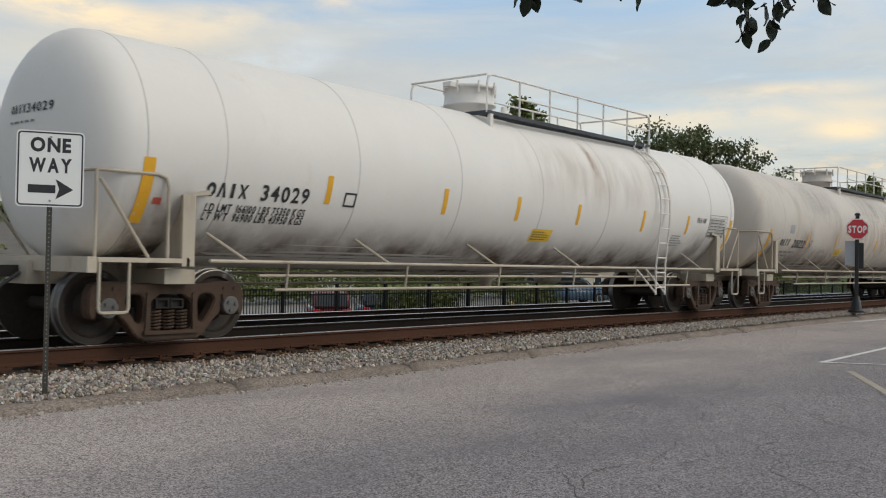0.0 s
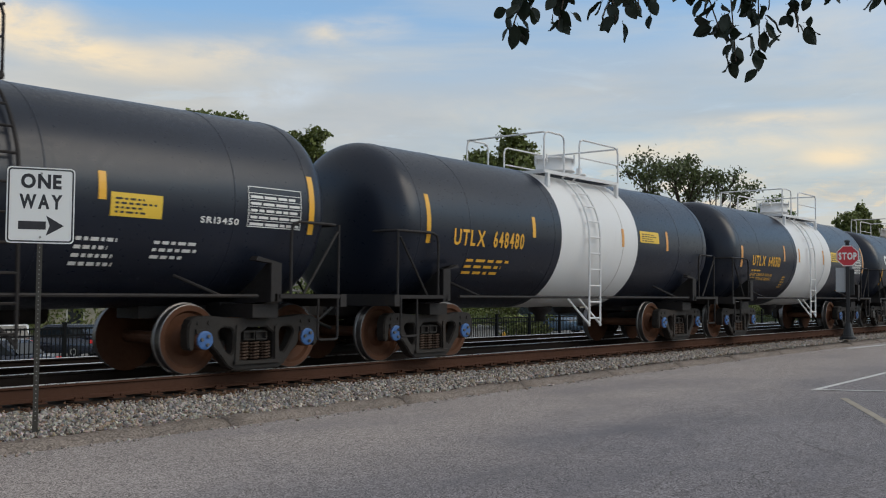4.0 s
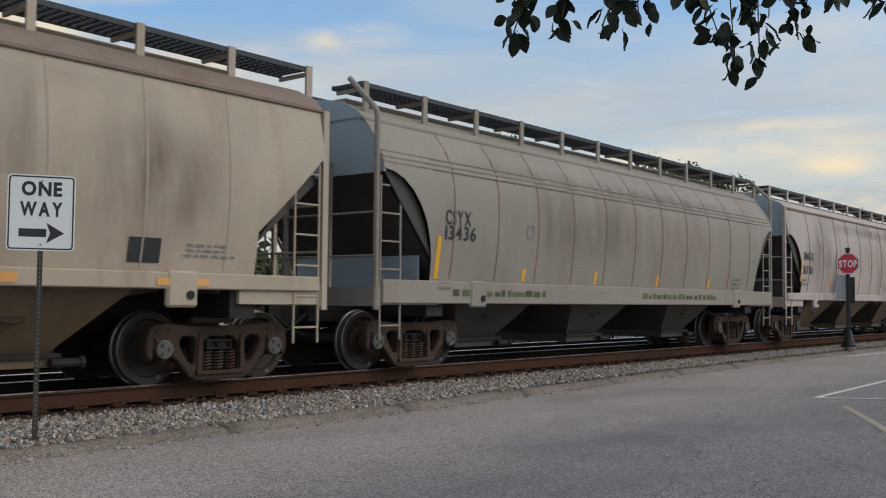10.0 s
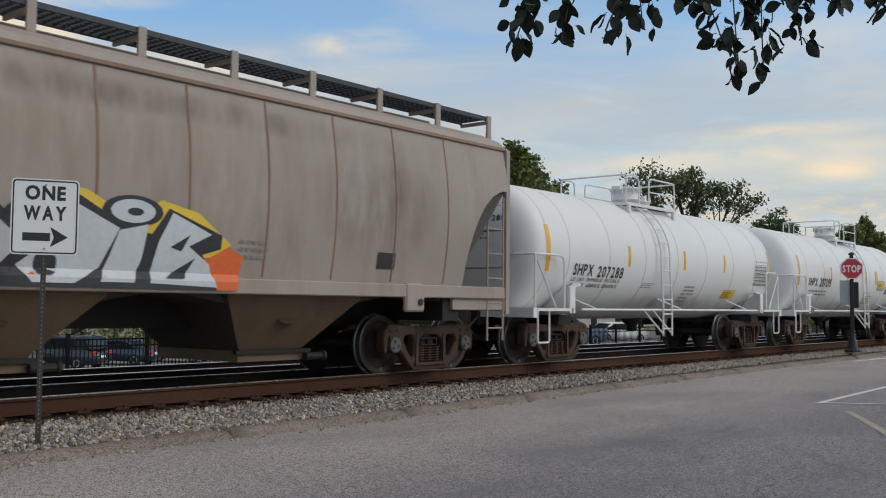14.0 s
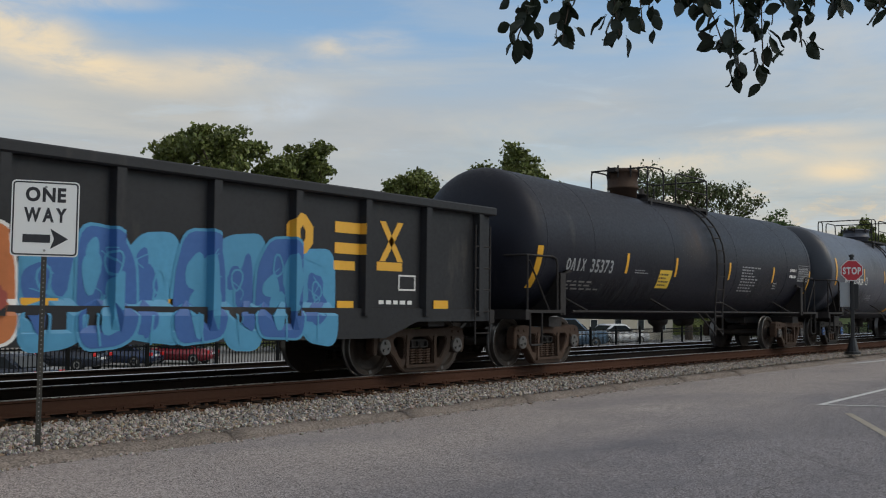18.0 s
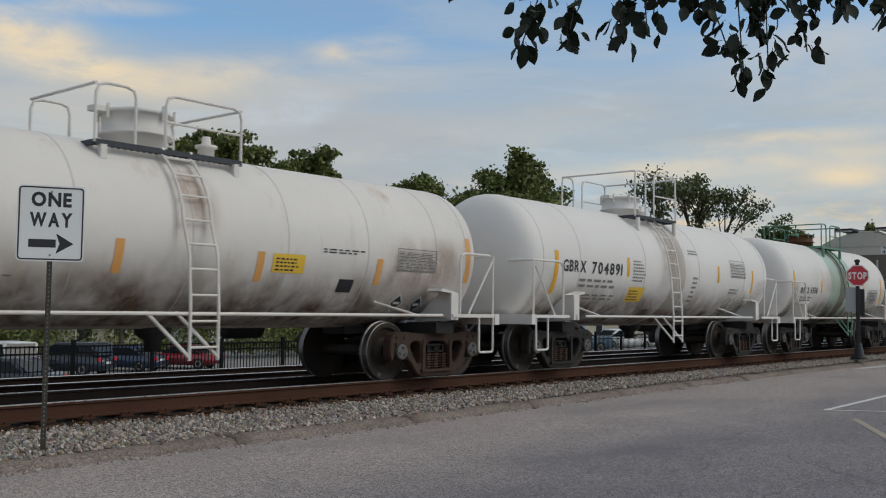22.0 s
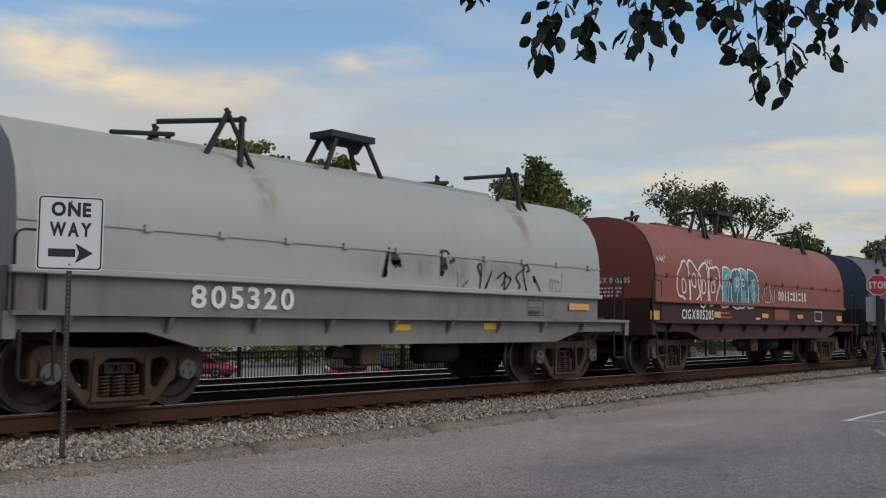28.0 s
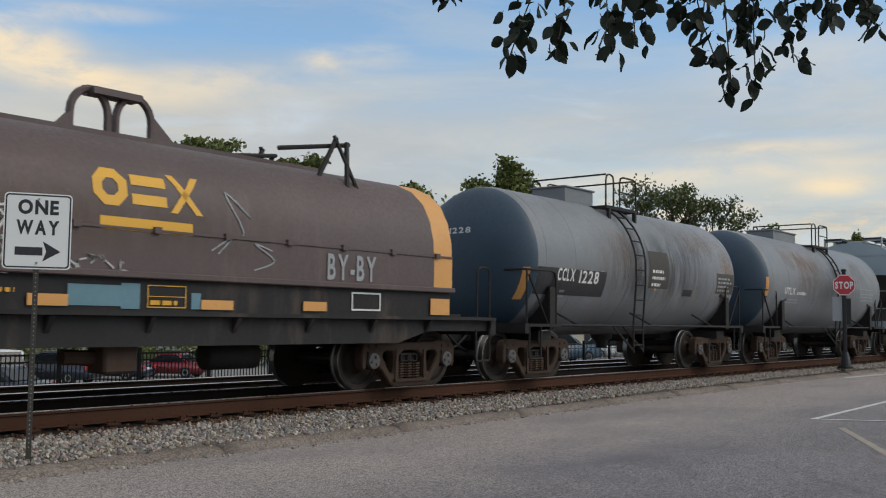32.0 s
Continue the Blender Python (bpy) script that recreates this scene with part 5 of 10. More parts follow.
def head_text(car, polys, y, z, ink):
    """Writing on the rounded head of a tank, read from outside."""
    bm = bmesh.new()
    for poly in polys:
        bm.faces.new([bm.verts.new((0, y - px, z + pz)) for px, pz in poly])
    for v in bm.verts:
        r = min(0.98, math.hypot(v.co.y, v.co.z - car["zc"] - car["slope"] * car["th"]) / car["R"])
        v.co.x = -(car["th"] - car["nose"]) - car["nose"] * (1 - r ** 2.7) ** (1 / 2.7) - 0.008
    return part("head_lettering", fix(bm), ink, car["root"])


def placard(car, x, z, s=0.17, mat="red_ink"):
    decal(car, "placard", [[(-s, 0), (0, -s), (s, 0), (0, s)]], "chalk", x, z, 0.012, "white diamond placard")
    k = s * 0.8
    decal(car, "placard_mark", [[(-k, 0), (0, -k), (k, 0), (0, k)]], mat, x, z, 0.016)
    decal(car, "placard_bar", [rect(-k * 0.6, k * 0.6, -k * 0.16, k * 0.16)], "chalk", x, z, 0.020)


def data_table(car, x, z, w, h, ink="chalk", rows=7, back=None, seed=1):
    if back:
        decal(car, "table_panel", [rect(0, w, 0, h)], back, x, z, 0.005)
    polys = frame_of(0, w, 0, h, 0.012)
    for r in range(1, rows):
        polys.append(rect(0.012, w - 0.012, h * r / rows - 0.004, h * r / rows + 0.004))
        rng = random.Random(seed + r)
        k = 0.04
        while k < w - 0.1:
            ww = rng.uniform(0.05, 0.16) * w * 1.6
            polys.append(rect(k, min(k + ww, w - 0.03), h * (r - 0.75) / rows, h * (r - 0.35) / rows))
            k += ww + 0.03
    decal(car, "data_table", polys, ink, x, z, 0.009)


# ---- trucks, couplers and small gear ----
WHEEL_R = 0.457
MESH = {}


def cached(key, make):
    if key not in MESH:
        MESH[key] = make()
    return MESH[key]


def wheelset_mesh(plate, cap):
    bm = bmesh.new()
    for s in (-1, 1):
        o = s * 0.72
        prof = [(o - s * 0.075, 0.30), (o - s * 0.075, 0.485), (o - s * 0.045, 0.482), (o - s * 0.035, 0.462), (o + s * 0.06, WHEEL_R), (o + s * 0.065, 0.445),
                (o + s * 0.062, 0.375), (o + s * 0.02, 0.345), (o - s * 0.005, 0.22), (o + s * 0.05, 0.165), (o + s * 0.09, 0.155), (o + s * 0.09, 0.09)]
        lathe(bm, prof, 40, "y", mats=[0, 1, 1, 1, 1, 0, 0, 0, 0, 0, 0, 0])
        lathe(bm, [(o + s * 0.09, 0.085), (o + s * 0.20, 0.085), (o + s * 0.20, 0.135), (o + s * 0.37, 0.135), (o + s * 0.385, 0.12), (o + s * 0.41, 0.12), (o + s * 0.415, 0.10)], 20, "y", mats=[0, 0, 0, 0, 3, 3, 3])
        for k in range(3):
            a = 2 * math.pi * k / 3 + 0.3
            rod(bm, (0.065 * math.cos(a), o + s * 0.412, 0.065 * math.sin(a)), (0.065 * math.cos(a), o + s * 0.44, 0.065 * math.sin(a)), 0.024, 6, 4)
        # chalk mark that shows the turning
        a = 2.2 + s
        box(bm, 0.40 * math.cos(a) - 0.03, 0.40 * math.cos(a) + 0.03, o + s * 0.064, o + s * 0.068, 0.40 * math.sin(a) - 0.03, 0.40 * math.sin(a) + 0.03, 4)
    rod(bm, (0, -0.7, 0), (0, 0.7, 0), 0.085, 14, 0)
    return mesh_of("wheelset", fix(bm), [plate, "tread", "tread", cap, "cap_grey"], False)


def rounded_loop(pts, rounds=2):
    """Cuts the corners of a closed line, each round anew."""
    for k in range(rounds):
        pts = [q for a, b in zip(pts, pts[1:] + pts[:1]) for q in ((a[0] * 0.78 + b[0] * 0.22, a[1] * 0.78 + b[1] * 0.22), (a[0] * 0.22 + b[0] * 0.78, a[1] * 0.22 + b[1] * 0.78))]
    return pts


def cast_plate(bm, outer, holes, y0, y1):
    """A thick plate in x and z with openings through it."""
    loops = [outer] + holes
    front = []
    edges = []
    for loop in loops:
        vs = [bm.verts.new((x, y0, z)) for x, z in loop]
        edges += [bm.edges.new((a, b)) for a, b in zip(vs, vs[1:] + vs[:1])]
        front.append(vs)
    faces = [g for g in bmesh.ops.triangle_fill(bm, use_beauty=True, use_dissolve=False, edges=edges)["geom"] if isinstance(g, bmesh.types.BMFace)]
    back = {v: bm.verts.new((v.co.x, y1, v.co.z)) for vs in front for v in vs}
    for f in faces:
        bm.faces.new([back[v] for v in reversed(f.verts)])
    for vs in front:
        for a, b in zip(vs, vs[1:] + vs[:1]):
            bm.faces.new((a, b, back[b], back[a]))


def side_frame_mesh(mat):
    """A cast side frame: pedestals over the bearings, two rounded windows and the spring opening."""
    bm = bmesh.new()
    half = [(0.0, 0.735), (0.45, 0.735), (0.82, 0.775), (1.06, 0.75), (1.13, 0.62), (1.12, 0.34), (1.02, 0.32), (1.01, 0.52), (0.95, 0.58), (0.82, 0.58), (0.76, 0.52), (0.75, 0.36), (0.66, 0.30), (0.45, 0.05), (0.2, 0.04), (0.0, 0.04)]
    outer = half + [(-x, z) for x, z in half[::-1][1:-1]]
    window = [(0.39, 0.60), (0.58, 0.62), (0.66, 0.55), (0.60, 0.42), (0.47, 0.24), (0.40, 0.28)]
    centre = [(-0.29, 0.61), (0.29, 0.61), (0.30, 0.20), (0.27, 0.165), (-0.27, 0.165), (-0.30, 0.20)]
    cast_plate(bm, rounded_loop(outer, 1), [rounded_loop(window), rounded_loop([(-x, z) for x, z in window]), rounded_loop(centre, 1)], -0.085, 0.085)
    fix(bm)
    rim = [e for e in bm.edges if len(e.link_faces) == 2 and e.calc_face_angle(0) > 0.9]
    bmesh.ops.bevel(bm, geom=rim, offset=0.016, segments=2, affect="EDGES", clamp_overlap=True)
    # spring seat, bearing adapters, and the ribs beside the windows
    box(bm, -0.40, 0.40, -0.13, 0.13, 0.12, 0.165)
    for s in (-1, 1):
        prism(bm, [(s * 0.885 - 0.13, 0.60), (s * 0.885 + 0.13, 0.60), (s * 0.885 + 0.12, 0.54), (s * 0.885 - 0.12, 0.54)], -0.115, 0.115)
        prism(bm, [(s * 0.30, 0.62), (s * 0.36, 0.64), (s * 0.38, 0.16), (s * 0.31, 0.14)], -0.105, 0.105)
        for k in (0.80, 0.97):
            rod(bm, (s * k, -0.085, 0.68), (s * k, -0.10, 0.68), 0.028, 8)
    return mesh_of("side_frame", bm, mat)


def spring_mesh():
    bm = bmesh.new()
    pts = []
    for i in range(49):
        a = 2 * math.pi * i / 8
        pts.append((0.075 * math.cos(a), 0.075 * math.sin(a), 0.165 + 0.24 * i / 48))
    pipe(bm, pts, 0.017, 5, 0, 0.0)
    return mesh_of("spring", fix(bm), "truck", True)


def bolster_mesh(mat):
    bm = bmesh.new()
    prism(bm, [(-1.0, 0.42), (-0.6, 0.36), (0.6, 0.36), (1.0, 0.42), (1.0, 0.56), (0.5, 0.66), (-0.5, 0.66), (-1.0, 0.56)], -0.22, 0.22, axis="x")
    rod(bm, (0, 0, 0.62), (0, 0, 0.86), 0.2, 16)
    for s in (-1, 1):
        box(bm, s * 0.42 - 0.03, s * 0.42 + 0.03, -0.9, 0.9, 0.34, 0.44)
        for k in (-0.105, 0.105):
            box(bm, k - 0.085, k + 0.085, s * 0.99, s * 1.055, 0.435, 0.45)
            box(bm, k - 0.085, k + 0.085, s * 0.99, s * 1.055, 0.535, 0.55)
            box(bm, k - 0.095, k - 0.075, s * 0.99, s * 1.055, 0.435, 0.55)
            box(bm, k + 0.075, k + 0.095, s * 0.99, s * 1.055, 0.435, 0.55)
        box(bm, s * 0.60, s * 0.40, -0.8, -0.66, 0.36, 0.6)
        box(bm, s * 0.60, s * 0.40, 0.66, 0.8, 0.36, 0.6)
        prism(bm, [(s * 0.3, 0.42), (s * 0.42, 0.58), (s * 0.46, 0.58), (s * 0.36, 0.40)], -0.3, 0.3)
    return mesh_of("truck", fix(bm), mat)


WHEELSETS = []


def truck(root, x, mat="truck", plate="wheel", cap="cap_grey", caps=None):
    # bolster always in the dark steel, standing in for shade inside the frame openings
    t = put("truck", cached("bol", lambda: bolster_mesh("truck_black")), root, (x, 0, 0))
    for s in (-1, 1):
        put("side_frame", cached(("sf", mat), lambda: side_frame_mesh(mat)), t, (0, s * 1.0, 0))
        for k in (-0.19, 0, 0.19):
            put("spring", cached("spring", spring_mesh), t, (k, s * 1.0, 0))
    for k, sx in enumerate((-0.885, 0.885)):
        c = caps[k] if caps else cap
        w = put("wheelset", cached(("ws", plate, c), lambda: wheelset_mesh(plate, c)), t)
        w.matrix_parent_inverse = Matrix.Translation((sx, 0, WHEEL_R))
        WHEELSETS.append(w)
    return t


def coupler(root, x, s, mat="truck_black"):
    bm = bmesh.new()
    box(bm, x, x + s * 0.55, -0.07, 0.07, 0.80, 0.94)
    prism(bm, [(x + s * 0.5, -0.10), (x + s * 0.62, -0.18), (x + s * 0.80, -0.16), (x + s * 0.80, 0.02), (x + s * 0.68, 0.04), (x + s * 0.68, 0.15), (x + s * 0.5, 0.12)], 0.72, 1.02, axis="z")
    part("coupler", fix(bm), mat, root)
    bm = bmesh.new()
    pipe(bm, [(x + s * 0.2, -0.30, 0.86), (x + s * 0.55, -0.30, 0.62), (x + s * 0.95, -0.18, 0.52)], 0.025, 6)
    part("air_hose", fix(bm), "rubber", root)


def ladder(root, pts, half, mat, rung=0.32, r=0.022, start=None, name="ladder"):
    """Two stiles along a bent line in y and z, and their rungs; x runs across the ladder."""
    bm = bmesh.new()
    (x, path) = pts
    for s in (-half, half):
        pipe(bm, [(x + s, y, z) for y, z in path], r, 6, 0, 0.03)
    acc = rung * 0.5
    for (y0, z0), (y1, z1) in zip(path, path[1:]):
        d = math.hypot(y1 - y0, z1 - z0)
        while acc < d:
            k = acc / d
            p = (y0 + (y1 - y0) * k, z0 + (z1 - z0) * k)
            rod(bm, (x - half, *p), (x + half, *p), r * 0.75, 6)
            acc += rung
        acc -= d
    return part(name, fix(bm), mat, root)


def step_iron(root, x, y, z0, z1, w, mat):
    bm = bmesh.new()
    pipe(bm, [(x - w / 2, y, z1), (x - w / 2, y, z0), (x + w / 2, y, z0), (x + w / 2, y, z1)], 0.02, 6, 0, 0.05)
    part("step_iron", fix(bm), mat, root)


def brake_wheel(root, x, y, z, s, mat):
    bm = bmesh.new()
    ring = [(x, y + 0.27 * math.cos(a), z + 0.27 * math.sin(a)) for a in (2 * math.pi * i / 20 for i in range(21))]
    pipe(bm, ring, 0.018, 6, 0, 0.0)
    for i in range(5):
        a = 2 * math.pi * i / 5
        rod(bm, (x, y, z), (x, y + 0.27 * math.cos(a), z + 0.27 * math.sin(a)), 0.012, 5)
    rod(bm, (x - s * 0.18, y, z), (x + s * 0.03, y, z), 0.04, 8)
    box(bm, x - s * 0.30, x - s * 0.10, y - 0.14, y + 0.14, z - 0.18, z + 0.14)
    part("brake_wheel", fix(bm), mat, root)


# ---- tank cars ----
def car_root(name, label, group, u):
    return thing(name, label, "freight car", group, at=(u, TRACK_Y, RAIL_Z))


def railing(root, x0, x1, y0, y1, z, h, mat, posts=3, r=0.02, open_side=None):
    """A tubular railing round a platform: a bent top bar with posts on each side, low bars across the ends."""
    ga, gb = x0 + (x1 - x0) * 0.25, x0 + (x1 - x0) * 0.45
    for y in (y0, y1):
        bm = bmesh.new()
        if x1 - x0 < 3.5:
            pipe(bm, [(x0, y, z - 0.04), (x0, y, z + h), (ga, y, z + h), (ga, y, z)], r, 7, 0, 0.14)
            part("railing", fix(bm), mat, root)
            bm = bmesh.new()
            pipe(bm, [(gb, y, z), (gb, y, z + h), (x1, y, z + h), (x1, y, z - 0.04)], r, 7, 0, 0.14)
            rod(bm, (gb, y, z + h * 0.5), (x1, y, z + h * 0.5), r * 0.8, 6)
            part("railing", fix(bm), mat, root)
        else:
            pipe(bm, [(x0, y, z - 0.04), (x0, y, z + h), (x1, y, z + h), (x1, y, z - 0.04)], r, 7, 0, 0.16)
            rod(bm, (x0 + 0.9, y, z + h * 0.5), (x1, y, z + h * 0.5), r * 0.8, 6)
            for i in range(1, posts):
                xx = x0 + (x1 - x0) * i / posts
                rod(bm, (xx, y, z - 0.05), (xx, y, z + h), r, 7)
            part("railing", fix(bm), mat, root)
    for x in (x0, x1):
        bm = bmesh.new()
        rod(bm, (x, y0, z + h * 0.98), (x, y1, z + h * 0.98), r, 7)
        part("end_bar", fix(bm), mat, root)


def tank_car(name, label, group, u, tc, half, radius, zc, paint, trim, frame, under, truck_mat="truck", plate="wheel", caps=(("cap_grey", "cap_grey"), ("cap_grey", "cap_grey")),
             ladder_x=None, plat=None, dome=None, run_rail=True, low_rail=False, seams=5, head=None, dome_mat=None, tall_end=False, insul=0.0, end_mat=None, struts=5, plat_z=None, rail_h=0.64, top_mat=None, rail_span=None, housing=None, slope=0.0, plat_mat=None):
    root = car_root(name, label, group, u)
    th = half - 0.52
    nose = radius * 0.46
    R = radius

    def skin(x, z):
        rr = R
        over = abs(x) - (th - nose)
        if over > 0:
            rr = R * max(0.02, 1 - (over / nose) ** 2.7) ** (1 / 2.7)
        return -math.sqrt(max(0.0004, rr * rr - (z - zc - slope * abs(x)) ** 2))

    car = {"root": root, "skin": skin, "R": R, "zc": zc, "half": half, "tc": tc, "u": u, "th": th, "nose": nose, "slope": slope}
    car["cuts"] = [0.0] + [q * (th - nose + nose * k / 5) for k in range(5) for q in (-1, 1)]
    # shell, painted in lengths
    names, xs = [], []
    for x0, x1, mat in paint:
        if mat not in names:
            names.append(mat)
    stations = []
    for i in range(14):
        a = math.pi / 2 * i / 14
        stations.append((-(th - nose) - nose * math.cos(a) ** (2 / 2.7), R * math.sin(a) ** (2 / 2.7) if i else 0.05))
    edges = sorted({x for x0, x1, m in paint for x in (x0, x1) if abs(x) < th - nose} | {-(th - nose), 0.0, th - nose})
    stations += [(x, R) for x in edges]
    stations += [(-x, r) for x, r in stations[:14][::-1]]
    mats = []
    for (x0, r0), (x1, r1) in zip(stations, stations[1:]):
        mid = (x0 + x1) / 2
        pick = [m for a, b, m in paint if a <= mid <= b] or [paint[0][2]]
        mats.append(names.index(pick[-1]))
    if head:
        names.append(head)
        for i in list(range(12)) + list(range(len(mats) - 12, len(mats))):
            mats[i] = len(names) - 1
    bm = bmesh.new()
    lathe(bm, stations, 72, "x", (0, 0, zc), mats)
    for v in bm.verts:
        v.co.z += slope * abs(v.co.x)
    part("tank", fix(bm), names, root, "", True)
    for x in [-(th - nose) + 0.03, th - nose - 0.03] + [-th + nose + (2 * (th - nose)) * (i + 0.5) / seams for i in range(seams)]:
        bm = bmesh.new()
        lathe(bm, [(x - 0.011, R + 0.0005), (x - 0.007, R + 0.005), (x + 0.007, R + 0.005), (x + 0.011, R + 0.0005)], 72, "x", (0, 0, zc + slope * abs(x)), cap=False)
        pick = [m for a, b, m in paint if a <= x <= b] or [paint[0][2]]
        part("weld_seam", bm, "seam_line" if pick[-1].startswith("white") else pick[-1], root, "", True)
    hi = 0.36 if R > 1.4 else 0.52
    # underframe: stub sills, saddles, end decks
    for s in (-1, 1):
        bm = bmesh.new()
        xi, xo = s * (tc / 2 - 1.3), s * (half - 0.42)
        box(bm, xi, xo, -0.25, 0.25, 0.72, 1.0)
        box(bm, s * (tc / 2) - 0.22, s * (tc / 2) + 0.22, -1.25, 1.25, 0.74, 0.92)
        part("stub_sill", fix(bm), under, root)
        sx = s * (tc / 2 + 0.02)
        for y in (-1, 1):
            bm = bmesh.new()
            web = [(y * 1.44, 0.96), (y * 1.44, 1.06), (y * 1.40, zc - R * hi), (y * R * 0.93, zc - R * hi), (y * R * 0.70, zc - R * 0.70), (y * 0.3, zc - R + 0.02), (y * 0.3, 0.9)]
            prism(bm, web, sx - 0.02, sx + 0.02, axis="x")
            box(bm, sx - 0.09, sx + 0.09, y * 1.44, y * 1.39, 0.96, zc - R * hi)
            prism(bm, [(sx - 0.10, zc - R * hi), (sx + 0.10, zc - R * hi), (sx - s * 0.30, zc - R * (hi - 0.06)), (sx - s * 0.34, zc - R * (hi - 0.02))], y * 1.42, y * R * 0.94)
            part("saddle", fix(bm), frame, root)
        bm = bmesh.new()
        box(bm, s * (tc / 2) - 0.25, s * (tc / 2) + 0.25, -0.6, 0.6, 0.9, zc - R + 0.12)
        part("tank_cradle", fix(bm), frame, root)
        d0, d1 = s * (half - 1.75), s * (half - 0.63)
        for y0, y1 in ((-1.46, -0.62), (0.62, 1.46)):
            bm = bmesh.new()
            box(bm, d0, d1, y0, y1, 1.0, 1.055)
            part("end_deck", fix(bm), frame, root)
        bm = bmesh.new()
        box(bm, s * (half - 0.62), s * (half - 0.50), -1.46, 1.46, 0.88, 1.06)
        part("end_beam", fix(bm), frame, root)
        bm = bmesh.new()
        hr = 2.05
        pipe(bm, [(s * (half - 1.55), -1.44, 1.05), (s * (half - 1.55), -1.44, hr), (s * (half - 0.62), -1.40, hr), (s * (half - 0.62), 1.40, hr), (s * (half - 1.55), 1.44, hr), (s * (half - 1.55), 1.44, 1.05)], 0.022, 7, 0, 0.15)
        for y in (-1.42, 1.42):
            rod(bm, (s * (half - 0.62), y * 0.99, 1.05), (s * (half - 0.62), y * 0.99, hr), 0.02, 7)
            rod(bm, (s * (half - 0.66), y, 1.95), (s * (half - 1.30), y, 1.06), 0.02, 6)
        part("end_handrail", fix(bm), frame, root)
        if tall_end:
            bm = bmesh.new()
            for x in (half - 0.60, half - 1.25):
                box(bm, s * x - 0.05, s * x + 0.05, -1.48, -1.40, 1.0, 2.25)
                box(bm, s * x - 0.05, s * x + 0.05, 1.40, 1.48, 1.0, 2.25)
            box(bm, s * (half - 0.55), s * (half - 1.30), -1.47, -1.41, 2.2, 2.26)
            part("end_post_frame", fix(bm), frame, root)
        for y in (-1.44, 1.44):
            step_iron(root, s * (half - 0.85), y, 0.42, 1.02, 0.38, frame)
        coupler(root, s * (half - 0.52), s)
        truck(root, s * tc / 2, truck_mat, plate, caps=caps[0 if s < 0 else 1])
    # brake gear hung under the tank
    bm = bmesh.new()
    lathe(bm, [(tc * 0.18, 0.10), (tc * 0.18 + 0.02, 0.17), (tc * 0.18 + 0.65, 0.17), (tc * 0.18 + 0.67, 0.10)], 16, "x", (0, 0.45, 0.82))
    box(bm, tc * 0.18 + 0.15, tc * 0.18 + 0.5, 0.40, 0.5, 0.9, zc - R + 0.12)
    part("air_reservoir", fix(bm), under, root, "", True)
    bm = bmesh.new()
    lathe(bm, [(zc - R + 0.05, 0.26), (zc - R - 0.08, 0.24), (zc - R - 0.16, 0.12), (zc - R - 0.30, 0.12)], 18, "z", (0.25, 0, 0))
    part("bottom_outlet", fix(bm), under, root, "", True)
    if run_rail:
        for s in (-1, 1):
            bm = bmesh.new()
            rod(bm, (-(tc / 2 - 0.3), s * 1.44, 1.03), (tc / 2 - 0.3, s * 1.44, 1.03), 0.024, 8)
            part("side_rail", fix(bm), frame, root)
            for i in range(struts):
                x = -(tc / 2 - 0.9) + (tc - 1.8) * i / max(struts - 1, 1)
                if ladder_x is not None and abs(x + 0.2 - ladder_x) < 0.45:
                    continue
                bm = bmesh.new()
                zt = zc - R * 0.66
                rod(bm, (x, s * 1.44, 1.03), (x - 0.42, s * (R * 0.755), zt), 0.021, 6)
                part("strut", fix(bm), frame, root)
    if low_rail:
        for s in (-1, 1):
            bm = bmesh.new()
            rod(bm, (-(tc / 2 - 1.4), s * 1.38, 0.66), (tc / 2 - 1.4, s * 1.38, 0.66), 0.022, 8)
            rod(bm, (-(tc / 2 - 1.4), s * 1.05, 0.84), (tc / 2 - 1.4, s * 1.05, 0.84), 0.022, 8)
            part("under_pipe", fix(bm), frame, root)
            for i in range(6):
                x = -(tc / 2 - 1.6) + (tc - 3.2) * i / 5
                bm = bmesh.new()
                rod(bm, (x, s * 1.38, 0.64), (x, s * 1.43, 1.03), 0.02, 6)
                part("hanger", fix(bm), frame, root)
    top = zc + R
    side, frame = frame, top_mat or frame
    pz = plat_z or top + 0.06
    if plat:
        x0, x1, w = plat
        bm = bmesh.new()
        n = int((x1 - x0) / 0.09)
        box(bm, x0, x1, -w - 0.02, -w + 0.03, pz - 0.065, pz)
        box(bm, x0, x1, w - 0.03, w + 0.02, pz - 0.065, pz)
        for x in (x0, x1):
            box(bm, x - 0.02, x + 0.03, -w, w, pz - 0.07, pz - 0.005)
        part("platform_frame", fix(bm), plat_mat or frame, root)
        bm = bmesh.new()
        for i in range(n + 1):
            x = x0 + (x1 - x0) * i / n
            if dome and abs(x - dome[0]) < dome[1] + 0.08:
                box(bm, x - 0.012, x + 0.012, -w, -dome[1] - 0.06, pz - 0.045, pz - 0.005)
                box(bm, x - 0.012, x + 0.012, dome[1] + 0.06, w, pz - 0.045, pz - 0.005)
            else:
                box(bm, x - 0.012, x + 0.012, -w, w, pz - 0.045, pz - 0.005)
        part("platform_grating", fix(bm), "grate", root)
        for s in (-1, 1):
            for x in (x0 + 0.1, x1 - 0.1):
                bm = bmesh.new()
                zy = zc + math.sqrt(max(0.01, R * R - (w - 0.05) ** 2)) - 0.03
                box(bm, x - 0.04, x + 0.04, s * w - 0.05, s * w + 0.02, zy - 0.05, pz - 0.06)
                part("platform_bracket", fix(bm), frame, root)
        rx0, rx1 = rail_span or (x0, x1)
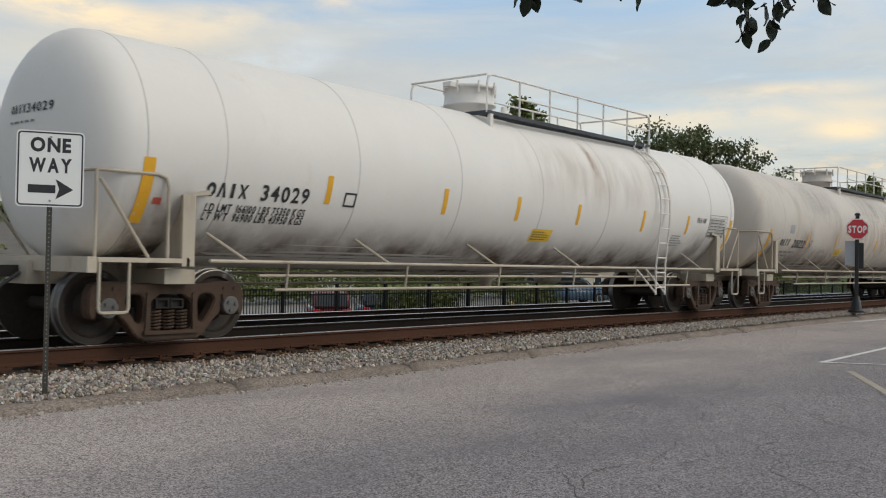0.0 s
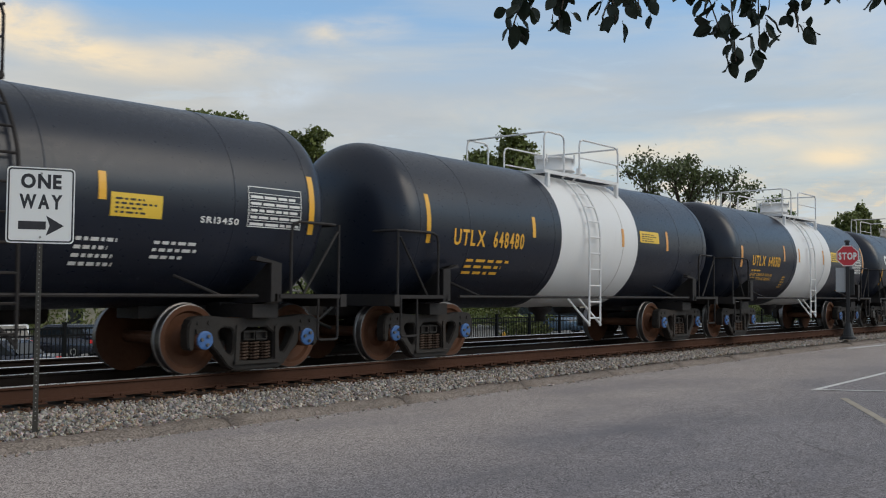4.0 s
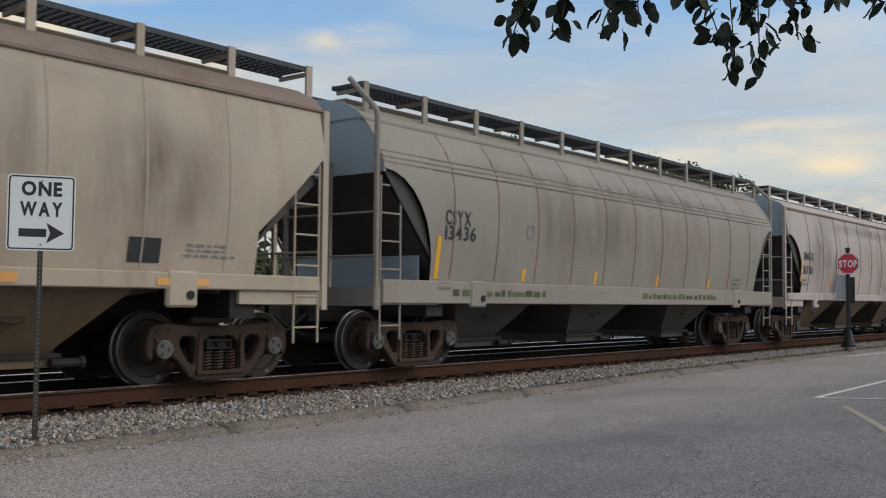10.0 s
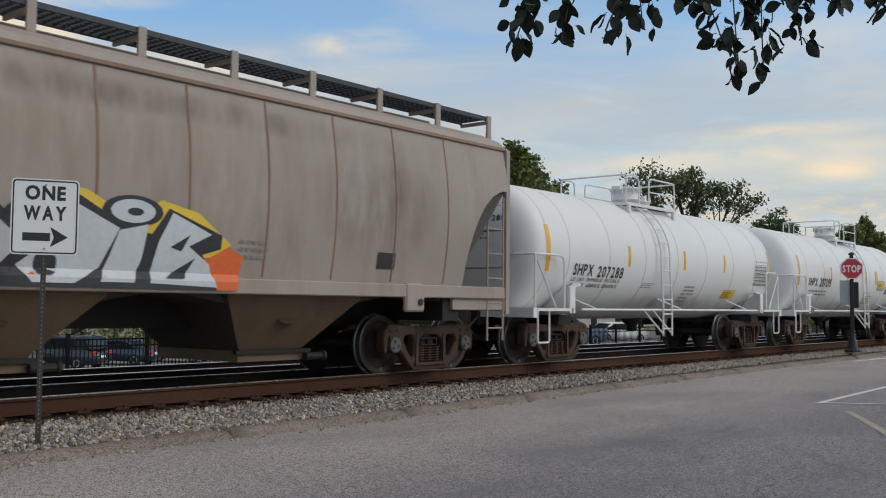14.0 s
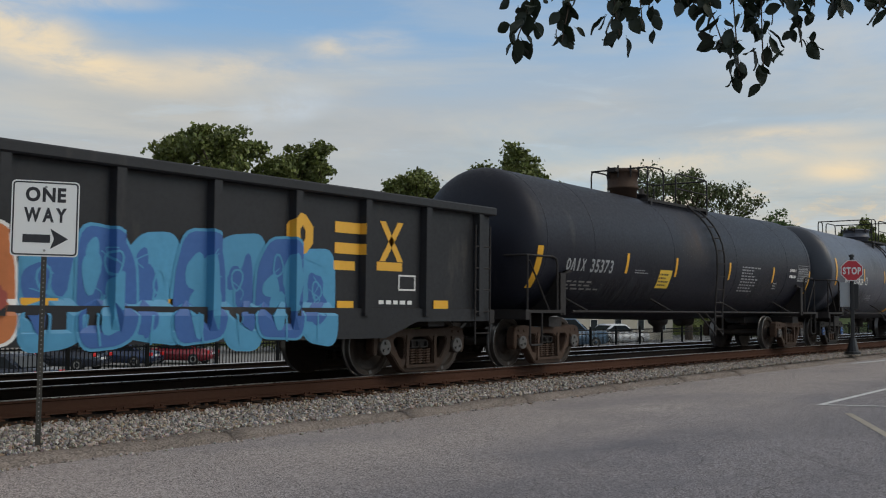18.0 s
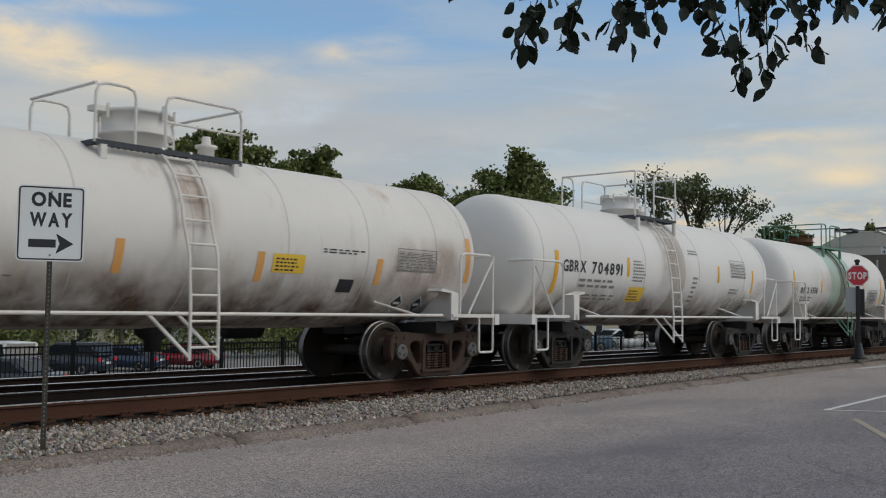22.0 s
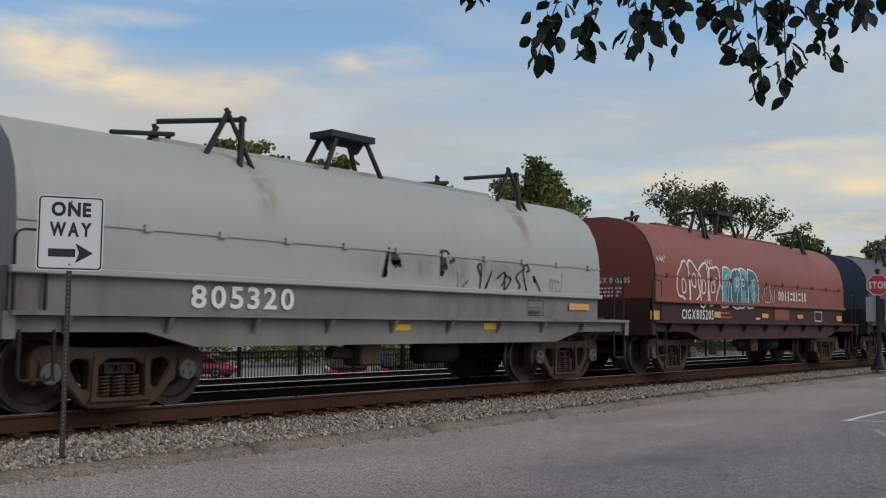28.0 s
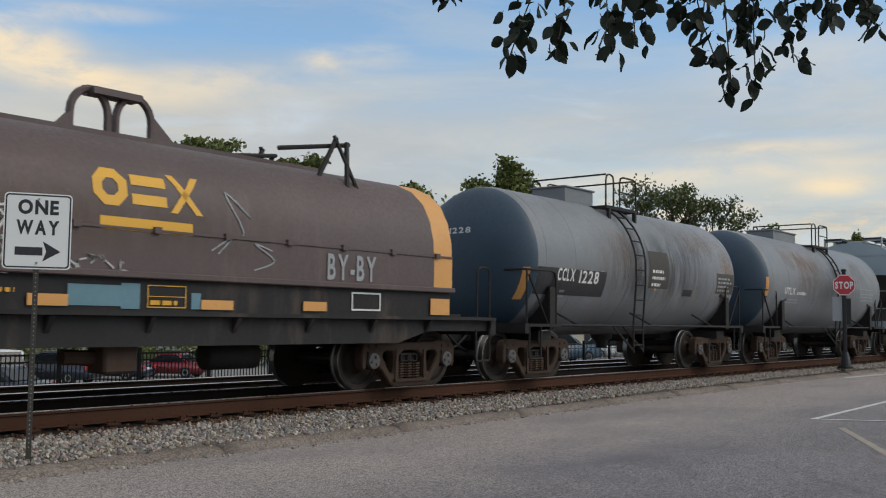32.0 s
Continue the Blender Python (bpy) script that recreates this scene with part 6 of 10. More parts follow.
        railing(root, rx0, rx1, -w, w, pz, rail_h, frame, posts=max(2, round((rx1 - rx0) / 0.95)))
    if housing:
        hx0, hx1, hz = housing
        bm = bmesh.new()
        box(bm, hx0, hx1, -0.42, 0.42, top - 0.12, hz - 0.04)
        part("valve_housing", fix(bm), paint[0][2], root)
        bm = bmesh.new()
        box(bm, hx0 - 0.04, hx1 + 0.04, -0.46, 0.46, hz - 0.04, hz)
        soften(bm, 0.012)
        part("housing_lid", fix(bm), paint[0][2], root)
    if dome:
        dx, dr, dh = dome
        bm = bmesh.new()
        z0 = top - 0.06
        lathe(bm, [(z0, dr * 0.9), (z0 + dh * 0.35, dr * 0.9), (z0 + dh * 0.36, dr * 1.04), (z0 + dh * 0.42, dr * 1.04), (z0 + dh * 0.43, dr * 0.97), (z0 + dh * 0.86, dr * 0.97), (z0 + dh * 0.87, dr * 1.03), (z0 + dh * 0.95, dr * 1.03), (z0 + dh, dr * 0.8)], 32, "z", (dx, 0, 0))
        part("manway", fix(bm), dome_mat or paint[0][2], root, "", True)
        bm = bmesh.new()
        for k in range(8):
            a = 2 * math.pi * k / 8 + 0.2
            c, s2 = math.cos(a) * dr * 1.06 + dx, math.sin(a) * dr * 1.06
            rod(bm, (c, s2, z0 + dh * 0.70), (c, s2, z0 + dh * 1.06), 0.022, 6)
        box(bm, dx - dr * 1.45, dx - dr * 0.9, -0.09, 0.09, z0 + dh * 0.85, z0 + dh * 0.98)
        tagged(part("manway_bolts", fix(bm), frame, root), kind="stuff")
        bm = bmesh.new()
        lathe(bm, [(top - 0.05, 0.12), (top + 0.16, 0.12), (top + 0.17, 0.16), (top + 0.21, 0.16), (top + 0.22, 0.07), (top + 0.34, 0.06)], 14, "z", (dx + dr + 0.75, 0.1, 0))
        part("safety_valve", fix(bm), frame, root, "", True)
    if ladder_x is not None:
        g = R + 0.09
        path = [(-1.47, 0.46), (-1.47, 1.1), (-max(g, 1.42), zc - 0.25)]
        for i in range(7):
            a = radians(6 + 60 * i / 6)
            path.append((-g * math.cos(a), zc + g * math.sin(a)))
        if plat:
            path[-1] = (-plat[2] - 0.02, pz)
        ladder(root, (ladder_x, path), 0.21, frame)
        bm = bmesh.new()
        for s in (-0.21, 0.21):
            rod(bm, (ladder_x + s, -1.47, 0.50), (ladder_x + s - 0.45, -1.2, 1.05), 0.024, 6)
        part("ladder_brace", fix(bm), frame, root)
    return car


# ---- covered hoppers ----
def hopper_car(name, label, group, u, tc, half, paint, end_mat="hop_end", bays=3, bay_x=None, bay_half=1.3, bay_mat="bay", trim=None, sill=None, round_side=0.16, cut=1.15, knee=1.95, seams=11,
               seam_mat=None, truck_mat="truck", plate="wheel", caps=(("cap_grey", "cap_grey"), ("cap_grey", "cap_grey")), strips=(), rounded_cut=False, drop_sill=0.0, grate="grate", eave_z=3.74, top=4.25, web_mat=None, roof_mat=None, eave_mat=None, shoulder=0.0, end_z=3.0, slope_mat="slope"):
    root = car_root(name, label, group, u)
    trim, sill = trim or paint, sill or paint
    a = half - 0.62
    w, zb, pad = 1.52, 1.40, 0.22 if bays > 2 else 0.16

    def side(z):
        k = min(1, max(0, (z - zb) / (eave_z - zb)))
        inset = shoulder * max(0, (z - 2.95) / (eave_z - 2.95)) ** 2
        return -(w + round_side * math.sin(math.pi * min(1, k * 0.9 + 0.08)) - inset)

    car = {"root": root, "skin": lambda x, z: side(z) if z > 1.41 else -w - 0.105, "half": half, "tc": tc, "u": u, "curved": round_side > 0.0}

    def low(x):
        d = a - abs(x)
        if d >= cut:
            return zb
        k = d / cut
        if rounded_cut:
            return zb + (end_z + 0.05 - zb) * math.sqrt(max(0.0, 1 - k * k))
        return knee + (end_z + 0.05 - knee) * (1 - k)

    cols = [-a + cut * math.sin(math.pi / 2 * i / 8) for i in range(8)] + [-a + cut - 0.001] + [-a + cut + (2 * a - 2 * cut) * i / 10 for i in range(11)] + [a - cut + 0.001] + [a - cut * math.sin(math.pi / 2 * (8 - i) / 8) for i in range(1, 9)]
    for s in (-1, 1):
        bm = bmesh.new()
        grid = []
        for x in cols:
            z0 = low(x)
            if abs(abs(x) - (a - cut)) < 0.0005:
                z0 = zb
            grid.append([bm.verts.new((x, -s * side(z0 + (eave_z - z0) * j / 8), z0 + (eave_z - z0) * j / 8)) for j in range(9)])
        for p, q in zip(grid, grid[1:]):
            for j in range(8):
                bm.faces.new((p[j], q[j], q[j + 1], p[j + 1]))
        part("side_panel", fix(bm), paint, root, "", True)
    # end sheets
    for s in (-1, 1):
        bm = bmesh.new()
        edge = [(side(z) + 0.01, z) for z in (end_z, end_z + (eave_z - end_z) * 0.35, end_z + (eave_z - end_z) * 0.7, eave_z - 0.02)]
        prism(bm, edge + [(-0.75, top - 0.10), (0.75, top - 0.10)] + [(-y, z) for y, z in edge[::-1]], s * (a - 0.03), s * a, axis="x")
        part("end_sheet", fix(bm), end_mat, root)
        bm = bmesh.new()
        pts = [(s * (a - 0.02), end_z + 0.02), (s * (a - cut), knee - 0.2), (s * (a - cut - 0.5), 1.15)]
        prism(bm, pts + [(x - s * 0.04, z + 0.06) for x, z in pts[::-1]], -w + 0.03, w - 0.03)
        if rounded_cut:
            web = [(s * (a - cut * k), low(a - cut * k) + 0.03) for k in (0.0, 0.2, 0.4, 0.6, 0.75, 0.87, 0.95)]
            for y in (-w - 0.06, w + 0.06):
                prism(bm, web + [(s * (a - cut), knee - 0.2)], y - 0.015, y + 0.015)
        for y in () if rounded_cut else (-w + 0.05, w - 0.05):
            prism(bm, [(s * (a - 0.03), end_z + 0.06), (s * (a - 0.03), end_z - 0.3), (s * (a - cut), knee - 0.22), (s * (a - cut - 0.05), knee + 0.1)], y - 0.02, y + 0.02)
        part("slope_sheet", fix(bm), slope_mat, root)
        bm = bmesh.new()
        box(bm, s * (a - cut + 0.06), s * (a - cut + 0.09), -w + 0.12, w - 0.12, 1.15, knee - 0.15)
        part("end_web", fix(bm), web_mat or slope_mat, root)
    # roof, eave and walkway
    bm = bmesh.new()
    we = -side(eave_z)
    rise = top - eave_z
    sec = [(-we - 0.02, eave_z), (-we + 0.09, eave_z + rise * 0.27), (-we * 0.68, eave_z + rise * 0.65), (-we * 0.36, top - 0.04), (0, top)]
    sec += [(-y, z) for y, z in sec[:4][::-1]]
    ring = [[bm.verts.new((x, y, z)) for y, z in sec] for x in (-a - 0.02, a + 0.02)]
    for j in range(len(sec) - 1):
        bm.faces.new((ring[0][j], ring[0][j + 1], ring[1][j + 1], ring[1][j]))
    for cap in (ring[0], ring[1][::-1]):
        bm.faces.new(cap).material_index = 1
    part("roof", fix(bm), [roof_mat or paint, end_mat], root)
    for s in (-1, 1):
        bm = bmesh.new()
        box(bm, -a - 0.03, a + 0.03, s * (we + 0.045), s * (we - 0.04), eave_z - 0.05, eave_z + 0.012)
        soften(bm, 0.012)
        part("eave_rail", fix(bm), eave_mat or trim, root)
        for z in (3.16, 3.24, 3.33) if shoulder else ():
            bm = bmesh.new()
            box(bm, -a + 0.02, a - 0.02, s * (-side(z) + 0.012), s * (-side(z) - 0.02), z - 0.012, z + 0.012)
            part("stiffening_rib", fix(bm), trim, root)
    wz = top + 0.20
    for s in (-1, 1):
        bm = bmesh.new()
        y0, y1 = s * 0.42, s * 1.02
        box(bm, -a + 0.1, a + 0.25, y0 - 0.02, y0 + 0.02, wz - 0.07, wz)
        box(bm, -a + 0.1, a + 0.25, y1 - 0.02, y1 + 0.02, wz - 0.07, wz)
        n = int(2 * a / 0.12)
        for i in range(n + 1):
            x = -a + 0.12 + (2 * a + 0.1) * i / n
            box(bm, x - 0.010, x + 0.010, min(y0, y1), max(y0, y1), wz - 0.045, wz - 0.004)
        for k in range(1, 6):
            y = y0 + (y1 - y0) * k / 6
            box(bm, -a + 0.1, a + 0.25, y - 0.007, y + 0.007, wz - 0.04, wz - 0.006)
        part("roof_walk", fix(bm), grate, root)
        m = max(6, round(2 * a / 1.45))
        for i in range(m + 1):
            x = -a + 0.2 + (2 * a + 0.02) * i / m
            bm = bmesh.new()
            box(bm, x - 0.055, x + 0.055, s * 1.03, s * 1.07, eave_z + (0.10 if we > 1.2 else 0.0), wz + 0.01)
            box(bm, x - 0.02, x + 0.02, min(y0, y1), max(y0, y1), wz - 0.13, wz - 0.07)
            part("walk_support", fix(bm), trim, root)
    bm = bmesh.new()
    n = max(3, round(2 * a / 3.2))
    box(bm, -a + 0.5, a - 0.5, -0.30, 0.30, top - 0.03, top + 0.10)
    soften(bm, 0.02)
    part("hatch_cover", fix(bm), trim, root)
    # sills and frame
    for s in (-1, 1):
        bm = bmesh.new()
        box(bm, -half + 0.65, half - 0.65, s * (w + 0.10), s * (w - 0.06), 1.20 - drop_sill, 1.40)
        soften(bm, 0.015)
        part("side_sill", fix(bm), sill, root)
        for x in (-tc / 2 + 1.0, tc / 2 - 1.0):
            bm = bmesh.new()
            box(bm, x - pad, x + pad, s * (w + 0.115), s * (w + 0.02), 1.42 - pad * 2, 1.42)
            soften(bm, 0.03)
            rod(bm, (x + 0.1, s * (w + 0.12), 1.13), (x + 0.1, s * (w + 0.135), 1.13), 0.055, 12, 1)
            part("jacking_pad", fix(bm), [sill, "frame_dark"], root)
    bm = bmesh.new()
    box(bm, -half + 0.45, half - 0.45, -0.22, 0.22, 0.75, 1.18)
    for s in (-1, 1):
        box(bm, s * tc / 2 - 0.2, s * tc / 2 + 0.2, -1.5, 1.5, 0.84, 1.20)
    part("centre_sill", fix(bm), "frame_dark", root)
    for s in (-1, 1):
        bm = bmesh.new()
        box(bm, s * (half - 0.62), s * (half - 0.50), -1.58, 1.58, 1.0, 1.28)
        box(bm, s * (half - 0.62), s * (half - 2.0), -1.56, -1.50, 1.02, 1.20)
        box(bm, s * (half - 0.62), s * (half - 2.0), 1.50, 1.56, 1.02, 1.20)
        part("end_sill", fix(bm), trim, root)
        # end frame: corner posts, ladder and handholds on each side
        for y in (-1.56, 1.56):
            bm = bmesh.new()
            if shoulder:
                pipe(bm, [(s * (half - 0.55), y, 0.95), (s * (half - 0.55), y, eave_z + 0.05), (s * (half - 0.55), y * 0.62, wz + 0.02)], 0.045, 8, 0, 0.1)
            else:
                box(bm, s * (half - 0.60), s * (half - 0.50), y - 0.04, y + 0.04, 0.95, eave_z - 0.02)
            part("corner_post", fix(bm), trim, root)
            ladder(root, (s * (half - 0.86), [(y, 0.50), (y, 2.95)]), 0.22, trim, 0.42, 0.02)
        bm = bmesh.new()
        for y in (-0.55, 0.45):
            box(bm, s * (half - 0.60), s * (half - 0.54), y - 0.03, y + 0.03, 1.25, 3.2)
        for z in (1.75, 2.4):
            rod(bm, (s * (half - 0.57), -1.55, z), (s * (half - 0.57), 1.55, z), 0.018, 6)
        part("end_handrail", fix(bm), trim, root)
        coupler(root, s * (half - 0.52), s)
        truck(root, s * tc / 2, truck_mat, plate, caps=caps[0 if s < 0 else 1])
    brake_wheel(root, half - 0.45, 0.75, 2.0, 1, trim)
    # discharge bays: pale outer faces; shade on end faces and between bays is a dark colour
    inner = tc - 2.3
    bw = inner / bays
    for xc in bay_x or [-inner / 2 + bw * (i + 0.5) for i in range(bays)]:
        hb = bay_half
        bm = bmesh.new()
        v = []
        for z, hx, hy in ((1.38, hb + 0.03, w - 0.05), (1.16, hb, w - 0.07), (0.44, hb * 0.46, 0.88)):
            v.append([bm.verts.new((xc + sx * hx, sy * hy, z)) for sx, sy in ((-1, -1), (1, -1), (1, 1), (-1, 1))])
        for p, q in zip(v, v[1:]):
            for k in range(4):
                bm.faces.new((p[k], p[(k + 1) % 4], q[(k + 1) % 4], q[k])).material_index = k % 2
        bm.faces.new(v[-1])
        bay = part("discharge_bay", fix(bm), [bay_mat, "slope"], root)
        bm = bmesh.new()
        lathe(bm, [(0, 0.16), (-0.025, 0.15), (-0.03, 0.05)], 8, "y")
        put("inspection_plate", mesh_of("inspection_plate", fix(bm), "truck"), bay, Matrix.Translation((xc, -1.22, 0.86)) @ Matrix.Rotation(radians(-39), 4, "X") @ Matrix.Diagonal((1.1, 0.7, 0.55, 1)))
        bm = bmesh.new()
        box(bm, xc - hb * 0.5, xc + hb * 0.5, -0.92, 0.92, 0.29, 0.44)
        part("outlet_gate", fix(bm), bay_mat, bay)
        bm = bmesh.new()
        box(bm, xc - hb * 0.56, xc + hb * 0.56, -0.98, -0.90, 0.40, 0.45)
        rod(bm, (xc + hb * 0.45, -1.0, 0.34), (xc + hb * 0.72, -1.0, 0.34), 0.055, 10)
        rod(bm, (xc + hb * 0.72, -1.0, 0.34), (xc + hb * 0.76, -1.0, 0.34), 0.075, 10)
        part("gate_capstan", fix(bm), "frame_dark", bay)
        for sg in (-1, 1):
            bm = bmesh.new()
            prism(bm, [(xc + sg * (hb + 0.02), 1.36), (xc + sg * (hb + 0.75), 1.36), (xc + sg * (hb + 0.75), 1.22), (xc + sg * hb * 0.9, 1.08)], -w + 0.2, w - 0.2)
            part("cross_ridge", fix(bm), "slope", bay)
    # side seams
    sm = seam_mat or trim
    for i in range(seams):
        x = -a + cut * 0.9 + (2 * a - 1.8 * cut) * (i + 0.5) / seams
        bm = bmesh.new()
        zs = [zb + 0.03 + (eave_z - 0.1 - zb) * j / 8 for j in range(9)]
        l = [bm.verts.new((x - 0.022, side(z) - 0.001, z)) for z in zs]
        c = [bm.verts.new((x, side(z) - 0.014, z)) for z in zs]
        r = [bm.verts.new((x + 0.022, side(z) - 0.001, z)) for z in zs]
        for p, q in ((l, c), (c, r)):
            for j in range(8):
                bm.faces.new((p[j], q[j], q[j + 1], p[j + 1]))
        part("panel_seam", fix(bm), seam_mat or paint, root)
    return car


# ---- gondola ----
def gondola_car(name, label, group, u, tc, half):
    root = car_root(name, label, group, u)
    L, w, z0, z1 = half - 0.62, 1.48, 0.62, 2.78
    ribs = [-L + 0.35 + (2 * L - 0.7) * i / 13 for i in range(14)]

    def skin(x, z):
        if z < 0.95:
            return -w - 0.062
        d = min(abs(x - k) for k in ribs)
        return -w - (0.116 if d <= 0.0605 else 0.116 * max(0, (0.0855 - d) / 0.025))
    cuts = sorted([k + o for k in ribs for o in (-0.085, -0.06, 0.06, 0.085)] + [-9.0 + 0.3 * i for i in range(61)])
    car = {"root": root, "skin": skin, "half": half, "tc": tc, "u": u, "curved": True, "cuts": cuts, "step": 0.19}
    bm = bmesh.new()
    box(bm, -L, L, -w, w, 1.0, 1.08)
    part("floor_plate", fix(bm), "frame_dark", root)
    for s in (-1, 1):
        bm = bmesh.new()
        box(bm, -L, L, s * w, s * (w - 0.03), 0.86, z1 - 0.05)
        part("side_sheet", fix(bm), "gon", root)
        bm = bmesh.new()
        box(bm, -L - 0.05, L + 0.05, s * (w + 0.14), s * (w - 0.04), z1 - 0.14, z1)
        soften(bm, 0.02)
        part("top_chord", fix(bm), "gon", root)
        bm = bmesh.new()
        prism(bm, [(-L, 0.86), (-L + 1.9, 0.86), (-L + 2.6, z0), (L - 2.6, z0), (L - 1.9, 0.86), (L, 0.86), (L, 1.06), (-L, 1.06)], s * (w + 0.06), s * (w + 0.001))
        part("side_sill", fix(bm), "gon", root)
        n = 14
        for i in range(n):
            x = -L + 0.35 + (2 * L - 0.7) * i / (n - 1)
            bm = bmesh.new()
            prism(bm, [(x - 0.085, s * (w + 0.002)), (x - 0.06, s * (w + 0.115)), (x + 0.06, s * (w + 0.115)), (x + 0.085, s * (w + 0.002))], 0.95, z1 - 0.14, axis="z")
            part("side_rib", fix(bm), "gon", root)
    for s in (-1, 1):
        bm = bmesh.new()
        box(bm, s * L, s * (L - 0.04), -w, w, 0.95, z1 - 0.02)
        part("end_wall", fix(bm), "gon", root)
        for z in (1.25, 1.6, 1.95, 2.3):
            bm = bmesh.new()
            box(bm, s * L, s * (L + 0.09), -w + 0.1, w - 0.1, z - 0.07, z + 0.07)
            part("end_rib", fix(bm), "gon", root)
        bm = bmesh.new()
        box(bm, s * (L - 0.05), s * (L + 0.12), -w - 0.05, w + 0.05, z1 - 0.12, z1 + 0.01)
        part("end_chord", fix(bm), "gon", root)
        bm = bmesh.new()
        box(bm, s * (half - 0.6), s * (half - 0.48), -1.5, 1.5, 0.82, 1.05)
        box(bm, s * (tc / 2 - 1), s * (half - 0.5), -0.22, 0.22, 0.72, 1.0)
        box(bm, s * tc / 2 - 0.2, s * tc / 2 + 0.2, -1.4, 1.4, 0.78, 0.98)
        part("end_sill", fix(bm), "frame_dark", root)
        for y in (-w - 0.10, w + 0.10):
            ladder(root, (s * (L - 0.30), [(y, 0.48), (y, 2.45)]), 0.20, "frame_dark", 0.36, 0.017)
        coupler(root, s * (half - 0.52), s)
        truck(root, s * tc / 2, "truck", "wheel")
    bm = bmesh.new()
    box(bm, -tc / 2, tc / 2, -0.22, 0.22, 0.66, 0.98)
    part("centre_sill", fix(bm), "frame_dark", root)
    return car


# ---- coil cars ----
def coil_car(name, label, group, u, tc, half, cover, deck, ends=None, lift="arch", brackets=(-3.05, 3.15), ridge=True, bolt=True, plain_deck=None, end_paint=None):
    root = car_root(name, label, group, u)
    L, cx = 5.7, -0.45
    car = {"root": root, "half": half, "tc": tc, "u": u, "curved": True, "end_x": cx - L - 0.003}
    sec = [(-1.46, 1.60), (-1.46, 2.02), (-1.44, 2.35), (-1.36, 2.68), (-1.20, 2.97), (-0.95, 3.19), (-0.62, 3.33), (-0.25, 3.40)]
    full = sec + [(-y, z) for y, z in sec[::-1]]

    def skin(x, z):
        if z < 1.60:
            return -1.41
        for (y0, a), (y1, b) in zip(sec, sec[1:]):
            if a <= z <= b:
                return y0 + (y1 - y0) * (z - a) / (b - a)
        return -0.2
    car["skin"] = skin
    names = [cover, ends or cover]
    xs = [cx + k for k in ([-L, -L + 0.46, -L + 0.461, 0, L - 0.461, L - 0.46, L] if ends else [-L, 0, L])]
    bm = bmesh.new()
    rings = [[bm.verts.new((x, y, z)) for y, z in full] for x in xs]
    for i, (p, q) in enumerate(zip(rings, rings[1:])):
        for j in range(len(full) - 1):
            f = bm.faces.new((p[j], p[j + 1], q[j + 1], q[j]))
            f.material_index = 1 if ends and i in (0, len(rings) - 2) else 0
    part("cover", fix(bm), names, root, "", True)
    for s in (-1, 1):
        bm = bmesh.new()
        prism(bm, [(y * 0.985, z - 0.01) for y, z in full], cx + s * (L - 0.03), cx + s * (L - 0.005), axis="x")
        part("cover_end", fix(bm), end_paint or cover, root)
        bm = bmesh.new()
        box(bm, cx + s * (L + 0.02), cx + s * (L - 0.03), -1.38, 1.38, 1.10, 1.62)
        part("trough_end", fix(bm), deck, root)
        bm = bmesh.new()
        box(bm, cx - L, cx + L, s * 1.475, s * 1.455, 2.10, 2.13)
        k = cx - L + 0.5
        while bolt and k < cx + L:
            box(bm, k - 0.05, k + 0.05, s * 1.50, s * 1.45, 2.08, 2.16)
            k += 1.05
        part("cover_seam", fix(bm), cover, root)
        bm = bmesh.new()
        box(bm, cx - L - 0.05, cx + L + 0.05, s * 1.50, s * 1.42, 1.54, 1.62)
        soften(bm, 0.012)
        part("cover_lip", fix(bm), cover, root)
    # ridge, lifting arch and stacking brackets
    if ridge:
        bm = bmesh.new()
        box(bm, -3.6, 3.5, -0.09, 0.09, 3.38, 3.50)
        part("ridge_beam", fix(bm), cover, root)
    bm = bmesh.new()
    if lift == "arch":
        for k in (-0.48, 0.18):
            pipe(bm, [(k - 0.27, 0, 3.45)] + [(k + 0.27 * math.cos(a), 0, 3.70 + 0.33 * math.sin(a)) for a in (math.pi * (1 - i / 10) for i in range(11))] + [(k + 0.27, 0, 3.45)], 0.055, 7, 0, 0.02)
        prism(bm, [(-0.72, 3.45), (-1.0, 3.45), (-0.74, 3.72)], -0.05, 0.05)
        prism(bm, [(0.42, 3.45), (0.85, 3.45), (0.44, 3.82)], -0.05, 0.05)
        box(bm, -0.5, 0.22, -0.14, 0.14, 3.96, 4.05)
    else:
        for s in (-1, 1):
            for y in (-0.28, 0.28):
                rod(bm, (s * 0.62 - 0.17, y, 3.38), (s * 0.32 - 0.17, y * 0.7, 3.98), 0.045, 6)
        box(bm, -0.65, 0.31, -0.26, 0.26, 3.96, 4.06)
        prism(bm, [(-0.6, 3.96), (0.26, 3.96), (0.12, 3.78), (-0.05, 3.88), (-0.3, 3.88), (-0.46, 3.78)], -0.05, 0.05)
    part("lifting_bracket", fix(bm), cover if lift == "arch" else "frame_dark", root)
    for x in brackets:
        for s in (-1, 1):
            bm = bmesh.new()
            rod(bm, (x - 0.35, s * 0.85, 3.22), (x, s * 0.85, 3.85), 0.04, 6)
            rod(bm, (x + 0.05, s * 1.05, 3.05), (x + 0.22, s * 0.85, 3.80), 0.045, 6)
            rod(bm, (x + 0.28, s * 1.05, 3.05), (x - 0.05, s * 0.85, 3.88), 0.035, 6)
            rod(bm, (x - 0.9, s * 0.55, 3.60), (x + 0.28, s * 0.85, 3.78), 0.035, 6)
            part("stacking_bracket", fix(bm), "frame_dark", root)
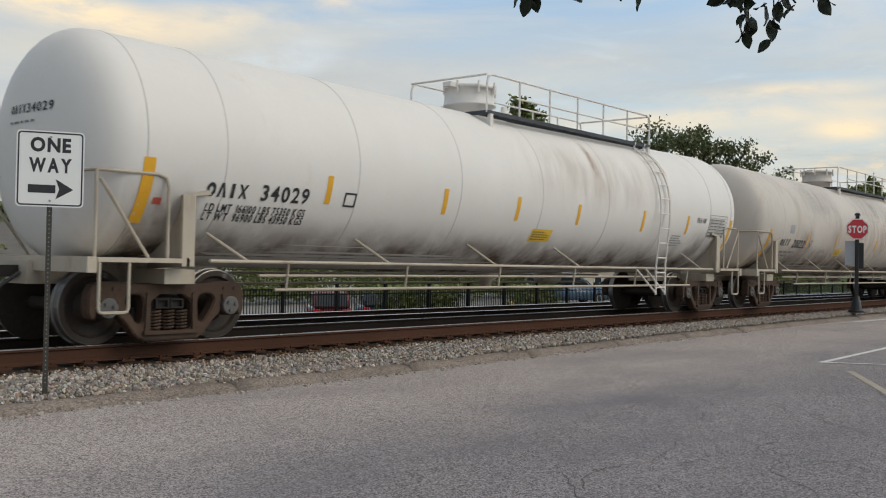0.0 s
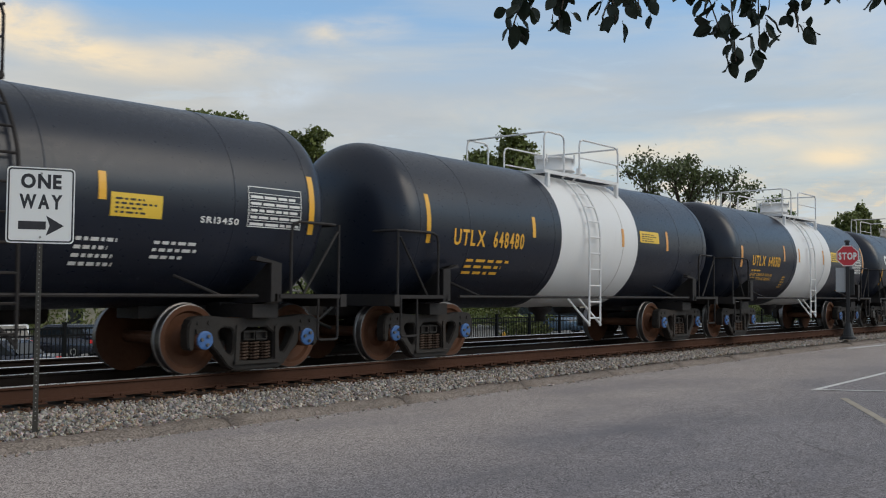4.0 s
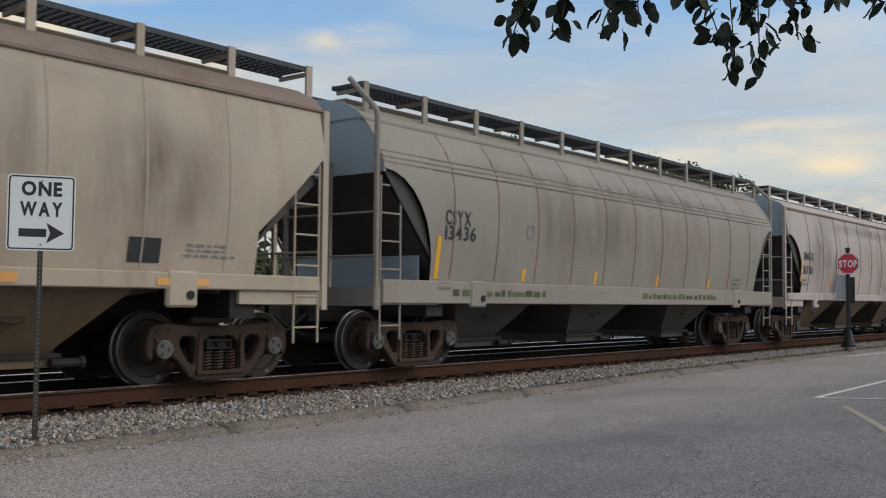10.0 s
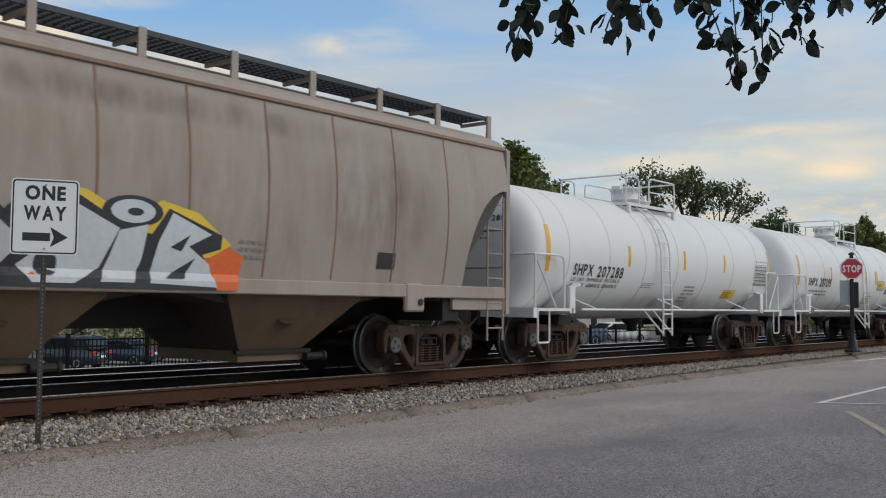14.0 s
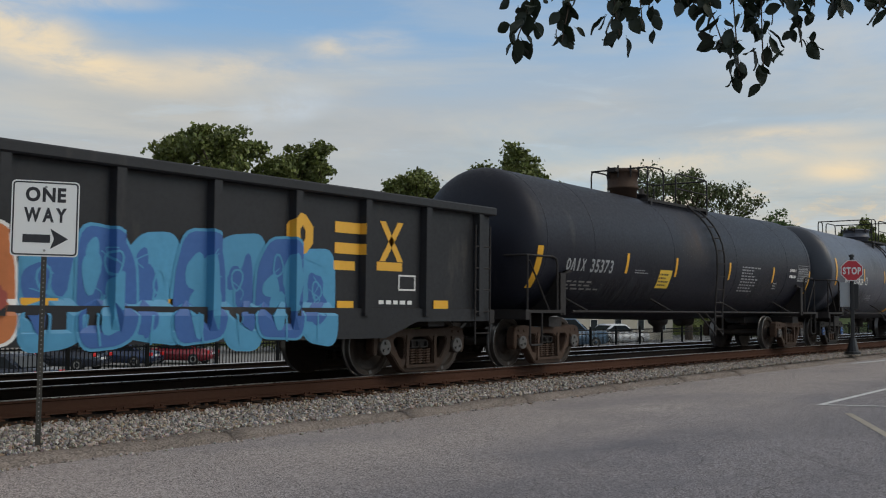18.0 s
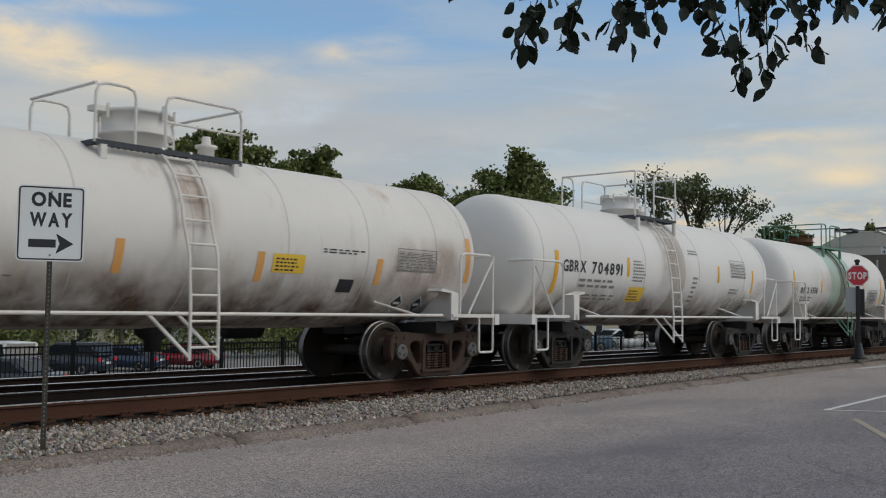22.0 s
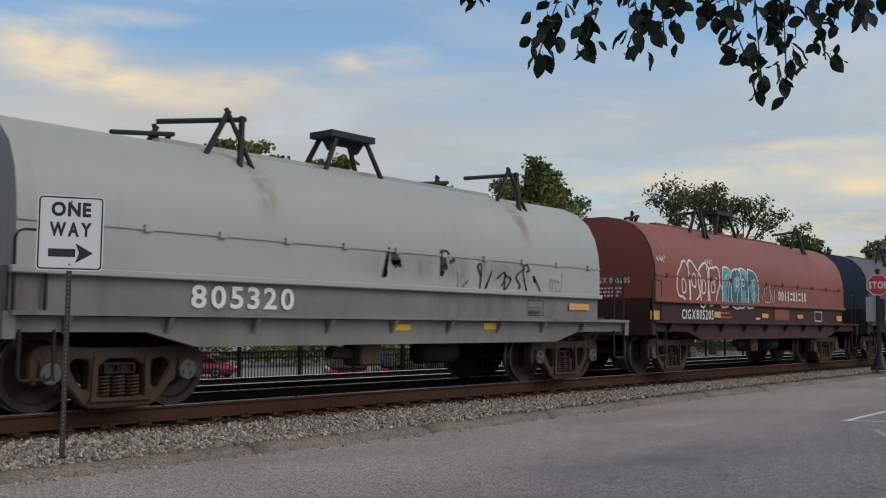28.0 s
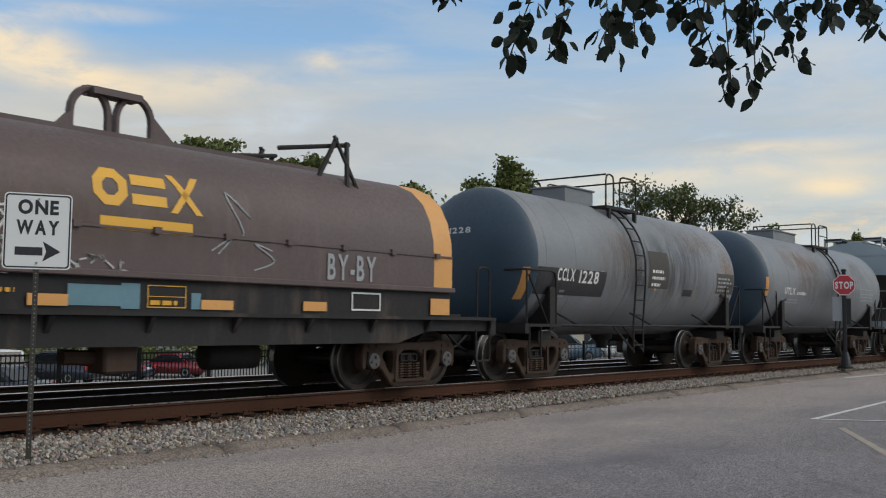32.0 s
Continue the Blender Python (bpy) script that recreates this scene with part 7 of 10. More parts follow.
    # car body: trough side, walkway edge and sills
    for s in (-1, 1):
        bm = bmesh.new()
        box(bm, cx - L - 0.02, cx + L + 0.02, s * 1.40, s * 1.34, 1.10, 1.58)
        part("trough_side", fix(bm), deck, root)
        bm = bmesh.new()
        box(bm, -half + 0.55, half - 0.55, s * 1.56, s * 1.36, 1.10, 1.15)
        part("walkway", fix(bm), plain_deck or deck, root)
        bm = bmesh.new()
        prism(bm, [(-half + 0.6, 1.09), (half - 0.6, 1.09), (half - 0.6, 0.92), (half - 2.2, 0.92), (half - 2.9, 0.74), (-half + 2.9, 0.74), (-half + 2.2, 0.92), (-half + 0.6, 0.92)], s * 1.42, s * 1.30)
        part("side_sill", fix(bm), deck, root)
        n = 9
        for i in range(n):
            x = cx - L + 0.6 + (2 * L - 1.2) * i / (n - 1)
            bm = bmesh.new()
            prism(bm, [(s * 1.43, 0.90), (s * 1.55, 1.09), (s * 1.43, 1.09)], x - 0.03, x + 0.03, axis="x")
            part("walkway_bracket", fix(bm), deck, root)
    bm = bmesh.new()
    box(bm, -half + 0.5, half - 0.5, -0.25, 0.25, 0.70, 1.1)
    box(bm, -L, L, -1.30, 1.30, 1.08, 1.2)
    part("centre_sill", fix(bm), "frame_dark", root)
    bm = bmesh.new()
    lathe(bm, [(0.9, 0.10), (0.92, 0.19), (1.75, 0.19), (1.77, 0.10)], 16, "x", (0, -0.7, 0.58))
    box(bm, 1.1, 1.5, -0.75, -0.65, 0.7, 0.95)
    part("air_reservoir", fix(bm), "frame_dark", root, "", True)
    bm = bmesh.new()
    box(bm, -0.9, -0.45, -1.25, -0.85, 0.42, 0.78)
    soften(bm, 0.03)
    rod(bm, (-0.9, -1.0, 0.6), (-1.3, -1.0, 0.62), 0.09, 8)
    part("brake_valve", fix(bm), "truck", root)
    for s in (-1, 1):
        bm = bmesh.new()
        box(bm, s * (half - 0.62), s * (half - 0.48), -1.5, 1.5, 0.85, 1.14)
        box(bm, s * (half - 1.25), s * (half - 0.55), -1.34, 1.34, 1.10, 1.16)
        part("end_deck", fix(bm), deck, root)
        for y in (-1.45, 1.45):
            bm = bmesh.new()
            pipe(bm, [(s * (half - 0.6), y, 1.15), (s * (half - 0.6), y, 2.0), (s * (half - 0.95), y, 2.0), (s * (half - 0.95), y, 1.15)], 0.02, 6, 0, 0.1)
            part("end_handrail", fix(bm), "frame_dark", root)
        for y in (-1.5, 1.5):
            step_iron(root, s * (half - 0.85), y, 0.42, 0.95, 0.38, "frame_dark")
        coupler(root, s * (half - 0.52), s)
        truck(root, s * tc / 2, "truck", "wheel")
    return car


# ---- the train, car by car ----
TANKS, HOPPERS, COILS = "tank cars in the train", "covered hoppers in the train", "coil cars in the train"
CARS = []


def couple(car):
    CARS.append(car)
    return car


GREY2 = (("cap_grey", "cap_grey"), ("cap_grey", "cap_grey"))
BLUE2 = (("cap_blue", "cap_blue"), ("cap_blue", "cap_blue"))
c1 = couple(tank_car("tank_car", "long white tank car with rust-stained, shade-darkened underside", TANKS, 14.78, 15.2, 9.47, 1.48, 2.36, [(-9, 9, "white")], "white", "frame_tan", "frame_tan",
                     top_mat="white_rust", ladder_x=4.6, plat=(-1.0, 5.05, 0.9), dome=(-0.35, 0.48, 0.62), low_rail=True, seams=7, struts=6, plat_z=3.8, rail_h=0.65, slope=0.009, plat_mat="grate"))
c2 = couple(tank_car("tank_car", "long dirty white tank car with dark streaks", TANKS, 33.72, 15.1, 9.47, 1.48, 2.36, [(-9, 9, "white_dirty")], "white_dirty", "frame_tan", "frame_tan",
                     top_mat="white_rust", ladder_x=4.5, plat=(-1.0, 4.9, 0.9), dome=(-0.35, 0.48, 0.62), low_rail=True, seams=7, struts=6, plat_z=3.8, rail_h=0.65, slope=0.009, plat_mat="grate"))
c3 = couple(tank_car("tank_car", "black tank car with white lettering", TANKS, 49.42, 9.05, 6.35, 1.36, 2.18, [(-9, 9, "black")], "black", "frame_dark", "frame_dark", "truck_black", "wheel_rust", BLUE2,
                     ladder_x=0.75, plat=(-0.85, 1.0, 0.92), dome=(-0.2, 0.42, 0.5), seams=4, struts=3, plat_z=3.48, rail_h=0.78, slope=0.013))
for u, lab in ((62.2, "black tank car with white middle band"), (74.9, "black tank car with white middle band and orange lettering")):
    c = couple(tank_car("tank_car", lab, TANKS, u, 9.2, 6.4, 1.385, 2.2, [(-9, 9, "black"), (-1.08, 1.95, "white_clean")], "black", "frame_dark", "frame_dark", "truck_black", "wheel_rust", BLUE2,
                        ladder_x=0.0, plat=(-1.05, 1.85, 0.95), dome=(0.8, 0.42, 0.5), seams=4, struts=2, dome_mat="white_clean", plat_z=3.52, rail_h=0.75, top_mat="white_clean"))
    if u > 70:
        c5 = c
    else:
        c4 = c
c6 = couple(tank_car("tank_car", "black tank car with dusty white middle band", TANKS, 87.82, 9.2, 6.4, 1.34, 2.16, [(-9, 9, "black"), (-1.08, 1.8, "white_rust")], "black", "frame_dark", "frame_dark", "truck_black", "wheel",
                     GREY2, ladder_x=-0.05, plat=(-1.06, 1.66, 0.95), dome=(0.95, 0.38, 0.5), seams=4, struts=2, dome_mat="white_dirty", plat_z=3.45, rail_h=0.79, top_mat="white_rust"))
c7 = couple(tank_car("tank_car", "black tank car with clean white middle band", TANKS, 100.6, 9.25, 6.4, 1.34, 2.16, [(-9, 9, "black"), (-1.08, 1.8, "white_clean")], "black", "frame_dark", "frame_dark", "truck_black", "wheel",
                     BLUE2, ladder_x=-0.05, plat=(-1.06, 1.66, 0.95), dome=(0.95, 0.38, 0.5), seams=4, struts=2, dome_mat="white_dirty", plat_z=3.45, rail_h=0.79, top_mat="white_clean"))
c8 = couple(hopper_car("covered_hopper", "weathered beige covered hopper with rust stains", HOPPERS, 115.43, 12.8, 8.3, "hop_tan", bays=3, bay_x=(-4.5, -0.5, 3.5), bay_half=1.3, sill="hop_tan", roof_mat="hop_roof", eave_mat="hop_roof"))
# whole bays in the dark slope colour, as shade below the deep sill
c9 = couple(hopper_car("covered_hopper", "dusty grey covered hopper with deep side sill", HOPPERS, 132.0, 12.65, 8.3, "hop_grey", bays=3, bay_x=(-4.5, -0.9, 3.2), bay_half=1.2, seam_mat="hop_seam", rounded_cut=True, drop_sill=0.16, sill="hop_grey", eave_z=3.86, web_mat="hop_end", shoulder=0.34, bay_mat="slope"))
c10 = couple(hopper_car("covered_hopper", "dusty taupe covered hopper", HOPPERS, 148.59, 12.8, 8.35, "hop_brown", bays=3, bay_x=(-4.5, -0.9, 3.2), bay_half=1.2, seam_mat="hop_seam", rounded_cut=True, eave_mat="hop_seam", eave_z=3.80))
c11 = couple(hopper_car("covered_hopper", "dusty taupe covered hopper with spray-painted side", HOPPERS, 165.36, 12.83, 8.4, "hop_taupe", bays=3, bay_x=(-4.5, -0.9, 3.2), bay_half=1.2, seam_mat="hop_seam", rounded_cut=True, eave_mat="hop_seam", eave_z=3.80))
c12 = couple(tank_car("tank_car", "white tank car with black stencilling", TANKS, 180.26, 9.35, 6.55, 1.34, 2.16, [(-9, 9, "white_clean")], "white_clean", "white_clean", "frame_dark",
                      ladder_x=-0.8, plat=(-1.55, 0.8, 0.85), dome=(0.0, 0.33, 0.5), seams=7, struts=3, plat_z=3.42, rail_h=0.62))
c13 = couple(tank_car("tank_car", "white tank car with grey notice panels", TANKS, 193.35, 9.4, 6.55, 1.34, 2.16, [(-9, 9, "white_clean")], "white_clean", "white_clean", "frame_dark",
                      ladder_x=0.7, plat=(-0.6, 1.6, 0.85), dome=(1.0, 0.33, 0.5), seams=7, struts=3, plat_z=3.42, rail_h=0.62))
c14 = couple(gondola_car("gondola_car", "black steel gondola covered in bright spray paint", "gondola cars", 209.68, 15.7, 9.75))
c15 = couple(tank_car("tank_car", "long dull black tank car with worn lettering", TANKS, 227.58, 12.7, 8.13, 1.45, 2.27, [(-9, 9, "black_dull")], "black_dull", "frame_dark", "frame_dark", "truck", "wheel",
                      GREY2, ladder_x=0.56, plat=(-1.7, 1.5, 0.75), dome=(-1.5, 0.36, 0.75), seams=4, struts=4, dome_mat="truck", plat_z=3.66, rail_h=0.74, slope=0.012))
c16 = couple(tank_car("tank_car", "dark grey tank car with yellow side patch", TANKS, 243.9, 12.55, 8.2, 1.46, 2.28, [(-9, 9, "grey_dark")], "grey_dark", "frame_dark", "frame_dark", "truck_black", "wheel",
                      BLUE2, ladder_x=-0.78, plat=(-1.35, 0.6, 0.95), dome=(0.0, 0.48, 0.5), seams=4, struts=4, head="head_shade", plat_z=3.65, rail_h=0.78, slope=0.012))
c17 = couple(tank_car("tank_car", "white tank car streaked with rust", TANKS, 258.67, 9.8, 6.6, 1.2, 2.02, [(-9, 9, "white_rust")], "white_rust", "white_rust", "frame_dark", "truck",
                      ladder_x=0.0, plat=(-1.16, 1.03, 0.79), dome=(-0.1, 0.46, 0.55), seams=7, struts=3, plat_z=3.12, rail_h=0.7, plat_mat="grate"))
c18 = couple(tank_car("tank_car", "white tank car with brown stained band", TANKS, 271.65, 8.7, 6.4, 1.28, 2.1, [(-9, 9, "white"), (-0.05, 0.6, "white_dirty")], "white", "white", "frame_dark", "truck_black",
                      ladder_x=-0.2, plat=(-1.2, 0.74, 0.95), dome=(-0.18, 0.44, 0.5), seams=4, struts=3, plat_z=3.28, rail_h=0.99, plat_mat="grate"))
c19 = couple(tank_car("tank_car", "short white tank car with pale green band", TANKS, 283.5, 7.75, 5.45, 1.27, 2.1, [(-9, 9, "white"), (-1.2, 0.95, "green_band"), (-0.3, 0.32, "band_brown")], "white", "white_rust", "frame_dark", "truck_black",
                      ladder_x=-0.1, plat=(-1.0, 0.8, 0.92), dome=(-0.3, 0.40, 0.42), seams=1, struts=2, dome_mat="wheel_rust", plat_z=3.3, rail_h=0.7, top_mat="rail_green"))
c20 = couple(hopper_car("covered_hopper", "cream covered hopper with two discharge bays", HOPPERS, 294.78, 7.4, 5.68, "hop_cream", end_mat="hop_cream", bays=2, bay_x=(-1.85, 1.3), bay_half=1.05, bay_mat="bay_light", sill="hop_cream", rounded_cut=True, seams=0, eave_z=3.72, cut=0.92, web_mat="hop_cream", end_z=3.4, slope_mat="slope_pale"))
c21 = couple(hopper_car("covered_hopper", "pale grey covered hopper with clean side sill", HOPPERS, 306.2, 7.4, 5.68, "hop_light", bays=2, bay_x=(-1.85, 1.3), bay_half=1.05, bay_mat="bay_light", sill="white_clean", rounded_cut=True, seams=0, eave_z=3.72, caps=(("cap_grey", "cap_blue"), ("cap_grey", "cap_blue")), cut=0.92, web_mat="hop_light", end_z=3.4, slope_mat="slope_pale"))
c22 = couple(hopper_car("covered_hopper", "pale grey covered hopper with clean side sill", HOPPERS, 317.55, 7.4, 5.68, "hop_light", bays=2, bay_x=(-1.85, 1.3), bay_half=1.05, bay_mat="bay_light", sill="white_clean", rounded_cut=True, seams=0, eave_z=3.72, cut=0.92, web_mat="hop_light", end_z=3.4, slope_mat="slope_pale"))
c23 = couple(coil_car("coil_car", "pale grey coil car with scribbled cover", COILS, 330.1, 9.3, 6.75, "coil_grey", "deck_grey", lift="post"))
c24 = couple(coil_car("coil_car", "faded red coil car with spray-painted cover", COILS, 343.7, 9.42, 6.85, "coil_red", "maroon_deck", lift="post"))
c25 = couple(coil_car("coil_car", "dark blue-grey coil car with pale emblem", COILS, 357.43, 9.42, 6.9, "coil_blue", "coil_deck", end_paint="slate"))
c26 = couple(coil_car("coil_car", "brown coil car with amber cover ends", COILS, 371.38, 9.35, 6.9, "coil_brown", "coil_deck", ends="amber", end_paint="slate"))
c27 = couple(tank_car("tank_car", "worn grey-blue tank car with rust patches", TANKS, 383.74, 8.04, 5.48, 1.45, 2.27, [(-9, 9, "grey_blue")], "grey_blue", "frame_dark", "frame_dark", "truck",
                      ladder_x=-0.73, plat=(-1.2, 0.15, 0.95), dome=None, seams=4, struts=3, head="slate", plat_z=3.62, rail_h=0.68, housing=(-2.0, -0.85, 4.0)))
c28 = couple(tank_car("tank_car", "worn grey tank car with rust stains", TANKS, 395.9, 8.4, 6.3, 1.48, 2.3, [(-9, 9, "grey_blue")], "grey_blue", "frame_dark", "frame_dark", "truck",
                      ladder_x=0.47, plat=(-0.3, 1.2, 0.95), dome=None, seams=4, struts=3, head="slate", plat_z=3.65, rail_h=0.68, housing=(-2.2, -0.3, 4.02)))
c29 = couple(hopper_car("covered_hopper", "pale green-grey covered hopper", HOPPERS, 410.6, 12.8, 8.3, "hop_end", end_mat="hop_end", bays=3, bay_x=(-4.5, -0.9, 3.2), bay_half=1.2, seam_mat="hop_seam"))


# ---- paint and lettering on the cars ----
M["sky_paint"] = material("pale_blue_spray_paint", (0.14, 0.27, 0.33), 0.6, vary=0.2)
for key, col in (("sp_pink", (0.62, 0.27, 0.42)), ("sp_teal", (0.07, 0.36, 0.45)), ("sp_orange", (0.55, 0.17, 0.05)), ("sp_rust", (0.38, 0.075, 0.05)), ("sp_blue", (0.035, 0.12, 0.36)),
                 ("sp_sky", (0.07, 0.30, 0.50)), ("sp_petrol", (0.03, 0.11, 0.15)), ("sp_silver", (0.55, 0.57, 0.60)), ("sp_flame", (0.72, 0.14, 0.035)), ("sp_lemon", (0.74, 0.50, 0.05))):
    M[key] = material("spray_paint_" + key[3:], col, 0.5, vary=0.22, scale=2.0)


def emblem(car, n, h, width, gap, forms, mat, x, z):
    """An emblem of n plain shapes, each a part of its own."""
    w = width / (n + (n - 1) * gap)
    for i in range(n):
        decal(car, "emblem_mark", blocks(1, h, w, 0, forms[i % len(forms)]), mat, x + i * w * (1 + gap), z, 0.008)


def end_lettering(car, text, y, z, h, w, ink):
    """Letters on the end that faces along the train towards the viewer."""
    x = car.get("end_x") or (-(car["half"] - 0.62) - 0.006 if not car.get("R") else -(car["half"] - 0.52))
    bm = bmesh.new()
    for poly in (text if isinstance(text, list) else lettering(text, h, w)):
        pts = []
        for px, pz in poly:
            yy, zz = y - px, z + pz
            xx = x
            if car.get("R"):
                R, zc = car["R"], car["zc"]
                k = min(0.98, math.hypot(yy, zz - zc) / R)
                xx = -(car["half"] - 0.52 - R * 0.46) - R * 0.46 * math.sqrt(1 - k * k) - 0.012
            pts.append((xx, yy, zz))
        bm.faces.new([bm.verts.new(p) for p in pts])
    part("lettering", fix(bm), ink, car["root"])


def ribbon(pts, w):
    """A brush stroke: flat quads along a line of points in x and z."""
    out = []
    for i in range(len(pts) - 1):
        (x0, z0), (x1, z1) = pts[i], pts[i + 1]
        d = math.hypot(x1 - x0, z1 - z0) or 1e-6
        nx, nz = -(z1 - z0) / d * w / 2, (x1 - x0) / d * w / 2
        ex, ez = (x1 - x0) / d * w * 0.3, (z1 - z0) / d * w * 0.3
        out.append([(x0 - nx - ex, z0 - nz - ez), (x1 - nx + ex, z1 - nz + ez), (x1 + nx + ex, z1 + nz + ez), (x0 + nx - ex, z0 + nz - ez)])
    return out


def smooth_line(pts, n=5):
    out = []
    for i in range(len(pts) - 1):
        p = [pts[max(i - 1, 0)], pts[i], pts[i + 1], pts[min(i + 2, len(pts) - 1)]]
        for k in range(n):
            t = k / n
            out.append(tuple(0.5 * (2 * p[1][a] + (p[2][a] - p[0][a]) * t + (2 * p[0][a] - 5 * p[1][a] + 4 * p[2][a] - p[3][a]) * t * t + (3 * p[1][a] - p[0][a] - 3 * p[2][a] + p[3][a]) * t ** 3) for a in (0, 1)))
    return out + [pts[-1]]


def scribble(car, x, z, w, h, mat, seed, width):
    """A quick spray or marker tag: looping strokes that spell nothing."""
    r = random.Random(seed)
    polys, n = [], max(3, round(w / max(h, 0.05) * 2.2))
    for i in range(n):
        cx = w * (i + 0.5) / n
        pts = [(cx + r.uniform(-0.7, 0.7) * w / n, r.uniform(0.0, 1.0) * h) for k in range(r.choice((3, 4, 5)))]
        polys += ribbon(smooth_line(pts, 4), width)
    decal(car, "spray_tag", polys, mat, x, z, 0.014, "quick looping spray tag")


def loop_tag(car, x, z, w, h, mat, seed, width, fall=0.0, rows=2):
    """Rows of fat outlined loops, sprayed in one line; they spell nothing."""
    r = random.Random(seed)
    polys = []
    for row in range(rows):
        for i in range(5):
            ring = blob(w * (i + 0.5) / 5, h * (0.26 + 0.48 * row), w / 8.5, h * 0.23, r, 16, 2.6, 0.16)
            polys += ribbon(ring + ring[:1], width)
            polys += ribbon(smooth_line([(w * (i + 0.35) / 5, h * (0.12 + 0.48 * row)), (w * (i + 0.6) / 5, h * (0.28 + 0.48 * row)), (w * (i + 0.42) / 5, h * (0.38 + 0.48 * row))], 4), width)
    decal(car, "spray_tag", [[(px, pz + fall * px) for px, pz in p] for p in polys], mat, x, z, 0.014, "outlined spray loops")


def sill_writing(car, x, z, w, h, mat, seed):
    r = random.Random(seed)
    polys = []
    k = 0.0
    while k < w:
        ww = r.uniform(0.06, 0.2)
        polys.append(rect(k, k + ww, 0, h * 0.35 * r.uniform(0.8, 1.3)))
        k += ww + r.uniform(0.03, 0.12)
    decal(car, "faded_writing", polys, mat, x, z + h * 0.2, 0.006, "faded green writing, worn to bars")


def blob(cx, cz, rx, rz, r, n=26, power=2.6, wob=0.10):
    pts, ph = [], r.uniform(0, 6.28)
    for i in range(n):
        a = 2 * math.pi * i / n
        c, s = math.cos(a), math.sin(a)
        k = 1 + wob * math.sin(3 * a + ph) + wob * 0.6 * math.sin(2 * a + ph * 2)
        pts.append((cx + rx * k * math.copysign(abs(c) ** (2 / power), c), cz + rz * k * math.copysign(abs(s) ** (2 / power), s)))
    return pts


FILLS = {"pinkteal": ("sp_pink", "sp_teal"), "tealpink": ("sp_teal", "sp_pink"), "orange": ("sp_orange", "sp_rust"), "rust": ("sp_rust", "sp_orange"), "blue": ("sp_blue", "sp_sky"), "teal": ("sp_petrol", "sp_teal")}


def bubble_piece(car, x, z, w, h, n, fill, seed):
    """Fat rounded spray-paint shapes with pale outlines, each overlapping the last; they spell nothing."""
    r = random.Random(seed)
    a, b = FILLS[fill]
    pale = "sp_sky" if fill == "blue" else "chalk"
    for i in range(n):
        cx, ww = w * (i + 0.5) / n, w / n * 0.60
        hh = h * r.uniform(0.86, 1.0)
        off = 0.006 + 0.014 * (i % 2)
        seed_i = seed * 50 + i * 7
        rims = [blob(cx, hh * 0.5, ww + 0.035, hh * 0.5 + 0.035, random.Random(seed_i), 34, 3.4, 0.07)]
        bodies = [blob(cx, hh * 0.5, ww, hh * 0.5, random.Random(seed_i), 34, 3.4, 0.07)]
        decal(car, "spray_outline", rims, pale, x, z, off, "pale outline of a spray-painted shape")
        decal(car, "spray_fill", bodies, a if i % 2 else b, x, z, off + 0.005, "fat rounded spray-painted shape")
        patch = [blob(cx + ww * r.uniform(-0.5, 0.5), hh * r.uniform(0.25, 0.75), ww * r.uniform(0.22, 0.42), hh * r.uniform(0.10, 0.24), r, 18, 2.2, 0.14) for k in range(4)]
        for k, poly in enumerate(patch):
            decal(car, "spray_patch", [poly], b if i % 2 else a, x, z, off + 0.008 + 0.0004 * k, "second colour sprayed over the shape")
        lines = []
        gx = cx + ww * r.uniform(-0.25, 0.25)
        lines += ribbon(smooth_line([(gx, 0.02), (gx + r.uniform(-0.05, 0.05), hh * 0.25), (gx + r.uniform(-0.08, 0.08), hh * r.uniform(0.42, 0.55))], 4), 0.03)
        px, pz = cx + ww * r.uniform(-0.3, 0.3), hh * r.uniform(0.55, 0.75)
        ring = blob(px, pz, ww * 0.22, hh * 0.10, r, 14, 2.0, 0.1)
        lines += ribbon(ring + ring[:1], 0.026)
        for k in range(3):
            lx, lz = cx + r.uniform(-0.6, 0.6) * ww, hh * r.uniform(0.15, 0.8)
            lines += ribbon(smooth_line([(lx, lz), (lx + r.uniform(-0.2, 0.2), lz + r.uniform(0.05, 0.15)), (lx + r.uniform(-0.25, 0.25), lz + r.uniform(0.1, 0.25))], 3), 0.014)
        tagged(decal(car, "spray_detail", lines, pale, x, z, off + 0.012), kind="stuff")


def outline_piece(car, x, z, w, h, n, mat, seed):
    r = random.Random(seed)
    polys = []
    for i in range(n):
        pts = blob(w * (i + 0.5) / n, h * 0.5, w / n * 0.58, h * 0.47, r, 22, 2.3, 0.16)
        polys += ribbon(pts + pts[:1], 0.045)
        pts = blob(w * (i + 0.45) / n, h * r.uniform(0.4, 0.6), w / n * 0.2, h * 0.16, r, 12)
        polys += ribbon(pts + pts[:1], 0.035)
    decal(car, "spray_outline", polys, mat, x, z, 0.010, "hollow white spray-painted loops")


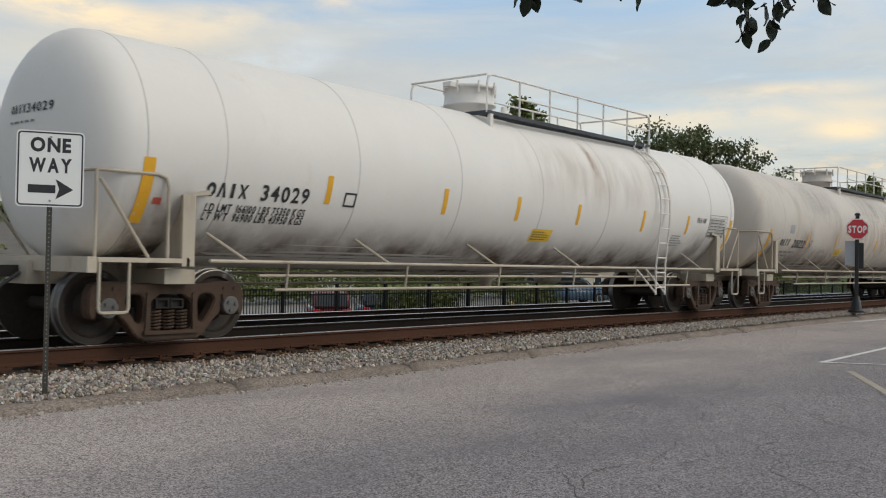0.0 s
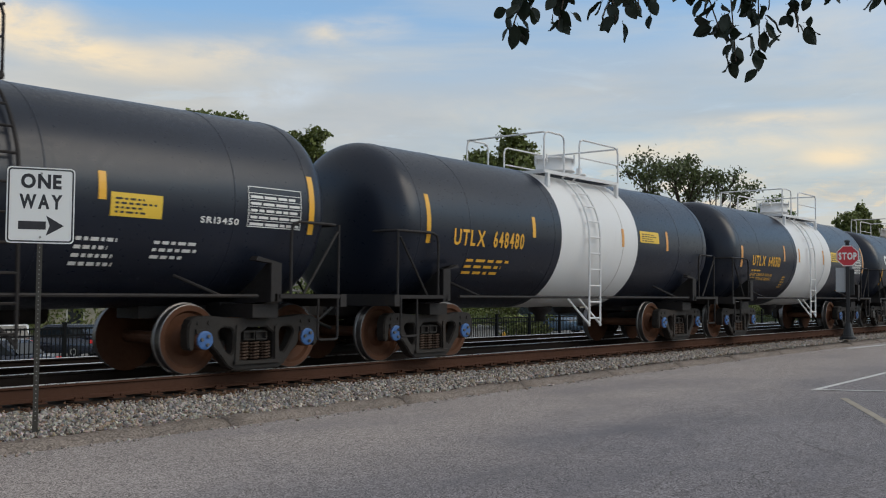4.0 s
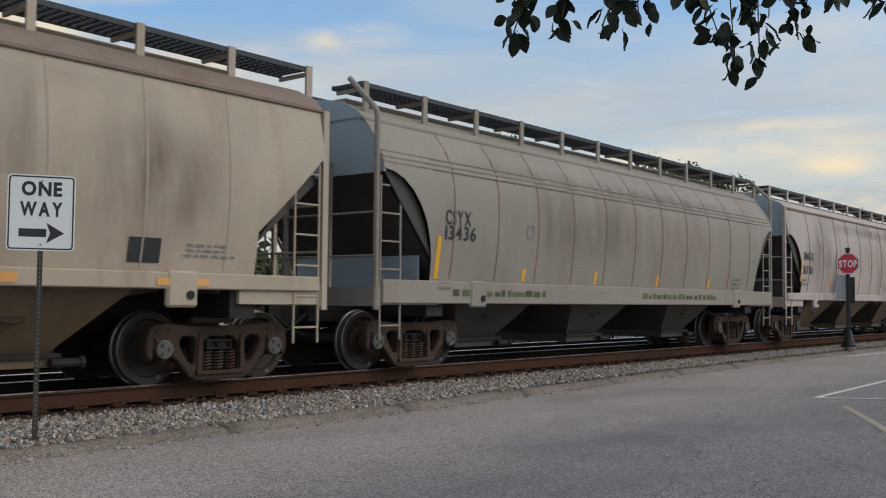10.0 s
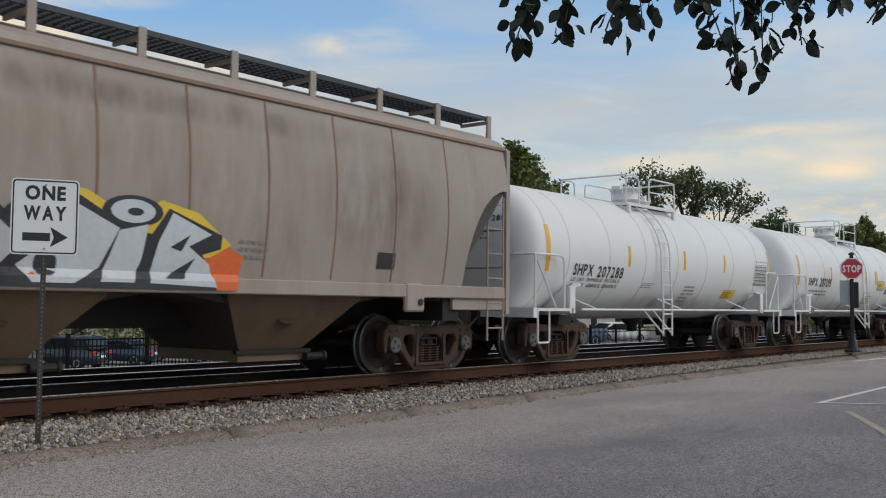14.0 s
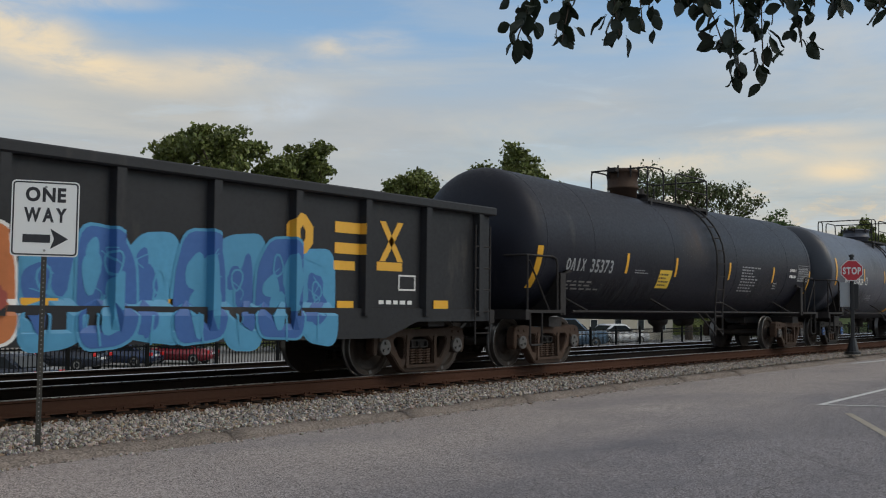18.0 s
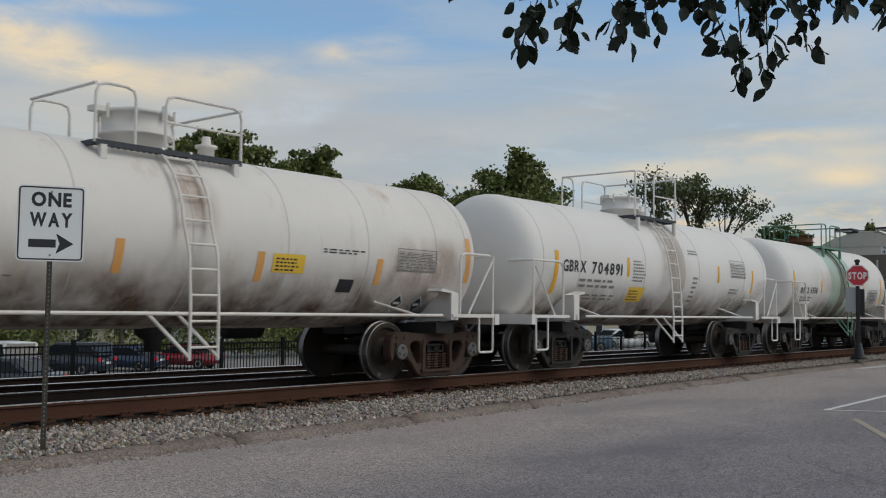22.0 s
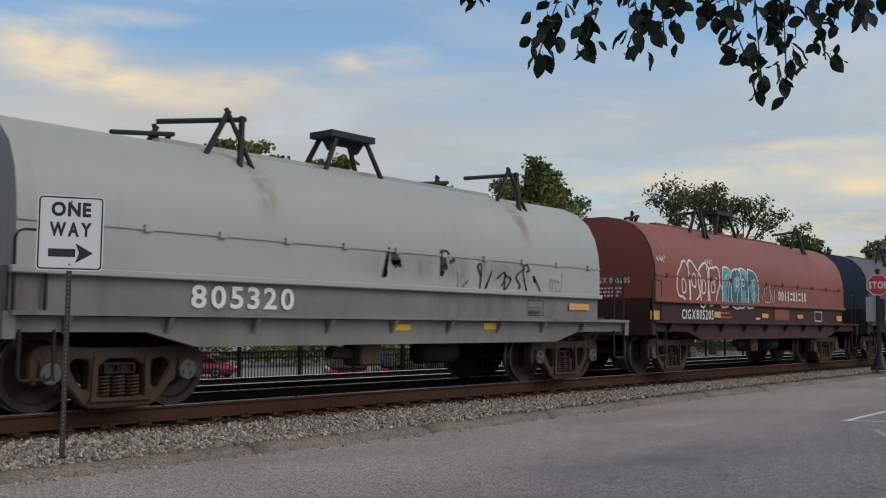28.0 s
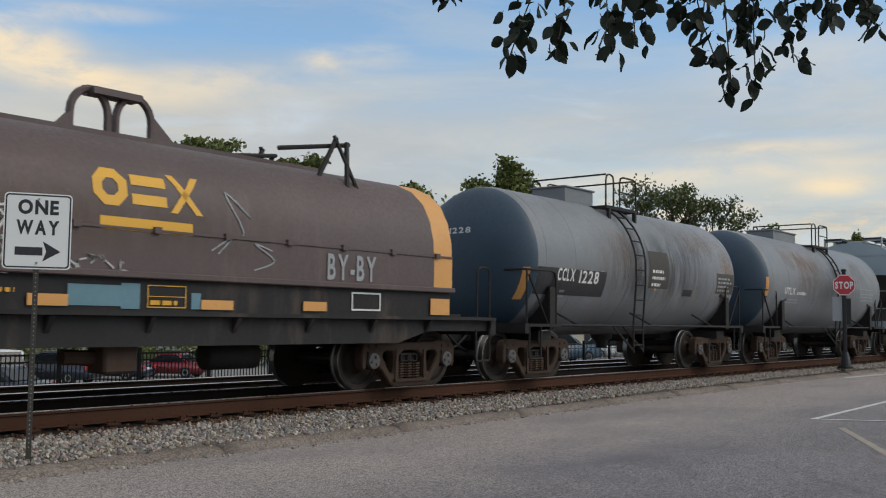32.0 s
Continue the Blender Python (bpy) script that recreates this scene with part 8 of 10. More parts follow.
def wild_piece(car, x, z, w, h, seed):
    """A silver spray piece with black edges, flame and lemon behind; angular shapes that spell nothing."""
    def sc(pts):
        return [[(px * w, pz * h) for px, pz in poly] for poly in pts]
    flame = [[(0.0, 0.0), (0.06, 0.42), (0.14, 0.62), (0.27, 1.0), (0.33, 0.9), (0.30, 0.3), (0.12, 0.0)], [(0.86, 0.0), (0.98, 0.0), (1.0, 0.38), (0.94, 0.5), (0.84, 0.3)], [(0.42, 0.0), (0.52, 0.0), (0.47, 0.14)], [(0.60, 0.0), (0.67, 0.0), (0.63, 0.12)]]
    lemon = [[(0.30, 0.9), (0.40, 0.60), (0.44, 0.7), (0.50, 1.0), (0.58, 0.95), (0.68, 0.72), (0.76, 0.92), (0.86, 0.82), (0.96, 0.5), (0.9, 0.35), (0.3, 0.35)]]
    black = [[(0.06, 0.0), (0.10, 0.36), (0.20, 0.45), (0.18, 0.62), (0.28, 0.97), (0.33, 0.97), (0.43, 0.62), (0.40, 0.66), (0.46, 0.97), (0.53, 0.97), (0.66, 0.66), (0.74, 0.56), (0.78, 0.84), (0.93, 0.60), (0.93, 0.45), (0.88, 0.38), (0.92, 0.0)], blob(0.69, 0.78, 0.075, 0.16, random.Random(3), 18, 2, 0.0)]
    silver = [[(0.08, 0.02), (0.12, 0.33), (0.24, 0.16), (0.24, 0.5), (0.19, 0.56), (0.29, 0.92), (0.40, 0.60), (0.45, 0.42), (0.40, 0.16), (0.28, 0.12), (0.22, 0.02)],
              [(0.42, 0.62), (0.49, 0.95), (0.63, 0.66), (0.66, 0.60), (0.62, 0.20), (0.56, 0.04), (0.47, 0.04), (0.44, 0.2), (0.50, 0.42), (0.54, 0.56)],
              [(0.66, 0.58), (0.73, 0.66), (0.72, 0.30), (0.70, 0.06), (0.62, 0.06), (0.64, 0.3)], [(0.76, 0.50), (0.79, 0.80), (0.90, 0.60), (0.84, 0.46), (0.90, 0.28), (0.92, 0.03), (0.74, 0.06), (0.75, 0.3)], blob(0.69, 0.78, 0.055, 0.12, random.Random(4), 16, 2, 0.0)]
    dark = [[(0.30, 0.22), (0.36, 0.20), (0.37, 0.46), (0.29, 0.50)], blob(0.50, 0.22, 0.025, 0.11, random.Random(5), 14, 2.4, 0.0), [(0.79, 0.44), (0.84, 0.58), (0.82, 0.4)], [(0.78, 0.12), (0.86, 0.34), (0.83, 0.12)], blob(0.695, 0.775, 0.02, 0.04, random.Random(6), 12, 2, 0.0)]
    for k, (name, mat, polys) in enumerate((("spray_flame", "sp_flame", flame), ("spray_halo", "sp_lemon", lemon), ("spray_edge", "ink", black), ("spray_fill", "sp_silver", silver), ("spray_gap", "ink", dark))):
        decal(car, name, sc(polys), mat, x, z, 0.016 + 0.003 * k)


def yellow_patch(car, x, z, w, h):
    decal(car, "paint_patch", [[(0, 0), (w * 0.55, 0.08 * h), (w, h), (0.35 * w, h * 0.98), (0.2 * w, 0.5 * h)]], "yellow", x, z, 0.006, "rough yellow paint patch")


def bracket_pair(car, x, z, w, h):
    t = 0.10
    polys = [[(0, h), (0.22, h), (0.25, h - t), (0.12, h - t), (0.36, t), (0.5, t), (0.5, 0), (0.3, 0)], [(w, 0.15 * h), (w - 0.4, 0.15 * h), (w - 0.4, 0.15 * h + t), (w - 0.12, 0.15 * h + t), (w - 0.3, h * 0.9), (w - 0.5, h * 0.9), (w - 0.5, h * 0.9 + t), (w - 0.24, h * 0.9 + t)]]
    decal(car, "emblem_bracket", polys, "gold_ink", x, z, 0.007)


def dots(car, x, z, w, h):
    decal(car, "emblem_dot", [blob(w * 0.25, h / 2, h * 0.45, h * 0.45, random.Random(1), 14, 2, 0.0), blob(w * 0.8, h / 2, h * 0.45, h * 0.45, random.Random(1), 14, 2, 0.0)], "gold_ink", x, z, 0.007)


end_lettering(c25, blocks(4, 0.17, 0.62), 0.42, 2.85, 0.17, 0.62, 'gold_ink')
end_lettering(c25, small_print(1, 0.09, 0.7, 3), 0.46, 2.68, 0.09, 0.7, 'gold_ink')
end_lettering(c25, small_print(2, 0.12, 0.9, 4), 0.2, 1.78, 0.12, 0.9, 'gold_ink')
end_lettering(c26, blocks(4, 0.17, 0.62), 0.42, 2.85, 0.17, 0.62, 'gold_ink')
end_lettering(c26, small_print(2, 0.12, 0.9, 5), 0.2, 1.78, 0.12, 0.9, 'gold_ink')
end_lettering(c24, lettering('CIGX 805205', 0.12, 0.95), 0.1, 1.95, 0.12, 0.95, 'chalk')
end_lettering(c24, small_print(3, 0.24, 0.6, 6), -0.1, 1.66, 0.24, 0.6, 'chalk')
head_text(c1, blocks(4, 0.11, 0.38), 0.44, 2.79, 'ink')
head_text(c1, lettering('34029', 0.11, 0.58), 0.03, 2.79, 'ink')
head_text(c1, small_print(1, 0.06, 0.87, 7), 0.44, 2.67, 'ink_grey')
head_text(c3, blocks(4, 0.12, 0.35), 0.42, 2.74, 'chalk')
head_text(c3, lettering('237026', 0.12, 0.63), 0.03, 2.74, 'chalk')
head_text(c3, small_print(2, 0.15, 0.87, 7), 0.41, 2.56, 'chalk')
head_text(c6, lettering('PROX 42598', 0.11, 0.92), 0.5, 2.72, 'chalk')
head_text(c7, lettering('PROX 42393', 0.11, 0.92), 0.5, 2.72, 'chalk')
head_text(c12, lettering('SHPX 207288', 0.11, 1.08), 0.35, 2.69, 'ink')
head_text(c12, small_print(3, 0.21, 0.57, 7), 0.06, 2.35, 'ink_grey')
head_text(c16, blocks(4, 0.13, 0.32), 0.19, 2.85, 'chalk')
head_text(c16, lettering('227828', 0.13, 0.57), -0.15, 2.85, 'chalk')
head_text(c16, small_print(2, 0.14, 0.67, 7), 0.14, 2.64, 'chalk')
head_text(c27, lettering('1228', 0.11, 0.52), 0.35, 2.77, 'chalk')
decal(c14, 'placard_holder', [rect(0, 0.46, 0, 0.2)], 'amber', -8.59, 0.99, 0.03)
scribble(c14, -8.78, 1.44, 0.62, 1.04, 'panel_grey', 77, 0.012)
decal(c14, "small_print", small_print(1, 0.08, 0.96, 1), 'gold_ink', -9.22, 0.77, 0.009)
decal(c14, "small_print", small_print(2, 0.11, 0.38, 2), 'gold_ink', -7.91, 0.8, 0.009)
strip(c1, -8.2, 1.47, 2.24, 0.16)
strip(c1, -5.29, 1.86, 2.25, 0.1)
strip(c1, -2.74, 1.84, 2.25, 0.1)
strip(c1, -0.73, 1.83, 2.25, 0.1)
strip(c1, 1.27, 1.84, 2.23, 0.1)
strip(c1, 3.86, 1.81, 2.25, 0.1)
strip(c1, 5.95, 1.82, 2.24, 0.1)
strip(c1, 8.28, 1.46, 2.24, 0.14)
decal(c1, "lettering", lettering('FRA AIP', 0.11, 0.47), 'ink', 6.41, 2.11, 0.008)
decal(c1, "small_print", small_print(5, 0.26, 0.65, 3), 'ink_grey', 5.35, 1.55, 0.009)
data_table(c1, 7.08, 1.8, 0.94, 0.52, 'ink_grey', 7)
placard(c1, 8.39, 1.28, 0.17, 'red_ink')
decal(c1, 'lettering_block', blocks(4, 0.18, 0.64, 0.18), 'ink', -7.34, 1.84, 0.008)
decal(c1, "lettering", lettering('34029', 0.2, 0.83), 'ink', -6.47, 1.84, 0.008)
decal(c1, "lettering", lettering('LD LMT  166100 LBS 75350 KGS', 0.1, 1.66), 'ink', -7.29, 1.66, 0.008)
decal(c1, "lettering", lettering('LT WT  96900 LBS 43950 KGS', 0.1, 1.67), 'ink', -7.29, 1.55, 0.008)
decal(c1, "stencil_box", frame_of(0, 0.23, 0, 0.2, 0.025), 'ink', -4.97, 1.84, 0.008)
decal(c1, 'stencil', [rect(0, 0.12, 0, 0.08)], 'red_ink', -8.06, 1.7, 0.005)
decal(c1, 'notice_sheet', [rect(0, 0.66, 0, 0.22)], 'sign_yellow', -0.11, 1.49, 0.006, 'yellow notice sheet with small print')
decal(c1, "small_print", small_print(4, 0.17, 0.54, 4), 'ink', -0.06, 1.52, 0.009)
strip(c2, -8, 1.4, 2.14, 0.15)
strip(c2, -5.08, 1.72, 2.12, 0.1)
strip(c2, -2.63, 1.7, 2.13, 0.1)
strip(c2, -0.51, 1.71, 2.12, 0.1)
strip(c2, 1.46, 1.72, 2.12, 0.1)
strip(c2, 3.29, 1.72, 2.12, 0.1)
strip(c2, 5.59, 1.75, 2.13, 0.1)
strip(c2, 8.06, 1.78, 2.13, 0.1)
decal(c2, 'lettering_block', blocks(4, 0.19, 0.66, 0.18), 'ink', -7.09, 1.72, 0.008)
decal(c2, "lettering", lettering('201122', 0.22, 0.89), 'ink', -6.14, 1.69, 0.008)
decal(c2, "small_print", small_print(2, 0.2, 1.64, 5), 'ink_grey', -7.13, 1.43, 0.009)
decal(c2, "stencil_box", frame_of(0, 0.17, 0, 0.2, 0.025), 'ink_grey', -4.85, 1.72, 0.008)
decal(c2, 'notice_sheet', [rect(0, 0.53, 0, 0.22)], 'sign_yellow', -2.43, 1.51, 0.006, 'yellow notice sheet with small print')
decal(c2, "small_print", small_print(4, 0.16, 0.43, 6), 'ink', -2.39, 1.54, 0.009)
decal(c2, 'patch', [rect(0, 0.33, 0, 0.24)], 'panel_grey', -6.63, 2.07, 0.005)
decal(c2, "small_print", small_print(3, 0.08, 0.56, 7), 'ink_grey', -3.73, 1.6, 0.009)
data_table(c2, 6.8, 1.75, 1.02, 0.56, 'ink_grey', 6)
placard(c2, 6.62, 1.69, 0.17, 'ink')
placard(c2, 7.89, 1.3, 0.22, 'red_ink')
strip(c3, -5.05, 1.86, 2.69, 0.13)
strip(c3, -2.25, 2.06, 2.47, 0.1)
strip(c3, -0.71, 2.06, 2.5, 0.1)
strip(c3, 1.99, 2.13, 2.46, 0.1)
strip(c3, 5.24, 1.89, 2.71, 0.1)
decal(c3, 'lettering_block', blocks(4, 0.27, 0.72, 0.18), 'chalk', -4.36, 1.9, 0.008)
decal(c3, "lettering", lettering('237026', 0.25, 1.04), 'chalk', -3.44, 1.91, 0.008)
decal(c3, "lettering", lettering('LD LMT  219300  99450 KG', 0.09, 1.43), 'chalk', -4.24, 1.75, 0.008)
decal(c3, "lettering", lettering('LT WT   66700  30250 KG', 0.09, 1.36), 'chalk', -4.18, 1.62, 0.008)
decal(c3, 'notice_sheet', [rect(0, 0.7, 0, 0.28)], 'sign_yellow', 2.1, 1.95, 0.006, 'yellow notice sheet with small print')
decal(c3, "small_print", small_print(4, 0.21, 0.56, 8), 'ink', 2.16, 1.99, 0.009)
data_table(c3, 4.11, 1.94, 0.93, 0.54, 'chalk', 6)
decal(c3, "small_print", small_print(4, 0.38, 0.67, 9), 'chalk', 1.73, 1.37, 0.009)
decal(c3, "small_print", small_print(3, 0.26, 0.75, 10), 'chalk', 2.76, 1.48, 0.009)
decal(c3, "lettering", lettering('SR13450', 0.08, 0.6), 'chalk', 3.37, 1.95, 0.008)
strip(c4, -5.02, 1.89, 2.68, 0.1)
strip(c4, -2.02, 2.12, 2.5, 0.1)
strip(c4, 1.3, 2.09, 2.47, 0.1, 'amber')
strip(c4, 3.33, 2.08, 2.52, 0.1, 'amber')
decal(c4, "lettering", lettering('UTLX', 0.26, 0.86), 'gold_ink', -4.36, 1.9, 0.008)
decal(c4, "lettering", lettering('648480', 0.27, 0.92), 'gold_ink', -3.26, 1.9, 0.008)
decal(c4, "small_print", small_print(3, 0.31, 1.56, 11), 'gold_ink', -3.91, 1.42, 0.009)
decal(c4, 'notice_sheet', [rect(0, 0.88, 0, 0.25)], 'sign_yellow', 2.05, 2.22, 0.006, 'yellow notice sheet with small print')
decal(c4, "small_print", small_print(4, 0.19, 0.7, 12), 'ink', 2.14, 2.25, 0.009)
strip(c5, -5.1, 1.84, 2.39, 0.13, 'amber')
strip(c5, -2.08, 2.07, 2.51, 0.1, 'amber')
strip(c5, -0.89, 2.08, 2.48, 0.1, 'amber')
strip(c5, 1.22, 2.06, 2.5, 0.1, 'amber')
strip(c5, 3.12, 2.07, 2.5, 0.1, 'amber')
strip(c5, 5.25, 1.89, 2.74, 0.1, 'amber')
decal(c5, "lettering", lettering('UTLX', 0.26, 0.9), 'gold_ink', -4.38, 1.91, 0.008)
decal(c5, "lettering", lettering('648510', 0.26, 0.86), 'gold_ink', -3.27, 1.91, 0.008)
decal(c5, "small_print", small_print(1, 0.09, 0.92, 13), 'gold_ink', -4.34, 1.75, 0.009)
decal(c5, "lettering", lettering('LD LMT  215300 LB  97700 KG', 0.07, 1.55), 'gold_ink', -4.36, 1.63, 0.008)
decal(c5, "lettering", lettering('LT WT   70700 LB  32050 KG', 0.07, 1.49), 'gold_ink', -4.31, 1.52, 0.008)
decal(c5, "small_print", small_print(5, 0.35, 0.3, 14), 'gold_ink', -1.97, 1.33, 0.009)
decal(c5, 'notice_sheet', [rect(0, 0.73, 0, 0.3)], 'sign_yellow', 1.96, 2.18, 0.006, 'yellow notice sheet with small print')
decal(c5, "small_print", small_print(4, 0.23, 0.59, 15), 'ink', 2.03, 2.22, 0.009)
data_table(c5, 4.12, 1.85, 0.92, 0.6, 'chalk', 7)
decal(c5, "small_print", small_print(4, 0.24, 0.29, 16), 'gold_ink', 3.33, 1.28, 0.009)
decal(c5, "small_print", small_print(5, 0.32, 0.22, 17), 'chalk', 3.85, 1.21, 0.009)
placard(c5, 4.87, 1.36, 0.16, 'ink')
strip(c6, -5.14, 1.51, 2.1, 0.12)
strip(c6, -2.61, 1.71, 2.11, 0.1)
strip(c6, -1.14, 1.7, 2.1, 0.1)
strip(c6, 1.37, 1.7, 2.15, 0.1)
strip(c6, 2.78, 1.71, 2.1, 0.1)
strip(c6, 5.27, 1.57, 2.19, 0.1)
emblem(c6, 6, 0.39, 2.84, 0.14, 'o=oooo', 'chalk', -4.85, 2.22)
decal(c6, "lettering", lettering('PROX', 0.24, 0.59), 'chalk', -4.32, 1.85, 0.008)
decal(c6, "lettering", lettering('42598', 0.25, 0.69), 'chalk', -3.54, 1.84, 0.008)
decal(c6, "lettering", lettering('LD LMT  218300 LB  99000 KG', 0.06, 1.38), 'chalk', -4.37, 1.67, 0.008)
decal(c6, "lettering", lettering('LT WT   67700 LB  30700 KG', 0.06, 1.32), 'chalk', -4.3, 1.57, 0.008)
decal(c6, "small_print", small_print(4, 0.26, 0.79, 18), 'chalk', -1.99, 1.4, 0.009)
decal(c6, 'notice_sheet', [rect(0, 0.78, 0, 0.31)], 'sign_yellow', 1.89, 2.14, 0.006, 'yellow notice sheet with small print')
decal(c6, "small_print", small_print(4, 0.24, 0.63, 19), 'ink', 1.97, 2.18, 0.009)
data_table(c6, 4.12, 1.84, 0.97, 0.52, 'chalk', 6)
decal(c6, "small_print", small_print(3, 0.17, 0.75, 20), 'chalk', 3.55, 1.51, 0.009)
end_lettering(c6, 'PROX 42598', 0.75, 2.62, 0.12, 0.95, 'chalk')
strip(c7, -2.3, 1.93, 2.37, 0.12)
strip(c7, -1.16, 1.94, 2.37, 0.1)
strip(c7, 1.28, 1.95, 2.38, 0.1)
strip(c7, 3.2, 1.95, 2.37, 0.1)
strip(c7, 5.24, 1.52, 2.35, 0.1)
decal(c7, "lettering", lettering('PROX', 0.22, 0.6), 'chalk', -4.18, 1.88, 0.008)
decal(c7, "lettering", lettering('42393', 0.24, 0.9), 'chalk', -3.46, 1.91, 0.008)
decal(c7, "lettering", lettering('219500 LB  99 600 KG', 0.07, 1.26), 'chalk', -3.8, 1.72, 0.008)
decal(c7, "lettering", lettering('66500 LB  30 150 KG', 0.07, 1.21), 'chalk', -3.77, 1.6, 0.008)
decal(c7, "small_print", small_print(4, 0.27, 0.36, 21), 'chalk', -1.94, 1.4, 0.009)
decal(c7, 'notice_sheet', [rect(0, 0.82, 0, 0.28)], 'sign_yellow', 2.02, 2.34, 0.006, 'yellow notice sheet with small print')
decal(c7, "small_print", small_print(4, 0.21, 0.66, 22), 'ink', 2.1, 2.38, 0.009)
data_table(c7, 4.15, 1.89, 0.94, 0.52, 'chalk', 7)
decal(c7, "small_print", small_print(3, 0.21, 0.62, 23), 'chalk', 3.58, 1.31, 0.009)
emblem(c7, 6, 0.4, 3.14, 0.14, 'o=oooo', 'chalk', -4.92, 2.43)
placard(c7, 4.97, 1.37, 0.16, 'ink')
end_lettering(c7, 'PROX 42393', 0.75, 2.62, 0.12, 0.95, 'chalk')
decal(c8, "lettering", lettering('FURX', 0.27, 0.84), 'ink', -5.29, 2.36, 0.008)
decal(c8, "lettering", lettering('854096', 0.25, 1.36), 'ink', -5.34, 1.85, 0.008)
decal(c8, "small_print", small_print(2, 0.2, 0.71, 24), 'ink_grey', -5.44, 1.48, 0.009)
decal(c8, "stencil_box", frame_of(0, 0.22, 0, 0.23, 0.025), 'ink_grey', -2.61, 2.16, 0.008)
decal(c8, 'reflective_strip', [rect(0, 0.79, 0, 0.1)], 'amber', -6.23, 1.24, 0.006)
decal(c8, 'reflective_strip', [rect(0, 0.36, 0, 0.11)], 'amber', -1.58, 1.24, 0.006)
decal(c8, 'reflective_strip', [rect(0, 0.34, 0, 0.12)], 'amber', 0.66, 1.25, 0.006)
decal(c8, 'reflective_strip', [rect(0, 0.33, 0, 0.11)], 'amber', 3.02, 1.24, 0.006)
decal(c8, 'reflective_strip', [rect(0, 0.75, 0, 0.09)], 'amber', 5.03, 1.24, 0.006)
data_table(c8, 4.65, 1.5, 0.43, 0.29, 'ink', 2, 'ink')
decal(c8, "small_print", small_print(4, 0.15, 0.35, 25), 'red_ink', -2.03, 1.5, 0.009)
decal(c8, "small_print", small_print(3, 0.16, 0.36, 26), 'red_ink', 1.27, 1.49, 0.009)
decal(c8, "small_print", small_print(3, 0.19, 0.77, 27), 'ink_grey', 5.43, 1.59, 0.009)
decal(c8, 'route_board', [rect(0, 0.23, 0, 0.15)], 'hop_brown', -6.56, 1.47, 0.02, 'small steel route board')
scribble(c8, -3.69, 1.49, 1.62, 0.39, 'ink_grey', 31, 0.012)
loop_tag(c8, -7.5, 2.72, 0.95, 0.5, 'ink', 32, 0.014, -0.86, 1)
end_lettering(c8, 'FURX', 0.75, 3.35, 0.16, 0.55, 'ink')
end_lettering(c8, '854096', 0.75, 3.1, 0.16, 0.62, 'ink')
decal(c9, "lettering", lettering('CSYX', 0.23, 0.65), 'ink', -6.27, 2.31, 0.008)
decal(c9, "lettering", lettering('13436', 0.22, 0.8), 'ink', -6.27, 2.07, 0.008)
decal(c9, "stencil_box", frame_of(0, 0.2, 0, 0.24, 0.025), 'ink_grey', -3.99, 2.2, 0.008)
strip(c9, -6.4, 1.43, 2.1, 0.1)
strip(c9, -3.98, 1.43, 1.66, 0.1)
strip(c9, -1.51, 1.43, 1.68, 0.1)
strip(c9, 1.11, 1.43, 1.67, 0.1)
strip(c9, 3.72, 1.43, 1.65, 0.1)
decal(c9, "small_print", small_print(2, 0.21, 0.46, 28), 'ink_grey', -6.37, 1.27, 0.009)
decal(c9, "small_print", small_print(4, 0.44, 0.62, 29), 'ink_grey', 5.08, 1.32, 0.009)
decal(c9, "small_print", small_print(1, 0.05, 0.28, 30), 'ink_grey', -2.41, 1.26, 0.009)
decal(c9, "small_print", small_print(1, 0.05, 0.48, 31), 'ink_grey', -1.4, 1.26, 0.009)
sill_writing(c9, -6.0, 1.12, 2.76, 0.25, 'leaf_dark', 5)
sill_writing(c9, 0.42, 1.12, 3.64, 0.26, 'leaf_dark', 6)
decal(c10, "lettering", lettering('BNGX', 0.23, 0.81), 'ink', -6.58, 2.36, 0.008)
decal(c10, "lettering", lettering('31761', 0.22, 0.79), 'ink', -6.62, 1.96, 0.008)
decal(c10, "small_print", small_print(2, 0.24, 0.7, 32), 'ink_grey', -6.68, 1.63, 0.009)
decal(c10, "stencil_box", frame_of(0, 0.23, 0, 0.21, 0.025), 'ink_grey', -4.91, 2.22, 0.008)
strip(c10, -6.71, 1.73, 2.36, 0.1, 'amber')
strip(c10, -4.17, 1.54, 1.94, 0.1, 'amber')
strip(c10, -1.58, 1.54, 1.93, 0.1, 'amber')
strip(c10, 1.12, 1.56, 1.92, 0.1, 'amber')
strip(c10, 3.64, 1.56, 1.88, 0.1, 'amber')
decal(c10, "small_print", small_print(4, 0.33, 0.74, 33), 'ink_grey', -3.98, 1.5, 0.009)
decal(c10, "small_print", small_print(3, 0.23, 0.43, 34), 'red_ink', -2.84, 1.53, 0.009)
decal(c10, "small_print", small_print(4, 0.2, 1.63, 35), 'ink_grey', 1.52, 1.59, 0.009)
data_table(c10, 4.47, 1.53, 0.42, 0.27, 'ink', 2, 'ink')
strip(c10, 6.54, 1.55, 2.37, 0.14, 'amber')
decal(c10, "small_print", small_print(4, 0.22, 0.52, 36), 'ink_grey', 5.68, 1.64, 0.009)
end_lettering(c10, 'BNGX', 0.75, 3.32, 0.15, 0.5, 'ink')
end_lettering(c10, '31761', 0.75, 3.1, 0.15, 0.5, 'ink')
decal(c11, "lettering", lettering('BNGX', 0.22, 0.78), 'ink', -6.55, 2.38, 0.008)
decal(c11, "lettering", lettering('31867', 0.22, 0.77), 'ink', -6.58, 1.99, 0.008)
